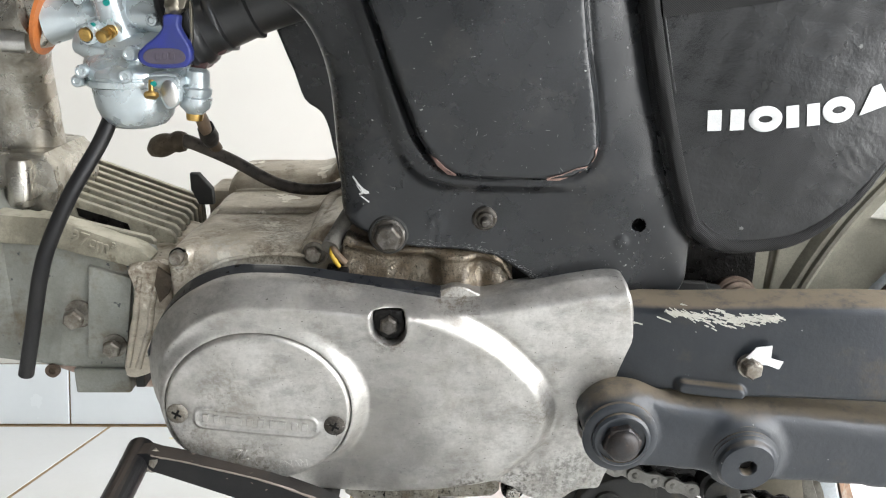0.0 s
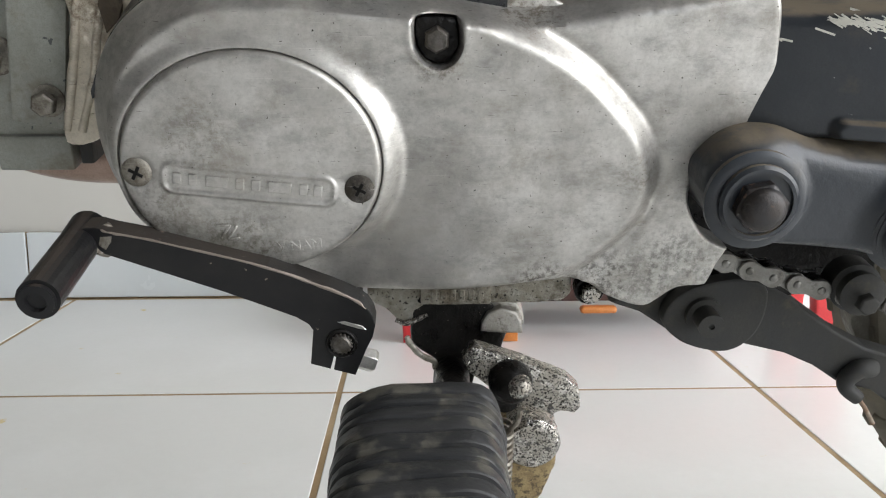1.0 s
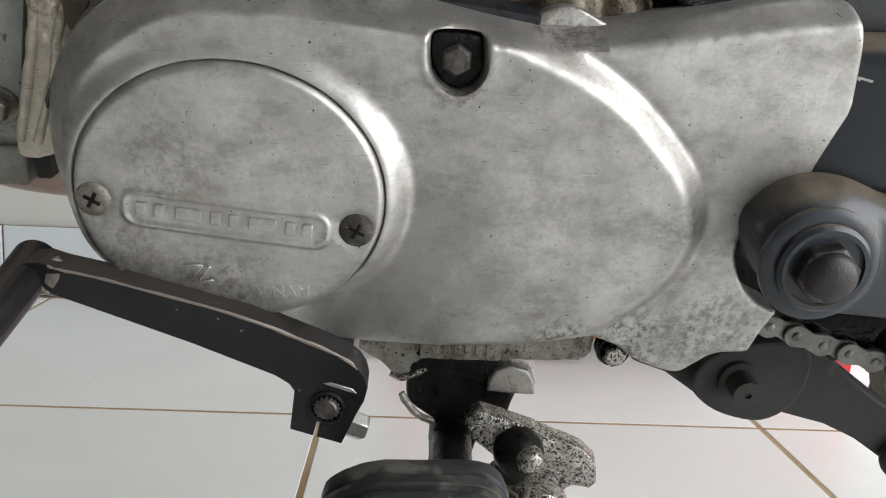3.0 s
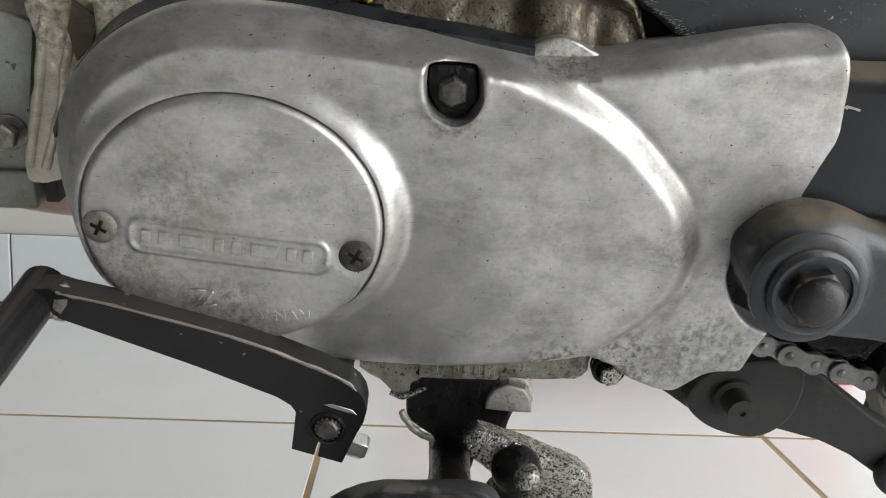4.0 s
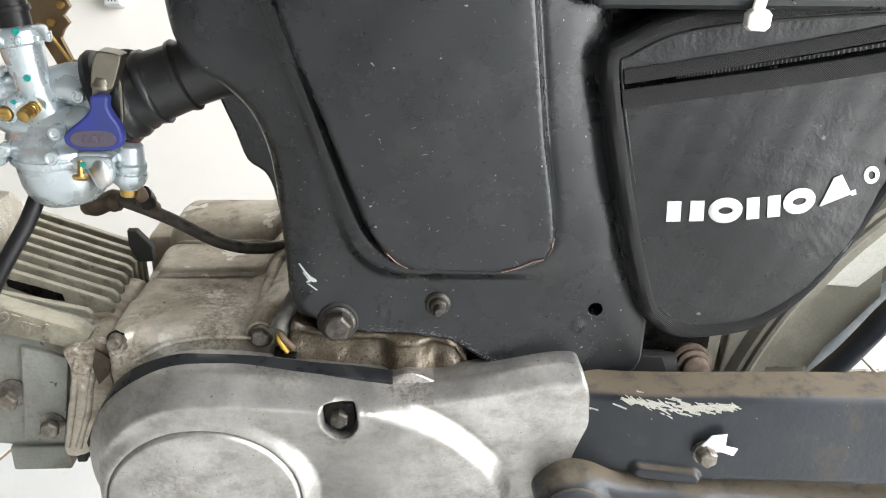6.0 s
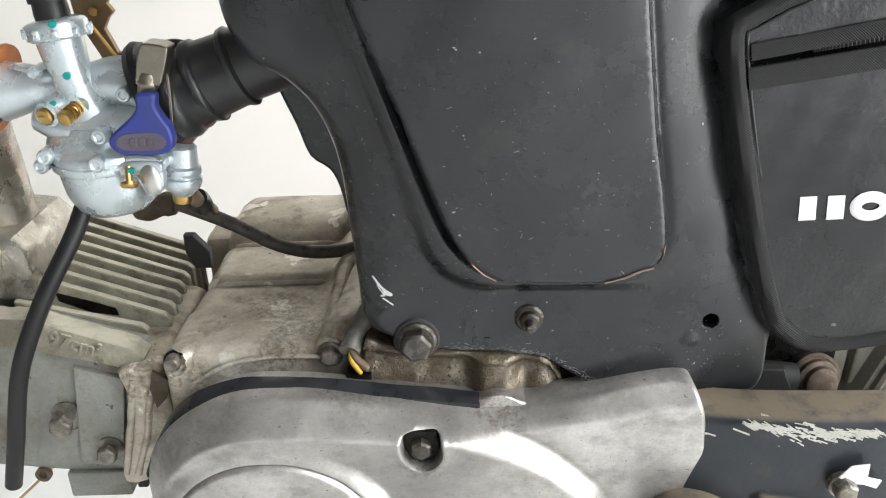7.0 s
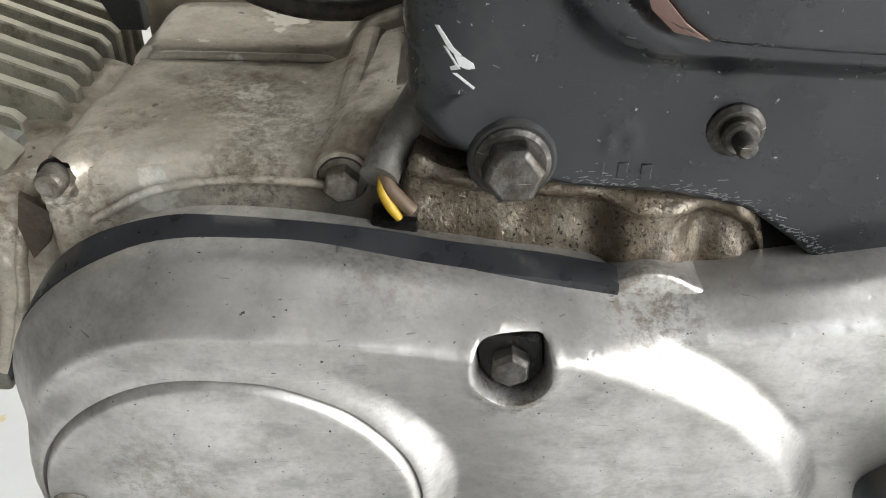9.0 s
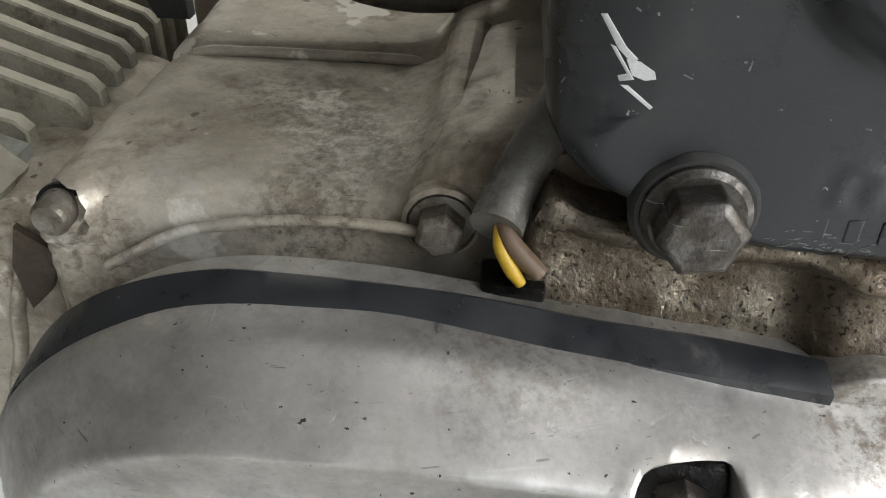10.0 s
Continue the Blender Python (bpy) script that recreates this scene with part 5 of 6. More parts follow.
def frame_depth(x, z, d, r):
    r = np.where(x > 60, np.interp(z, (-36, -26, -10, 5, 42, 85, 260), (3, 5, 16, 30, 54, 56, 50)), r)
    y = (0.7 - 0.36 * step(40, 90, x)) * rounded(d, r)
    p, _ = sd_poly(x, z, PANEL)
    q, _ = sd_poly(x, z, PLATEAU)
    w = step(50, 100, x)
    y -= 6.0 * ((1 - step(-7.0, 2.5, q)) * (1 - w) + w * step(-25, 60, z))
    y -= 13.5 * (1 - step(-3.2, 1.6, p))
    y += 1.2 * np.exp(-((p - 2.2) / 1.6) ** 2)
    y += 2.2 * np.exp(-((p - 1.6) / 1.3) ** 2) * step(4, -12, x) * step(150, 100, z)
    y -= 6.0 * np.exp(-((x - 18) / 58) ** 2) * step(30, 120, z)
    for hx, hz, hr, hd in ((112, 6, 3.5, 12),):
        h = np.hypot(x - hx, z - hz)
        y = np.where(h < hr + 1, y + hd * (1 - step(hr - 0.9, hr + 0.6, h)), y)
    h = np.hypot(x - 103, z + 4)
    y -= 1.0 * (1 - step(2.6, 4.4, h))
    h = np.hypot(x + 2, z - 6)
    y -= 0.7 * np.exp(-((h - 3.6) / 0.9) ** 2)
    y += 0.35 * np.sin(x * 0.06 + z * 0.045) + 0.2 * np.sin(x * 0.13 - z * 0.1 + 1)
    return y


body = part("frame_body", relief(FRAME_RIM, frame_depth, 1.7, 125.0, 8, finer=[(106, 118, 0, 12, 0.4)], lines=[(FRAME_LINE[:, :2], (-16, -12.5, -9.5, -7, -5, -3.4, -2, -1, -0.4)), (PLATEAU, (-5.5, -3.5, -1.5, 0.5, 2.0)), (PANEL, (-3.4, -2.3, -1.2, -0.1, 1.0, 2.0, 3.2, 4.6))]), M_FRAME, motorcycle,
            "pressed-steel frame in scratched satin black paint", sharp=60)
part("washer", roughen(turned([(11.4, 0), (11.4, 1.8), (10.4, 3.0), (0, 3.0)], (-28.5, 1.5, 0), seg=40), 0.3, 0.4), M_DARK, body, "painted dark washer")
part("engine_bolt", add(turned([(9.6, 2), (9.6, 3.6), (8.4, 4.6), (0, 4.6)], (-28.5, 1, 0), seg=36), hexagon(-28.5, -3.2, 0, 13.8, 7.5, turn=0.15)), M_DARKBOLT, body, "large grimy engine mounting bolt")
part("washer", turned([(7.0, 0), (7.0, 1.4), (5.8, 2.6), (0, 2.6)], (25.5, 1, 9.5), seg=32), M_DARKBOLT, body, "brown rusty washer")
part("stud", add(turned([(4.6, 0), (4.6, 3.2), (3.8, 4.2), (0, 4.2)], (25.5, -1, 9.5), seg=24), turned([(2.6, 0), (2.6, 7), (1.8, 8.2), (0, 8.4)], (25.5, -3, 9.5), seg=18)), M_DARKBOLT, body, "rusty stud with nut")
for k in range(4):
    part("stamped_bar", block(-14 + k * 6, -11.2 + k * 6, -0.14, 0.8, -4.3 - k * 0.3, 0.4 - k * 0.3, 0.35, 2), M_FRAME, body, "stamped character painted over")
rnd_scuff = random.Random(21)
# bare chips and the white touch-up mark, thin flakes on the paint
def lay_on_frame(bm):
    """Moves a thin piece back onto the pressed face below it."""
    px, pz = np.array([v.co.x for v in bm.verts]), np.array([v.co.z for v in bm.verts])
    d, near = sd_poly(px, pz, FRAME_LINE[:, :2])
    face = frame_depth(px, pz, np.maximum(-d, 0), np.maximum(FRAME_LINE[near, 2], 0.01))
    for v, y in zip(bm.verts, face):
        v.co.y += float(y)
    return bm


def flake(outline, lift, material, name, label=""):
    """A thin flake that follows the face below it."""
    part(name, lay_on_frame(prism(outline, -0.2 - lift, 1.2, 0.1, 0, 1)), material, body, label)


flake([(-48.5, 33), (-47.5, 33.2), (-44, 28.5), (-42, 26.8), (-42.8, 26), (-45.2, 28)], 0.0, M_WHITE, "paint_mark", "white scratched paint mark")
flake([(-43.8, 26.6), (-41.6, 26.4), (-39.2, 25), (-38.8, 23.8), (-40.5, 23.4), (-42.6, 24)], 0.0, M_WHITE, "paint_mark")
flake([(-44.2, 22.2), (-43, 22.3), (-38.6, 19), (-39, 18.5)], 0.0, M_WHITE, "paint_mark")
flake([(-46.5, 28.5), (-45.6, 28.3), (-42.2, 23.4), (-44.4, 22.8), (-44.8, 23.6), (-43.4, 24.2)], 0.0, M_WHITE, "paint_mark")
flake([(-4, 47.5), (-1.4, 47.5), (3.4, 42.6), (9, 38.8), (9.4, 35.2), (4.6, 36), (-0.8, 40.6)], 1.5, M_CHIPPINK, "bare_chip", "bare pinkish chips along the panel's lower corners")
flake([(57, 37), (66, 39.6), (73, 42.5), (78.5, 43.5), (77, 37.5), (66, 32.8), (59, 32.8)], 1.5, M_CHIPPINK, "bare_chip")
flake([(82, 52), (84, 53), (84.5, 48.5), (82, 45), (80.5, 45.5), (82.5, 49)], 1.5, M_CHIPPINK, "bare_chip")
scuff = bmesh.new()
for k in range(460):
    zone = k % 5
    if zone < 3:
        fx = rnd_scuff.gauss((-6, 20, 40, 52)[k % 4], 5.5)
        fz = float(np.interp(fx, (-14, 14, 33, 46, 60, 100), (-7.5, -9.5, -14, -22, -30, -35))) + 0.8 + abs(rnd_scuff.gauss(0, 2.0))
        ang, ln, th = rnd_scuff.uniform(-0.5, 0.3), rnd_scuff.uniform(0.1, 0.75) * (1 if k % 7 else 2.2), rnd_scuff.uniform(0.04, 0.12)
    elif zone < 4 and k % 2:
        fx, fz, ang = rnd_scuff.gauss(104, 12), rnd_scuff.gauss(-10, 8), rnd_scuff.uniform(-1.5, 1.5)
        ln, th = rnd_scuff.uniform(0.1, 0.6), rnd_scuff.uniform(0.06, 0.2)
    else:
        fx, fz, ang = rnd_scuff.uniform(-74, 80), rnd_scuff.uniform(20, 130), rnd_scuff.uniform(-1.5, 1.5)
        ln, th = rnd_scuff.uniform(0.1, 0.5) * (1 if k % 3 else 2.5), rnd_scuff.uniform(0.05, 0.16)
    if sd_poly(np.array([fx]), np.array([fz]), FRAME_LINE[:, :2])[0][0] > -1.5:
        continue
    b = block(-ln, ln, -0.11, 0.4, -th, th, 0, 1)
    b.transform(Matrix.Translation((fx, 0, fz)) @ Matrix.Rotation(ang, 4, "Y"))
    add(scuff, b)
tagged(part("scuff_marks", lay_on_frame(scuff), M_SCUFF, body), "fine grey scuffs in the black paint", kind="stuff")
part("far_half", prism([(-112, 132), (-101, 98), (-94, 80), (-88, 62), (-78, 54), (-73, 43), (-69, 24), (-60, 6), (0, 6), (0, 150), (-104, 150)], 98, 124, 2.0, 3), M_FRAME, body)
# dark plate added in the shaded hole between frame and arm, spring seat, hose end
part("inner_plate", prism([(30, -16), (48, -22), (70, -32), (160, -36), (170, -60), (60, -75), (30, -60)], 20, 24, 0.8), M_DARK, motorcycle, "dark plate added to back the shaded hole under the frame")
part("spacer_roller", turned([(15, -30), (15, 0), (13.4, 1.4), (12.2, 1.4), (12, 4), (10.4, 5), (9.4, 5), (9, 8), (7.6, 9), (0, 9)], (184, 36, -53), (0.15, -1, 0.2), 36), M_RUSTY, motorcycle, "rusty roller behind the arm")
part("rear_tube", tube([(140, 34, -46), (172, 36, -51)], 8, 18), M_DARK, motorcycle, "dark cross tube")

# ---- chain case channel and swinging arm ----
ARM_TOP = [(99, -42, 3), (100, -37, 4), (108, -35, 5), (126, -33.8, 5), (170, -30.2, 5), (212, -28.2, 5), (250, -28, 5), (380, -32, 5), (380, -90, 3), (250, -84, 3), (172, -84, 3), (130, -84, 3), (100, -86, 3)]


def channel_face(x):
    return -19.0 - 26.0 * (1 - np.exp(-(np.maximum(x, 96) - 105) / 70.0))


def channel_depth(x, z, d, r):
    y = channel_face(x) + 0.8 * rounded(d, r)
    t = np.clip((x - 137) / 28, 0, 1)
    h = np.hypot(x - (137 + 28 * t), z - (-79.5 - 1.0 * t))
    y -= 5.0 * (1 - step(2.4, 5.6, h))
    y += 0.3 * np.sin(x * 0.09 + z * 0.05)
    return y


channel_shape = relief(ARM_TOP, channel_depth, 2.4, 90.0, 8, finer=[(128, 176, -88, -71, 0.9)])
for v in channel_shape.verts:
    if v.co.y > 80:
        v.co.y = float(channel_face(v.co.x)) + 23.0
        v.co.z += 2.0
channel = part("chain_case", channel_shape, M_ARM, motorcycle, "black painted pressed channel with brown dust and scraped paint", sharp=60)
ARM_LOW = [(80, -99, 4), (84, -89, 7), (94, -81, 9), (110, -79, 10), (128, -84.5, 11), (150, -88, 12), (176, -90, 12), (246, -98, 12), (380, -114, 12), (380, -166, 6), (257, -143, 6), (190, -137, 6), (140, -130, 5), (100, -125.5, 5), (86, -115, 4)]


def arm_depth(x, z, d, r):
    y = -37 + rounded(d, r) + 0.0 * x
    h = np.hypot(x - 172, z + 118)
    y -= 4.0 * (1 - step(17, 27, h))
    h = np.hypot(x - 101, z + 105)
    y -= 2.0 * (1 - step(20, 23, h))
    return y


swing_arm = part("swing_arm", relief(ARM_LOW, arm_depth, 2.4, 0.0, 8), M_ARM, motorcycle, "black swinging arm with dust on top", sharp=60)
part("pivot_washer", turned([(21, 0), (21, 2.5), (18.5, 4), (16.2, 4.0), (16.2, 6.0), (14.8, 7.2), (13.4, 7.2), (13.4, 5.5), (0, 5.5)], (101, -38, -105.5), seg=40), M_ARM, swing_arm)
part("pivot_nut", add(hexagon(101, -42, -106, 19.0, 7.5, turn=0.2), turned([(9.2, 7.0), (9.0, 8.6), (7.4, 10.6), (4.4, 11.8), (0, 12.2)], (101, -42, -106), seg=32)), M_NUT, swing_arm, "rust-bitten black hexagon pivot nut")
part("peg_boss", roughen(turned([(21, 0), (21, 2), (19, 3), (19.4, 4.4), (18, 5.2), (18.4, 6.4), (17, 7.2), (16.4, 7.9), (16, 10), (14.6, 11.4), (5.2, 11.6), (4.4, 10.6), (4.2, 4), (0, 4)], (171.5, -36, -119.5), (0, -1, -0.12), 64), 0.25, 0.25), M_ARM, swing_arm, "round threaded peg boss")
# black disc paints the shade at the bottom of the threaded hole
part("thread_hole_shade", turned([(4.1, 0), (4.1, 0.6), (0, 0.6)], (171.5, -41.6, -120.2), (0, -1, -0.12), 20), M_OIL_SHADE, swing_arm)
part("channel_bolt", add(hexagon(169, -39.4, -62.6, 9.6, 7, turn=0.5), turned([(6.6, 0), (6.6, 3), (0, 3)], (169, -37, -62.6), seg=24)), M_BOLT, channel, "zinc hexagon bolt")
tape = prism([(166, -57), (171, -51), (179.5, -50), (179.5, -57.5), (186.5, -59.5), (184.5, -64), (178, -61.5), (172, -61)], -40.6, -39.9, 0.1, 0, 1)
part("tape_scrap", tape, M_WHITE, channel, "torn scrap of white tape")
scrape = bmesh.new()
rnd = random.Random(4)
for k in range(190):
    cx = 126 + k * 0.305
    cz = -36.6 - 2.2 * math.sin(k * 0.0165) + k * 0.006 + rnd.gauss(0, 0.6 + 1.5 * math.sin(math.pi * k / 190))
    ln, th = rnd.uniform(1.0, 3.8), rnd.uniform(0.1, 0.45)
    b = block(-ln, ln, -0.12, 0.12, -th, th, 0, 1)
    b.transform(Matrix.Translation((cx, float(channel_face(cx)) + 0.8 * float(rounded(np.array(max(np.interp(cx, (108, 126, 170, 212), (-35, -33.8, -30.2, -27.2)) - cz, 0.0)), 5.0)) - 0.2, cz)) @ Matrix.Rotation(rnd.uniform(-0.05, 0.6), 4, "Y") @ Matrix.Rotation(-0.263, 4, "Z"))
    add(scrape, b)
for (cx, cz, ln, an) in ((107, -44, 3, 0.5), (111, -45, 2.4, 0.2), (106, -52, 1.6, -0.4), (124, -41, 4, 0.3)):
    b = block(-ln, ln, -0.12, 0.12, -0.4, 0.4, 0, 1)
    b.transform(Matrix.Translation((cx, float(channel_face(np.array(cx))) - 0.1, cz)) @ Matrix.Rotation(an, 4, "Y") @ Matrix.Rotation(-0.263, 4, "Z"))
    add(scrape, b)
part("paint_scrape", scrape, M_CREAM, channel, "pale scraped paint streaks")

# added black backing: hides the stool and stands in for shade behind the chain
part("chain_dark_backing", prism([(60, -84), (200, -84), (200, -182), (178, -184), (155, -187), (120, -177), (92, -164), (70, -151)], 34, 38, 0.8), M_OIL_SHADE, motorcycle, "black backing added to darken the space behind the chain")

# ---- chain, roller, centre-stand arm ----
chain = tagged(new("chain"), "oily roller chain, drooping lower run")
chain.parent = motorcycle
chain.location = -BASE * MM
chain_line = spline([(86, -147), (110, -154), (146, -165.5), (190, -176.5), (240, -188.5), (300, -201), (370, -213)], 40, False)
seg_len = np.r_[0, np.cumsum(np.hypot(*np.diff(chain_line, axis=0).T))]
count = int(seg_len[-1] / 12.7)
pins = [(float(np.interp(k * 12.7, seg_len, chain_line[:, 0])), float(np.interp(k * 12.7, seg_len, chain_line[:, 1]))) for k in range(count)]
for k in range(count - 1):
    (ax, az), (bx, bz) = pins[k], pins[k + 1]
    ang = math.atan2(bz - az, bx - ax)
    link = bmesh.new()
    for y0 in ((4.0, 14.6) if k % 2 else (6.0, 12.6)):
        outline = []
        for s in range(10):
            a = math.pi / 2 + math.pi * s / 9
            outline.append((5.2 * math.cos(a), 5.2 * math.sin(a)))
        outline.append((6.35, -3.7))
        for s in range(10):
            a = -math.pi / 2 + math.pi * s / 9
            outline.append((12.7 + 5.2 * math.cos(a), 5.2 * math.sin(a)))
        outline.append((6.35, 3.7))
        add(link, prism(outline, y0, y0 + 1.6, 0.35, 0, 1))
    for px in (0, 12.7):
        add(link, turned([(2.0, -1.2), (2.0, 0.4), (1.3, 0.9), (0, 1.0)], (px, 4.0, 0), seg=12))
    add(link, turned([(4.1, 0), (4.1, 8), (0, 8)], (0, 14, 0), seg=14))
    link.transform(Matrix.Translation((ax, 0, az)) @ Matrix.Rotation(-ang, 4, "Y"))
    link_ob = part("link", link, M_CHAIN, chain)
    link_ob.data.materials.append(M_OIL_SHADE)
    for face in link_ob.data.polygons:
        face.material_index = 1 if face.center.y > 8.5 * MM else 0
part("chain_roller", add(turned([(12.5, -12), (12.5, 0), (10, 1), (9.5, 4), (11, 5), (11, 7.5), (9, 8.5), (0, 8.5)], (176, 5, -168), seg=32), hexagon(175, -7, -169.5, 9, 5, turn=0.3)), M_DARK, motorcycle, "dark chain guide roller with bolt")
stand_arm = prism([(64, -189), (74, -184), (92, -180), (118, -174), (136, -176), (148, -181), (157, -186), (168, -195), (186, -208), (205, -218.5), (235, -228), (286, -250), (360, -284), (360, -330), (300, -296), (250, -270), (228, -256), (213, -245), (194, -240), (178, -229), (161, -221), (138, -215), (116, -214.5), (98, -207.5), (80, -195), (67, -190.5)], 33, 46, 2.5, 0, 3)
centre_stand = part("centre_stand_arm", stand_arm, M_DARK, motorcycle, "dusty black centre-stand arm")
part("stand_plate", prism([(90, -196), (94, -184), (106, -176), (126, -172), (141, -177), (143, -192), (138, -206), (126, -214), (110, -212), (98, -206)], 24, 32, 1.5, 4), M_DARK, centre_stand, "rounded dusty plate")
part("pivot_pin", add(turned([(9.5, 0), (9.5, 3), (0, 3)], (110.5, 24, -191.5), seg=24), turned([(6.5, 3), (6.5, 14), (1.5, 14.2), (1.5, 13), (0, 13)], (110.5, 24, -191.5), seg=24)), M_DARK, centre_stand, "dark pin with drilled end")
part("stop_hook", tube([(210, 34, -231), (206, 31, -229.5), (201, 29.5, -229.5), (195.5, 29, -235), (197, 29, -241), (204, 29, -247)], [5.5, 5.5, 5.2, 4.8, 4.4, 4.0], 18, 5), M_DARK, centre_stand, "bent dark stop hook")
part("hook_end", tube([(203, 29, -246), (209, 29, -253), (216, 29, -264)], 1.3, 12, 3), M_RUST, centre_stand, "rusty orange rod end")
bracket = part("exhaust_bracket", roughen(dense(prism([(203, -186), (262, -186), (270, -206), (277, -226), (290, -256), (312, -296), (270, -300), (240, -262), (216, -232), (209, -219)], 60, 74, 2), 7), 0.6, 0.1), M_BRKT, motorcycle, "dusty grey cast bracket")
part("rib", roughen(dense(prism([(226, -190), (233, -190), (240, -228), (252, -254), (246, -258), (233, -232)], 56, 62, 1.6), 5), 0.4, 0.2), M_BRKT, bracket)
part("boss_pad", roughen(dense(prism([(240, -190), (258, -190), (267, -214), (274, -246), (262, -256), (249, -238), (243, -218)], 57, 62, 2.4), 5), 0.4, 0.2), M_BRKT, bracket)
part("bolt", add(turned([(5.6, 0), (5.6, 2), (0, 2)], (264, 58, -243), seg=20), hexagon(264, 57, -243, 7, 4)), M_RUSTY, bracket)

# ---- gear lever ----
lever_bar = prism([(-178, -119), (-175, -116.5), (-170, -114.2), (-162.2, -113.6), (-157, -115.3), (-136.5, -119.8), (-96, -131.2), (-72, -141), (-66, -143.8), (-60, -147), (-56.5, -150), (-54.2, -154), (-53.2, -158.5), (-54.4, -164), (-57, -169.5),
                   (-62.3, -182.6), (-71.4, -179.8), (-69.7, -171.5), (-70.6, -171.4), (-72.7, -179.4), (-81, -176.8), (-79.2, -160.5), (-81, -157.6), (-86, -154.2), (-114, -142.4), (-160, -125), (-172, -126), (-177, -123.5)], -45, -33, 0.5, 0, 2)
gear_lever = part("gear_lever", lever_bar, M_BLACK, motorcycle, "black painted gear lever with chipped edges")
part("shaft_collar", turned([(6.8, 0), (6.8, 1.0), (6.0, 1.5), (5.4, 1.2), (5.2, 0.2), (0, 0.2)], (-67.6, -44.8, -166.6), seg=32), M_OIL_SHADE, gear_lever)
spl = prism([(-67.6 + (4.9 if k % 4 < 2 else 4.25) * math.cos(2 * math.pi * k / 64), -166.6 + (4.9 if k % 4 < 2 else 4.25) * math.sin(2 * math.pi * k / 64)) for k in range(64)], -46.4, -44, 0.15, 0, 1)
add(spl, roughen(turned([(4.0, 0), (4.0, 2.2), (3.2, 2.8), (0, 2.3)], (-67.6, -44.5, -166.6), seg=26), 0.3, 0.6))
part("shaft_end", spl, M_DARKBOLT, gear_lever, "grimy splined shaft end")
part("worn_edge", roughen(tube([(-160, -44.8, -114.6), (-156, -44.8, -115.9), (-136.5, -44.8, -120.2), (-96, -44.8, -131.6), (-72, -44.8, -141.4), (-66, -44.8, -144.2), (-60, -44.8, -147.6), (-57, -44.8, -150.6)], [0.25, 0.5, 0.45, 0.6, 0.75, 0.6, 0.7, 0.3], 8, 6), 0.35, 0.6), M_WEAR, gear_lever, "paint worn to bare steel along the edge")
# pale metal patches on the lever; the bright one paints a shiny highlight
part("metal_patch", prism([(-160.5, -117.5), (-156, -117.2), (-156.5, -119.5), (-159, -123), (-161.5, -121)], -45.25, -44.6, 0.1, 0, 1), M_BOLT, gear_lever)
part("metal_patch", prism([(-69, -156.6), (-66, -156.2), (-58.5, -158.6), (-57.0, -160.4), (-60, -159.8), (-66, -157.8)], -45.25, -44.6, 0.1, 0, 1), M_BRIGHT, gear_lever)
part("pinch_bolt", hexagon(-60.5, -40, -176.6, 9, 7.5, (1, 0, -0.35)), M_BRIGHT, gear_lever, "bright zinc pinch bolt")
part("shaft", tube([(-68, -36, -168), (-68, 60, -158)], 7, 16), M_DARK, gear_lever)
part("weld", roughen(turned([(7, 0), (6, 4), (0, 5)], (-161, -39, -121), (0.4, -1, 0.4), 20), 0.9, 0.4), M_BOLT, gear_lever)
part("pedal", add(tube([(-171, -28, -121), (-170, -46, -121.5), (-167, -92, -121)], [8.2, 7.8, 7.6], 24), turned([(6.2, 0), (6.2, 2.2), (3.6, 2.6), (3.2, 1), (0, 1)], (-167, -92, -121), (0.06, -1, 0.01), 24)), M_BLACK, gear_lever, "black round pedal peg")

# ---- footrest, side stand ----
mount = roughen(dense(prism([(-36, -168), (-4, -168), (8.5, -190), (5, -202), (-6, -213), (-12, -240), (-27, -240), (-25.5, -214), (-27, -206), (-35, -201), (-38.5, -196), (-39.5, -184)], 6, 40, 2.5, 0, 3), 5), 1.1, 0.14)
footrest = part("footrest_mount", mount, M_OIL_SHADE, motorcycle, "oily black footrest mount")
part("weld_lip", roughen(tube([(-41, 6, -193), (-37.5, 5, -199), (-33, 4, -203), (-28, 4, -205.5), (-26.6, 4.5, -210)], 1.6, 12, 5), 0.5, 0.4), M_SUMP, footrest)
part("stand_plate", roughen(dense(prism([(-11, -188.4), (-9, -187.5), (13, -195.4), (35.5, -205), (41.5, -211.6), (43, -222), (40.1, -225), (33.1, -224), (29, -226.4), (24, -223), (16.7, -221), (6, -216), (-11, -202), (-14.5, -194.5)], -14, -6, 1.2, 0, 2), 4), 0.5, 0.25), M_GREASY, footrest, "corroded shiny stand plate")
part("knob", add(turned([(10.5, 0), (10.5, 6), (9, 10), (6, 13), (3, 14.3), (0, 14.6)], (8, -12, -205), seg=28), turned([(7, 0), (6, 3), (0, 4)], (6, -14, -216), seg=18)), M_OIL_SHADE, footrest, "oily round pivot knob")
part("knob_tip", roughen(turned([(5.8, 0), (5.8, 3), (4.8, 5.2), (2.6, 6.6), (0, 7)], (11.2, -22, -203), seg=24), 0.4, 0.3), M_GREASY, footrest, "bare worn tip")
part("pivot_barrel", roughen(dense(turned([(0, 0), (14, 0), (14, 16), (12, 18), (0, 18)], (20, 0, -241), seg=36), 4), 0.7, 0.2), M_GREASY, footrest)
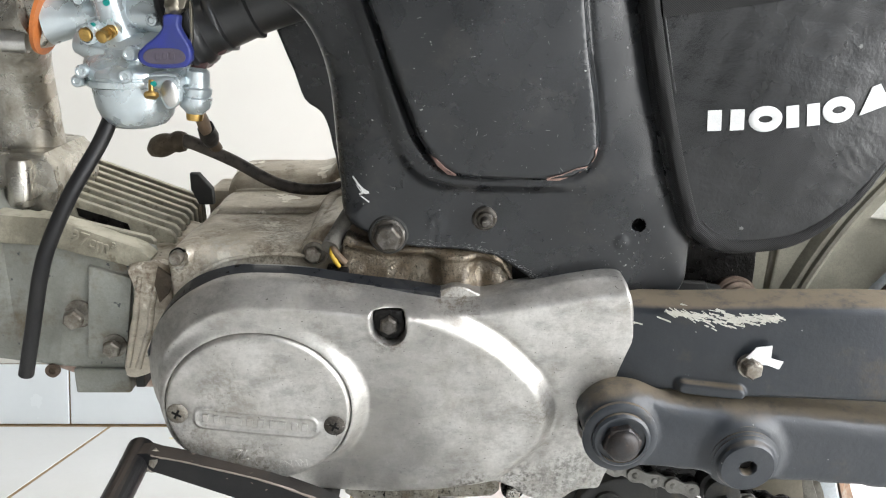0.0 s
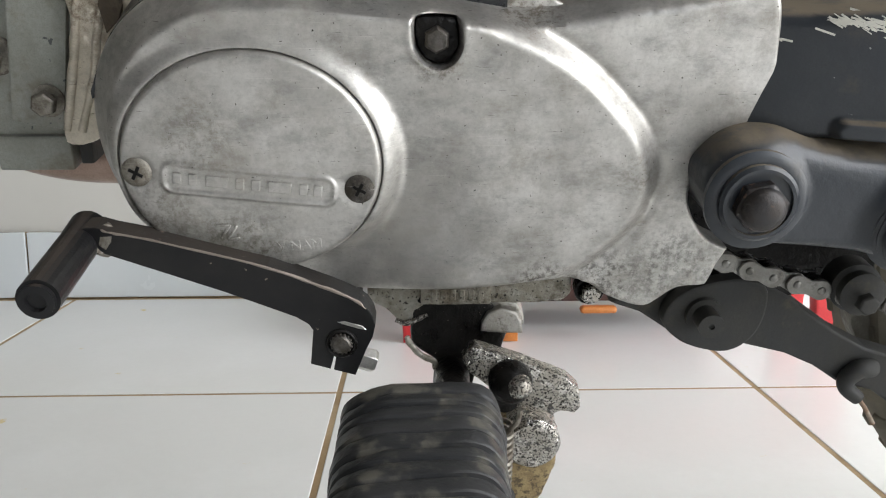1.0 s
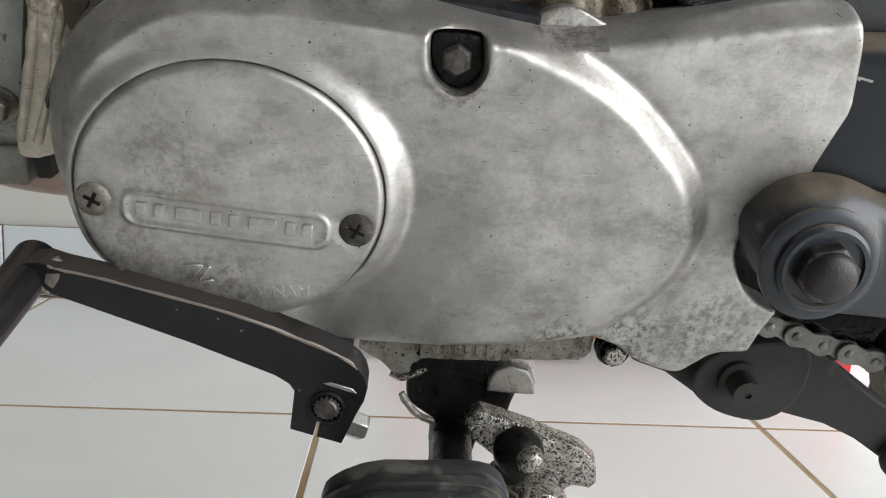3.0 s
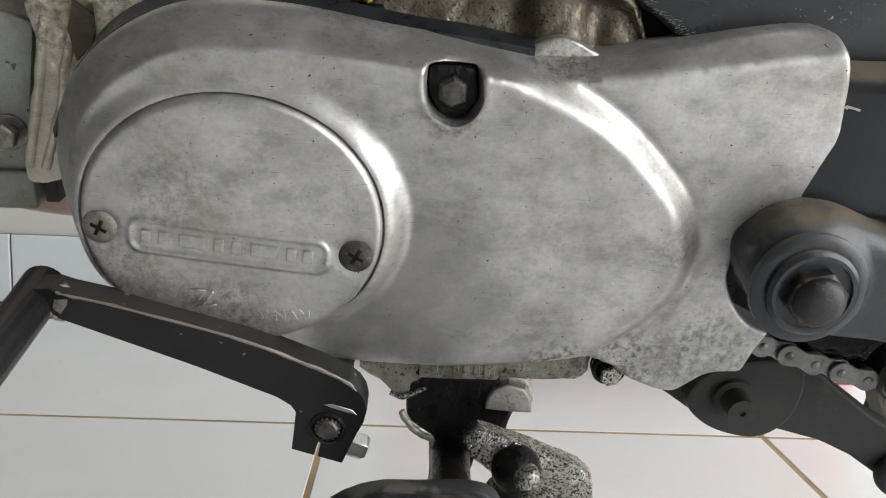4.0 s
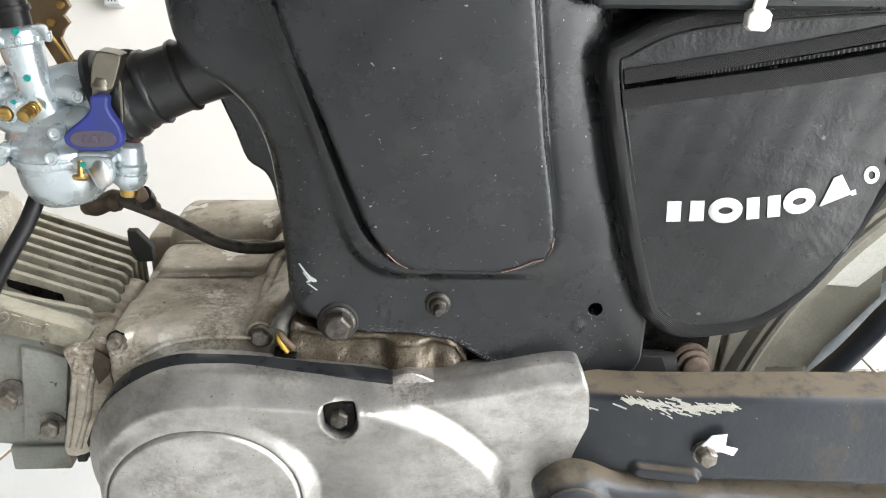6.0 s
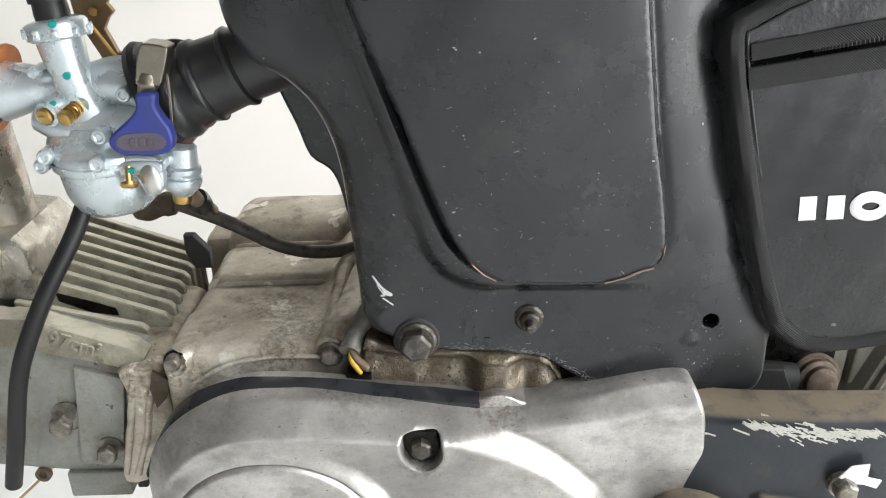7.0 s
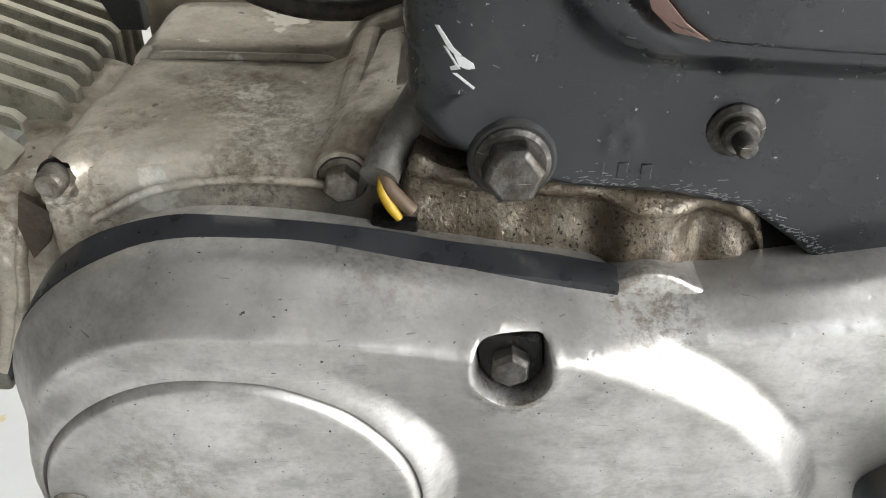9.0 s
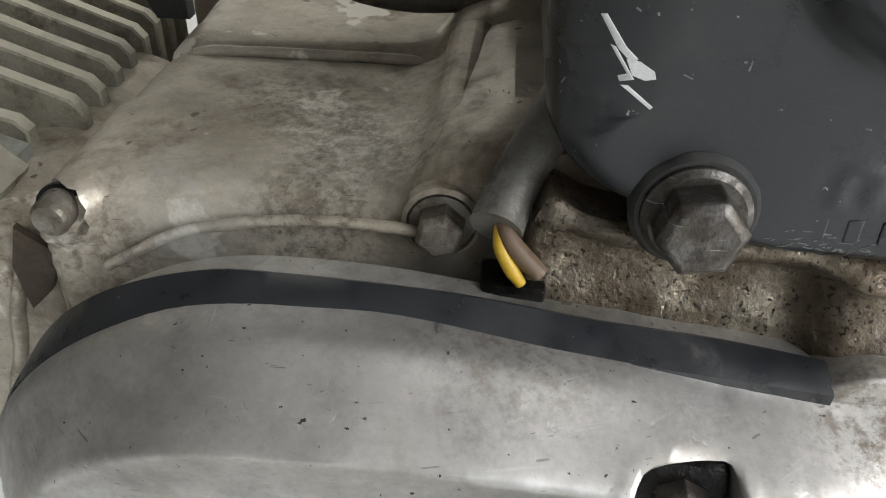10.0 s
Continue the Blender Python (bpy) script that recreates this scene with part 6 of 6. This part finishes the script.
part("stand_lug", roughen(dense(prism([(2, -236), (30, -236), (34, -250), (30, -272), (18, -292), (4, -296), (-2, -270)], -10, 18, 3, 4, 3), 4), 1.0, 0.2), M_GOLD, footrest, "pitted gold-coloured stand lug")
coil = [(2.5 + 6.5 * math.cos(a), -22 + 6.5 * math.sin(a), -226 - a * 0.62) for a in np.linspace(0, 2 * math.pi * 22, 22 * 14)]
part("return_spring", tube(coil, 1.3, 6), M_BOLT, footrest, "steel return spring")
part("spring_hook", tube([(12, -26, -214), (11, -25, -222), (6, -22, -230)], 1.3, 8, 4), M_BOLT, footrest)
part("side_stand_leg", tube([(6, 4, -270), (-10, -70, -330), (-40, -200, -376)], [11, 10, 9], 18, 4), M_DARK, motorcycle, "dark steel side-stand leg")
peg = bmesh.new()
rings = []
prof = []
peg_rnd = random.Random(9)
y0 = -58.0
while y0 > -172:
    w = peg_rnd.uniform(5.0, 8.5)
    s0 = peg_rnd.uniform(0.985, 1.01)
    prof += [(y0, 0.95), (y0 - 0.6, s0 - 0.015), (y0 - 1.4, s0), (y0 - w, s0), (y0 - w - 0.8, s0 - 0.015), (y0 - w - 1.4, 0.93), (y0 - w - 2.0, 0.90)]
    y0 -= w + 2.6
prof = [(-56, 0.0), (-56, 0.9)] + prof + [(-180, 0.9), (-182, 0.0)]
for y0, s in prof:
    ring = []
    for k in range(48):
        a = 2 * math.pi * k / 48
        c, sn = math.cos(a), math.sin(a)
        e = 0.5
        bow = 2.0 * math.sin(3.0 * c) * (sn > 0)
        ring.append(peg.verts.new((-33.5 + (y0 + 56) * 0.04 + s * 34.5 * abs(c) ** e * (1 if c > 0 else -1), y0 + bow, -202.5 + (y0 + 56) * -0.02 + s * 25 * abs(sn) ** 0.8 * (1 if sn > 0 else -1))))
    rings.append(ring)
for a, b in zip(rings, rings[1:]):
    for k in range(48):
        peg.faces.new((a[k], a[(k + 1) % 48], b[(k + 1) % 48], b[k]))
bmesh.ops.remove_doubles(peg, verts=peg.verts, dist=0.01)
bmesh.ops.recalc_face_normals(peg, faces=peg.faces)
roughen(roughen(peg, 1.3, 0.05), 0.5, 0.22)
part("footrest_rubber", peg, M_PEG, footrest, "ribbed black footrest rubber, worn grey in patches", sharp=30)
part("footrest_bar", tube([(-18, 30, -212), (-20, -60, -214)], 8.5, 20), M_OIL_SHADE, footrest)
part("footrest_flange", turned([(9.5, -6), (9.2, 0), (7.6, 4), (4.4, 6.4), (0, 7)], (-35, -49, -197), (0, -0.4, 1), 28), M_DARK, footrest)

# ---- rear wheel, mudguard and sheet behind the bag ----
WHEEL = (473.0, 85.0, -155.0)


def ring_of(profile, seg=160):
    """A wheel ring: (radius, offset from the middle plane) steps, closed round the axle."""
    bm = bmesh.new()
    rr = []
    for k in range(seg):
        a = 2 * math.pi * k / seg
        rr.append([bm.verts.new((WHEEL[0] + r * math.cos(a), WHEEL[1] + o, WHEEL[2] + r * math.sin(a))) for r, o in profile])
    n = len(profile)
    for k in range(seg):
        a, b = rr[k], rr[(k + 1) % seg]
        for j in range(n):
            bm.faces.new((a[j], a[(j + 1) % n], b[(j + 1) % n], b[j]))
    bmesh.ops.recalc_face_normals(bm, faces=bm.faces)
    return bm


wheel = tagged(new("rear_wheel"), "rear wheel with dusty tyre and grey rim")
wheel.parent = motorcycle
wheel.location = -BASE * MM
part("tyre", ring_of([(214, -20), (226, -29), (244, -33), (258, -29), (264, -20), (266.5, -8), (267, 0), (266.5, 8), (264, 20), (258, 29), (244, 33), (226, 29), (214, 20)]), M_TYRE, wheel, "dusty ribbed tyre")
for k in range(70):
    a = 2 * math.pi * k / 70
    for side in (-1, 1):
        lugb = block(-5.5, 5.5, -8, 8, -2.5, 2.5, 1.2, 1)
        lugb.transform(Matrix.Translation((WHEEL[0] + 262 * math.cos(a), WHEEL[1] + side * 20, WHEEL[2] + 262 * math.sin(a))) @ Matrix.Rotation(-a, 4, "Y") @ Matrix.Rotation(side * 0.6, 4, "Z") @ Matrix.Rotation(math.pi / 2, 4, "Y"))
        part("tread_block", lugb, M_TYRE, wheel)
part("rim", ring_of([(196, -14), (200, -22), (214, -24), (219, -22), (215, -20), (206, -8), (206, 8), (215, 20), (219, 22), (214, 24), (200, 22), (196, 14), (194, 0)]), M_RIM, wheel, "grey metal rim")
part("rim_well", roughen(ring_of([(184, -4), (194, -13), (194, 13), (184, 10)]), 0.8, 0.1), M_RUST, wheel, "rusty brown rim well")
part("hub", turned([(0, -45), (55, -45), (58, -40), (58, 30), (30, 40), (0, 40)], WHEEL, seg=48), M_RIM, wheel)
for k in range(36):
    a = 2 * math.pi * k / 36
    b = a + (0.9 if k % 2 else -0.9)
    oy = -30 if (k // 2) % 2 else 30
    part("spoke", tube([(WHEEL[0] + 50 * math.cos(b), WHEEL[1] + oy, WHEEL[2] + 50 * math.sin(b)), (WHEEL[0] + 199 * math.cos(a), WHEEL[1] + oy * 0.1, WHEEL[2] + 199 * math.sin(a))], 1.5, 6), M_BOLT, wheel)
fender = bmesh.new()
rows = []
for k in range(36):
    a = radians(70 + k * 3.2)
    rows.append([fender.verts.new((WHEEL[0] + r * math.cos(a), WHEEL[1] + o, WHEEL[2] + r * math.sin(a))) for r, o in ((262, -46), (276, -46), (287, -34), (292, 0), (287, 34), (262, 46), (262, 43), (284, 31), (288, 0), (284, -31), (274, -43), (262, -43))])
for a, b in zip(rows, rows[1:]):
    for j in range(12):
        fender.faces.new((a[j], a[(j + 1) % 12], b[(j + 1) % 12], b[j]))
bmesh.ops.recalc_face_normals(fender, faces=fender.faces)
mudguard = part("mudguard", fender, M_FENDER, motorcycle, "dusty olive-grey rear mudguard")
part("rib", tube([(WHEEL[0] + 270 * math.cos(a), WHEEL[1] - 46, WHEEL[2] + 270 * math.sin(a)) for a in np.linspace(radians(120), radians(182), 24)], 3, 8), M_FENDER, mudguard)
part("bag_bracket", roughen(dense(prism([(140, -16), (196, -6), (196, -44), (140, -44)], 42, 45, 0.8), 6), 0.5, 0.1), M_OIL_SHADE, motorcycle, "oily black bracket behind the frame")
part("inner_guard", prism([(143, -62), (150, -26), (158, -30), (166, -12), (207, -10), (204, -62)], 46, 52, 1.5), M_FENDER, motorcycle, "dusty olive inner guard plate")
part("inner_guard", prism([(206, -62), (210, -20), (236, 40), (260, 40), (243, -22), (236, -62)], 44, 52, 1.5), M_FENDER, motorcycle)
part("guard_flap", prism([(236, -64), (240, -24), (252, 30), (300, 34), (306, -14), (290, -34), (276, -50), (268, -64)], 52, 56, 1.5), M_FENDER, mudguard)
part("guard_edge", tube([(268, 44, -72), (284, 43, -54), (296, 43, -38), (307, 43, -22), (320, 44, -8), (336, 46, 6)], 7.5, 16, 5), M_ARM, mudguard, "dark rolled guard edge")
sheet = prism([(236, 92), (300, 110), (400, 160), (400, 60), (330, 44), (300, 8), (286, -5), (263, -3), (240, 22), (228, 40)], 46, 50, 1.5, 0, 2)
part("side_sheet", sheet, M_CREAM, motorcycle, "cream plastic sheet behind the bag")
part("shock_absorber", tube([(330, 20, -60), (372, 20, 60), (410, 20, 170)], 11, 20), M_DARK, motorcycle, "dark shock absorber body")
part("seat_pan", block(95, 420, -18, 150, 167, 205, 5, 3), M_FRAME, motorcycle, "black underside of the seat")

part("side_cover", prism([(90, 205), (88, 130), (120, 118), (330, 130), (330, 205)], 30, 38, 2.0), M_FRAME, motorcycle, "black side cover behind the bag")

# ---- bag hanging on the frame ----
BAG_RIM = [(101, 146, 6), (104, 118, 6), (116, 66, 6), (131, 14, 6), (140, -1, 7), (155, -9.5, 7), (175, -10, 7), (200, -5, 6), (224, 12, 6), (245, 42, 6), (268, 86, 6), (295, 130, 6), (310, 160, 6), (300, 176, 6), (240, 177, 6), (170, 172, 6), (135, 166, 6), (113, 156, 6)]
bag = tagged(new("side_bag"), "black vinyl side bag with webbing edge hung on the frame", "bag")
bag.matrix_world = BIKE @ Matrix.Translation((0.2, 0.0, -0.01))
BAG_OFF = Vector((-0.2, 0.0, 0.01))


def bag_part(name, bm, material, label=""):
    ob = part(name, bm, material, bag, label)
    ob.location = BAG_OFF
    return ob


def bag_depth(x, z, d, r):
    y = -8.0 + 1.6 * rounded(d, r) - 8.0 * np.exp(-(((x - 195) / 60) ** 2 + ((z - 62) / 52) ** 2))
    y += 1.8 * np.exp(-((x * 0.5 + z * 0.85 - 190) / 9) ** 2) * step(60, 10, z)
    edge = step(2, 10, d)
    y += 0.18 * np.sin(z * 1.6 + 2.0 * np.sin(x * 0.3 + z * 0.05) + 1.6 * np.sin(x * 0.13) + 0.6 * np.sin(z * 0.31)) * np.exp(-((x - 150) / 22) ** 2) * step(74, 24, z) * edge
    y += 0.13 * np.sin((x + z * 0.8) * 1.05 + 2.2 * np.sin(x * 0.11 - z * 0.07) + 1.3 * np.sin(z * 0.2)) * np.exp(-((x - 225) / 17) ** 2) * step(84, 40, z) * edge
    y += 0.14 * np.sin(x * 1.5 + 1.2 * np.sin(z * 0.25)) * step(142, 150, z - 0.14 * (x - 115)) * edge
    y += 0.22 * np.sin(x * 0.21 + z * 0.17) * np.sin(z * 0.3 - x * 0.09) * edge
    y += 8.0 * np.exp(-((z - 0.148 * (x - 115) - 129.3) / 2.6) ** 2)
    return y


bag_part("body", relief(BAG_RIM, bag_depth, 1.6, 22.0, 8), M_VINYL, "grained black vinyl body")
rim_pts = spline([(a, b) for a, b, _ in BAG_RIM], 8)
hem = bmesh.new()
rows = []
for i in range(len(rim_pts)):
    t = rim_pts[(i + 1) % len(rim_pts)] - rim_pts[i - 1]
    t = t / np.hypot(*t)
    nx, nz = -t[1], t[0]
    px, pz = rim_pts[i]
    wob = 0.5 * math.sin(i * 0.7)
    rows.append([hem.verts.new((px + nx * o, y, pz + nz * o)) for o, y in ((10.6, -6.0), (10.4, -9.4), (9.2, -11.4 + wob * 0.3), (6.8, -12.4 + wob * 0.4), (4.2, -11.6), (2.6, -9.2), (2.0, -4), (2.0, 12), (8, 14))])
for i in range(len(rows)):
    a, b = rows[i], rows[(i + 1) % len(rows)]
    for j in range(8):
        hem.faces.new((a[j], a[j + 1], b[j + 1], b[j]))
bmesh.ops.recalc_face_normals(hem, faces=hem.faces)
bag_part("hem", hem, M_WEB, "black webbing binding")


def inset(distance):
    """The bag's outline moved inwards."""
    t = np.roll(rim_pts, -1, axis=0) - np.roll(rim_pts, 1, axis=0)
    t = t / np.hypot(t[:, 0], t[:, 1])[:, None]
    return rim_pts + np.column_stack([-t[:, 1], t[:, 0]]) * distance


cord = inset(11.8)
bag_part("piping", tube([(a, -8.8 - 0.25 * math.sin(k * 1.9), b) for k, (a, b) in enumerate(np.vstack([cord, cord[:1]]))], 0.75, 8), M_PIPING, "thin black stitched piping inside the binding")


def ribbon(points, half, y, thick, name, material, label="", rib=0.0, n=24, bulge=0.0):
    """A flat webbing band along points, with fine cross ribs."""
    p = spline(points, n, False)
    bm = bmesh.new()
    rr = []
    for i in range(len(p)):
        t = p[min(i + 1, len(p) - 1)] - p[max(i - 1, 0)]
        t = t / np.hypot(*t)
        lift = rib * (i % 2)
        rr.append([bm.verts.new((p[i][0] - t[1] * o, yy, p[i][1] + t[0] * o)) for o, yy in ((-half, y), (-half, y - thick - lift), (-half * 0.4, y - thick - lift - bulge), (half * 0.4, y - thick - lift - bulge), (half, y - thick - lift), (half, y))])
    for a, b in zip(rr, rr[1:]):
        for j in range(5):
            bm.faces.new((a[j], a[j + 1], b[j + 1], b[j]))
    bmesh.ops.recalc_face_normals(bm, faces=bm.faces)
    return bag_part(name, bm, material, label)


ribbon([(114, 123.6), (150, 128.6), (200, 135.6), (241, 142.2), (288, 150.5)], 4.6, -8, 2.2, "zip_band", M_WEB, "ribbed webbing band under the zip", 0.0, 24, 0.9)
ribbon([(114, 134.6), (150, 140.4), (200, 149), (237, 155.8), (284, 164.5)], 3.4, -8, 1.8, "zip_band", M_WEB, "", 0.0, 24, 0.7)
ribbon([(140, 134.6), (170, 138.9), (212, 145.6), (260, 154)], 0.9, -6.8, 1.2, "zip", M_DARK, "dark zip teeth", 0.9, 40)
# print on the bag: plain white shapes, rising and leaning
def printed(kind, w, h):
    """A plain printed shape: two uprights, a ring, a wedge or a dot."""
    if kind == "ring":
        return [tube([(0.34 * w * math.cos(a), 0, 0.36 * h * math.sin(a)) for a in np.linspace(0, 2.03 * math.pi, 34)], 0.14 * w, 8)]
    if kind == "wedge":
        return [prism([(-w * 0.5, -h * 0.5), (w * 0.5, -h * 0.5), (w * 0.34, h * 0.5), (w * 0.08, h * 0.5)], -0.25, 0.25, 0.1)]
    if kind == "pair":
        return [block(-w / 2 + 0.6, -w * 0.11, -0.25, 0.25, -h / 2, h / 2, 0.1, 1), block(w * 0.11, w / 2 - 0.6, -0.25, 0.25, -h / 2, h / 2, 0.1, 1)]
    return [block(-w / 2, w / 2, -0.25, 0.25, -h / 2, h / 2, 0.1, 1)]


for kind, lx, lz, w, h, an in (("pair", 151, 67, 20, 11, 3), ("ring", 171, 68, 18, 12, 4), ("pair", 190, 70, 18.5, 11.5, 6), ("ring", 208.5, 73, 18, 12, 10), ("wedge", 226, 78.5, 18, 12, 20),
                               ("dot", 237.5, 76.5, 2.8, 2.8, 20), ("ring", 246, 85.5, 9, 10, 34), ("ring", 257, 92.5, 9, 9.5, 38), ("dot", 266, 92.5, 2.5, 2.5, 38)):
    turn_out = math.atan(8.0 * math.exp(-(((lx - 195) / 60) ** 2 + ((lz - 62) / 52) ** 2)) * 2 * (lx - 195) / 3600)
    tip_out = math.atan(8.0 * math.exp(-(((lx - 195) / 60) ** 2 + ((lz - 62) / 52) ** 2)) * 2 * (lz - 62) / 2704)
    yy = -8.0 - 8.0 * math.exp(-(((lx - 195) / 60) ** 2 + ((lz - 62) / 52) ** 2)) - 0.55
    for b in printed(kind, w, h):
        if kind == "ring":
            b.transform(Matrix.Scale(0.14, 4, (0, 1, 0)))
        b.transform(Matrix.Translation((lx, yy, lz)) @ Matrix.Rotation(turn_out, 4, "Z") @ Matrix.Rotation(-tip_out, 4, "X") @ Matrix.Rotation(radians(-an), 4, "Y"))
        bag_part("printed_shape", b, M_WHITE, "white printed shape")
tie = bmesh.new()
add(tie, prism([(165.2, 160.6), (167.4, 158.6), (174.4, 158.4), (176.6, 160.6), (176.8, 166), (174.8, 168.2), (167.6, 168.4), (165.3, 166.2)], -24, -17, 1.2, 0, 2, True))
add(tie, prism([(168, 168), (174, 168), (176.5, 180), (178, 200), (172.5, 200), (170.5, 181)], -20.5, -18.8, 0.4, 0, 1, True))
bag_part("cable_tie", tie, M_TIE, "white plastic cable tie with a square head")

# ---- stool standing behind the motorcycle ----
stool = tagged(new("stool"), "low red plastic stool standing on the tiles behind", "stool")
stool.location = (0.25, 1.31, 0)


def stool_part(name, bm, material=M_RED, label=""):
    return part(name, bm, material, stool, label)


stool_part("seat", block(-320, 320, -90, 130, 128, 160, 14, 3))
for sx in (-1, 1):
    for sy in (-1, 1):
        leg = prism([(sx * 284 - 20, 0), (sx * 284 + 20, 0), (sx * 284 + 28, 132), (sx * 284 - 28, 132)], sy * 66 - 12, sy * 66 + 12, 4, 0, 2, True)
        stool_part("leg", leg)
# added board whose brown imitates the dark shade low behind the engine
stool_part("shade_board", block(-185, 130, -35, 120, 46, 70, 4), M_BROWNBOARD, "dark brown board added to stand in for shade under the seat")
stool_part("stretcher", block(-62, -12, -76, -60, 38, 48, 4), M_ORANGEWOOD, "orange plastic bar")
stool_part("support", prism([(-168, 0), (-148, 0), (-146, 132), (-170, 132)], -76, -58, 3, 0, 2, True), M_ORANGEWOOD, "orange plastic leg")

# ---- small socket box on the wall ----
wall_socket = tagged(new("wall_socket"), "small pale grey socket box on the cream wall", "socket")
wall_socket.location = (-0.466, WALL_Y, 0.70)
part("housing", block(-16.5, 16.5, -24, 0, 0, 98, 5, 3), M_SOCKET, wall_socket)
part("front_plate", block(-13, 13, -26.5, -23, 3, 95, 2, 2), M_SOCKET, wall_socket)
for sx in (-5.5, 0, 5.5):
    part("slot", block(sx - 1.2, sx + 1.2, -26.9, -25, 8, 14, 0.3, 1), M_DARK, wall_socket)
part("mark", block(-6, 6, -26.8, -25, 24, 31, 0.5, 1), M_DARK, wall_socket)

# ---- glazed tiles, laid last: floor and skirting ----
GAP = 0.0028
tile_mesh = None
tile_bm = block(-TILE * 500 + GAP * 1000, TILE * 500 - GAP * 1000, -TILE * 500 + GAP * 1000, TILE * 500 - GAP * 1000, -9, 0, 1.2, 2)
first = part("tile", tile_bm, M_TILE, floor)
tile_mesh = first.data
bpy.data.objects.remove(first)
for i in range(-5, 6):
    for j in range(-7, 1):
        cx, cy = -0.124 + TILE * (i + 0.5), 1.036 + TILE * (j + 0.5)
        ob = new("tile", tile_mesh)
        ob.parent = floor
        ob.location = (cx, cy, 0)
skirt_bm = block(-TILE * 500 + 1.5, TILE * 500 - 1.5, -10, 0, 2, 112, 1.5, 2)
first = part("skirting_tile", skirt_bm, M_SKIRT, baseboard)
skirt_mesh = first.data
bpy.data.objects.remove(first)
for i in range(-3, 6):
    ob = new("skirting_tile", skirt_mesh)
    ob.parent = baseboard
    ob.location = (-0.677 + TILE * (i + 0.5), WALL_Y, 0)
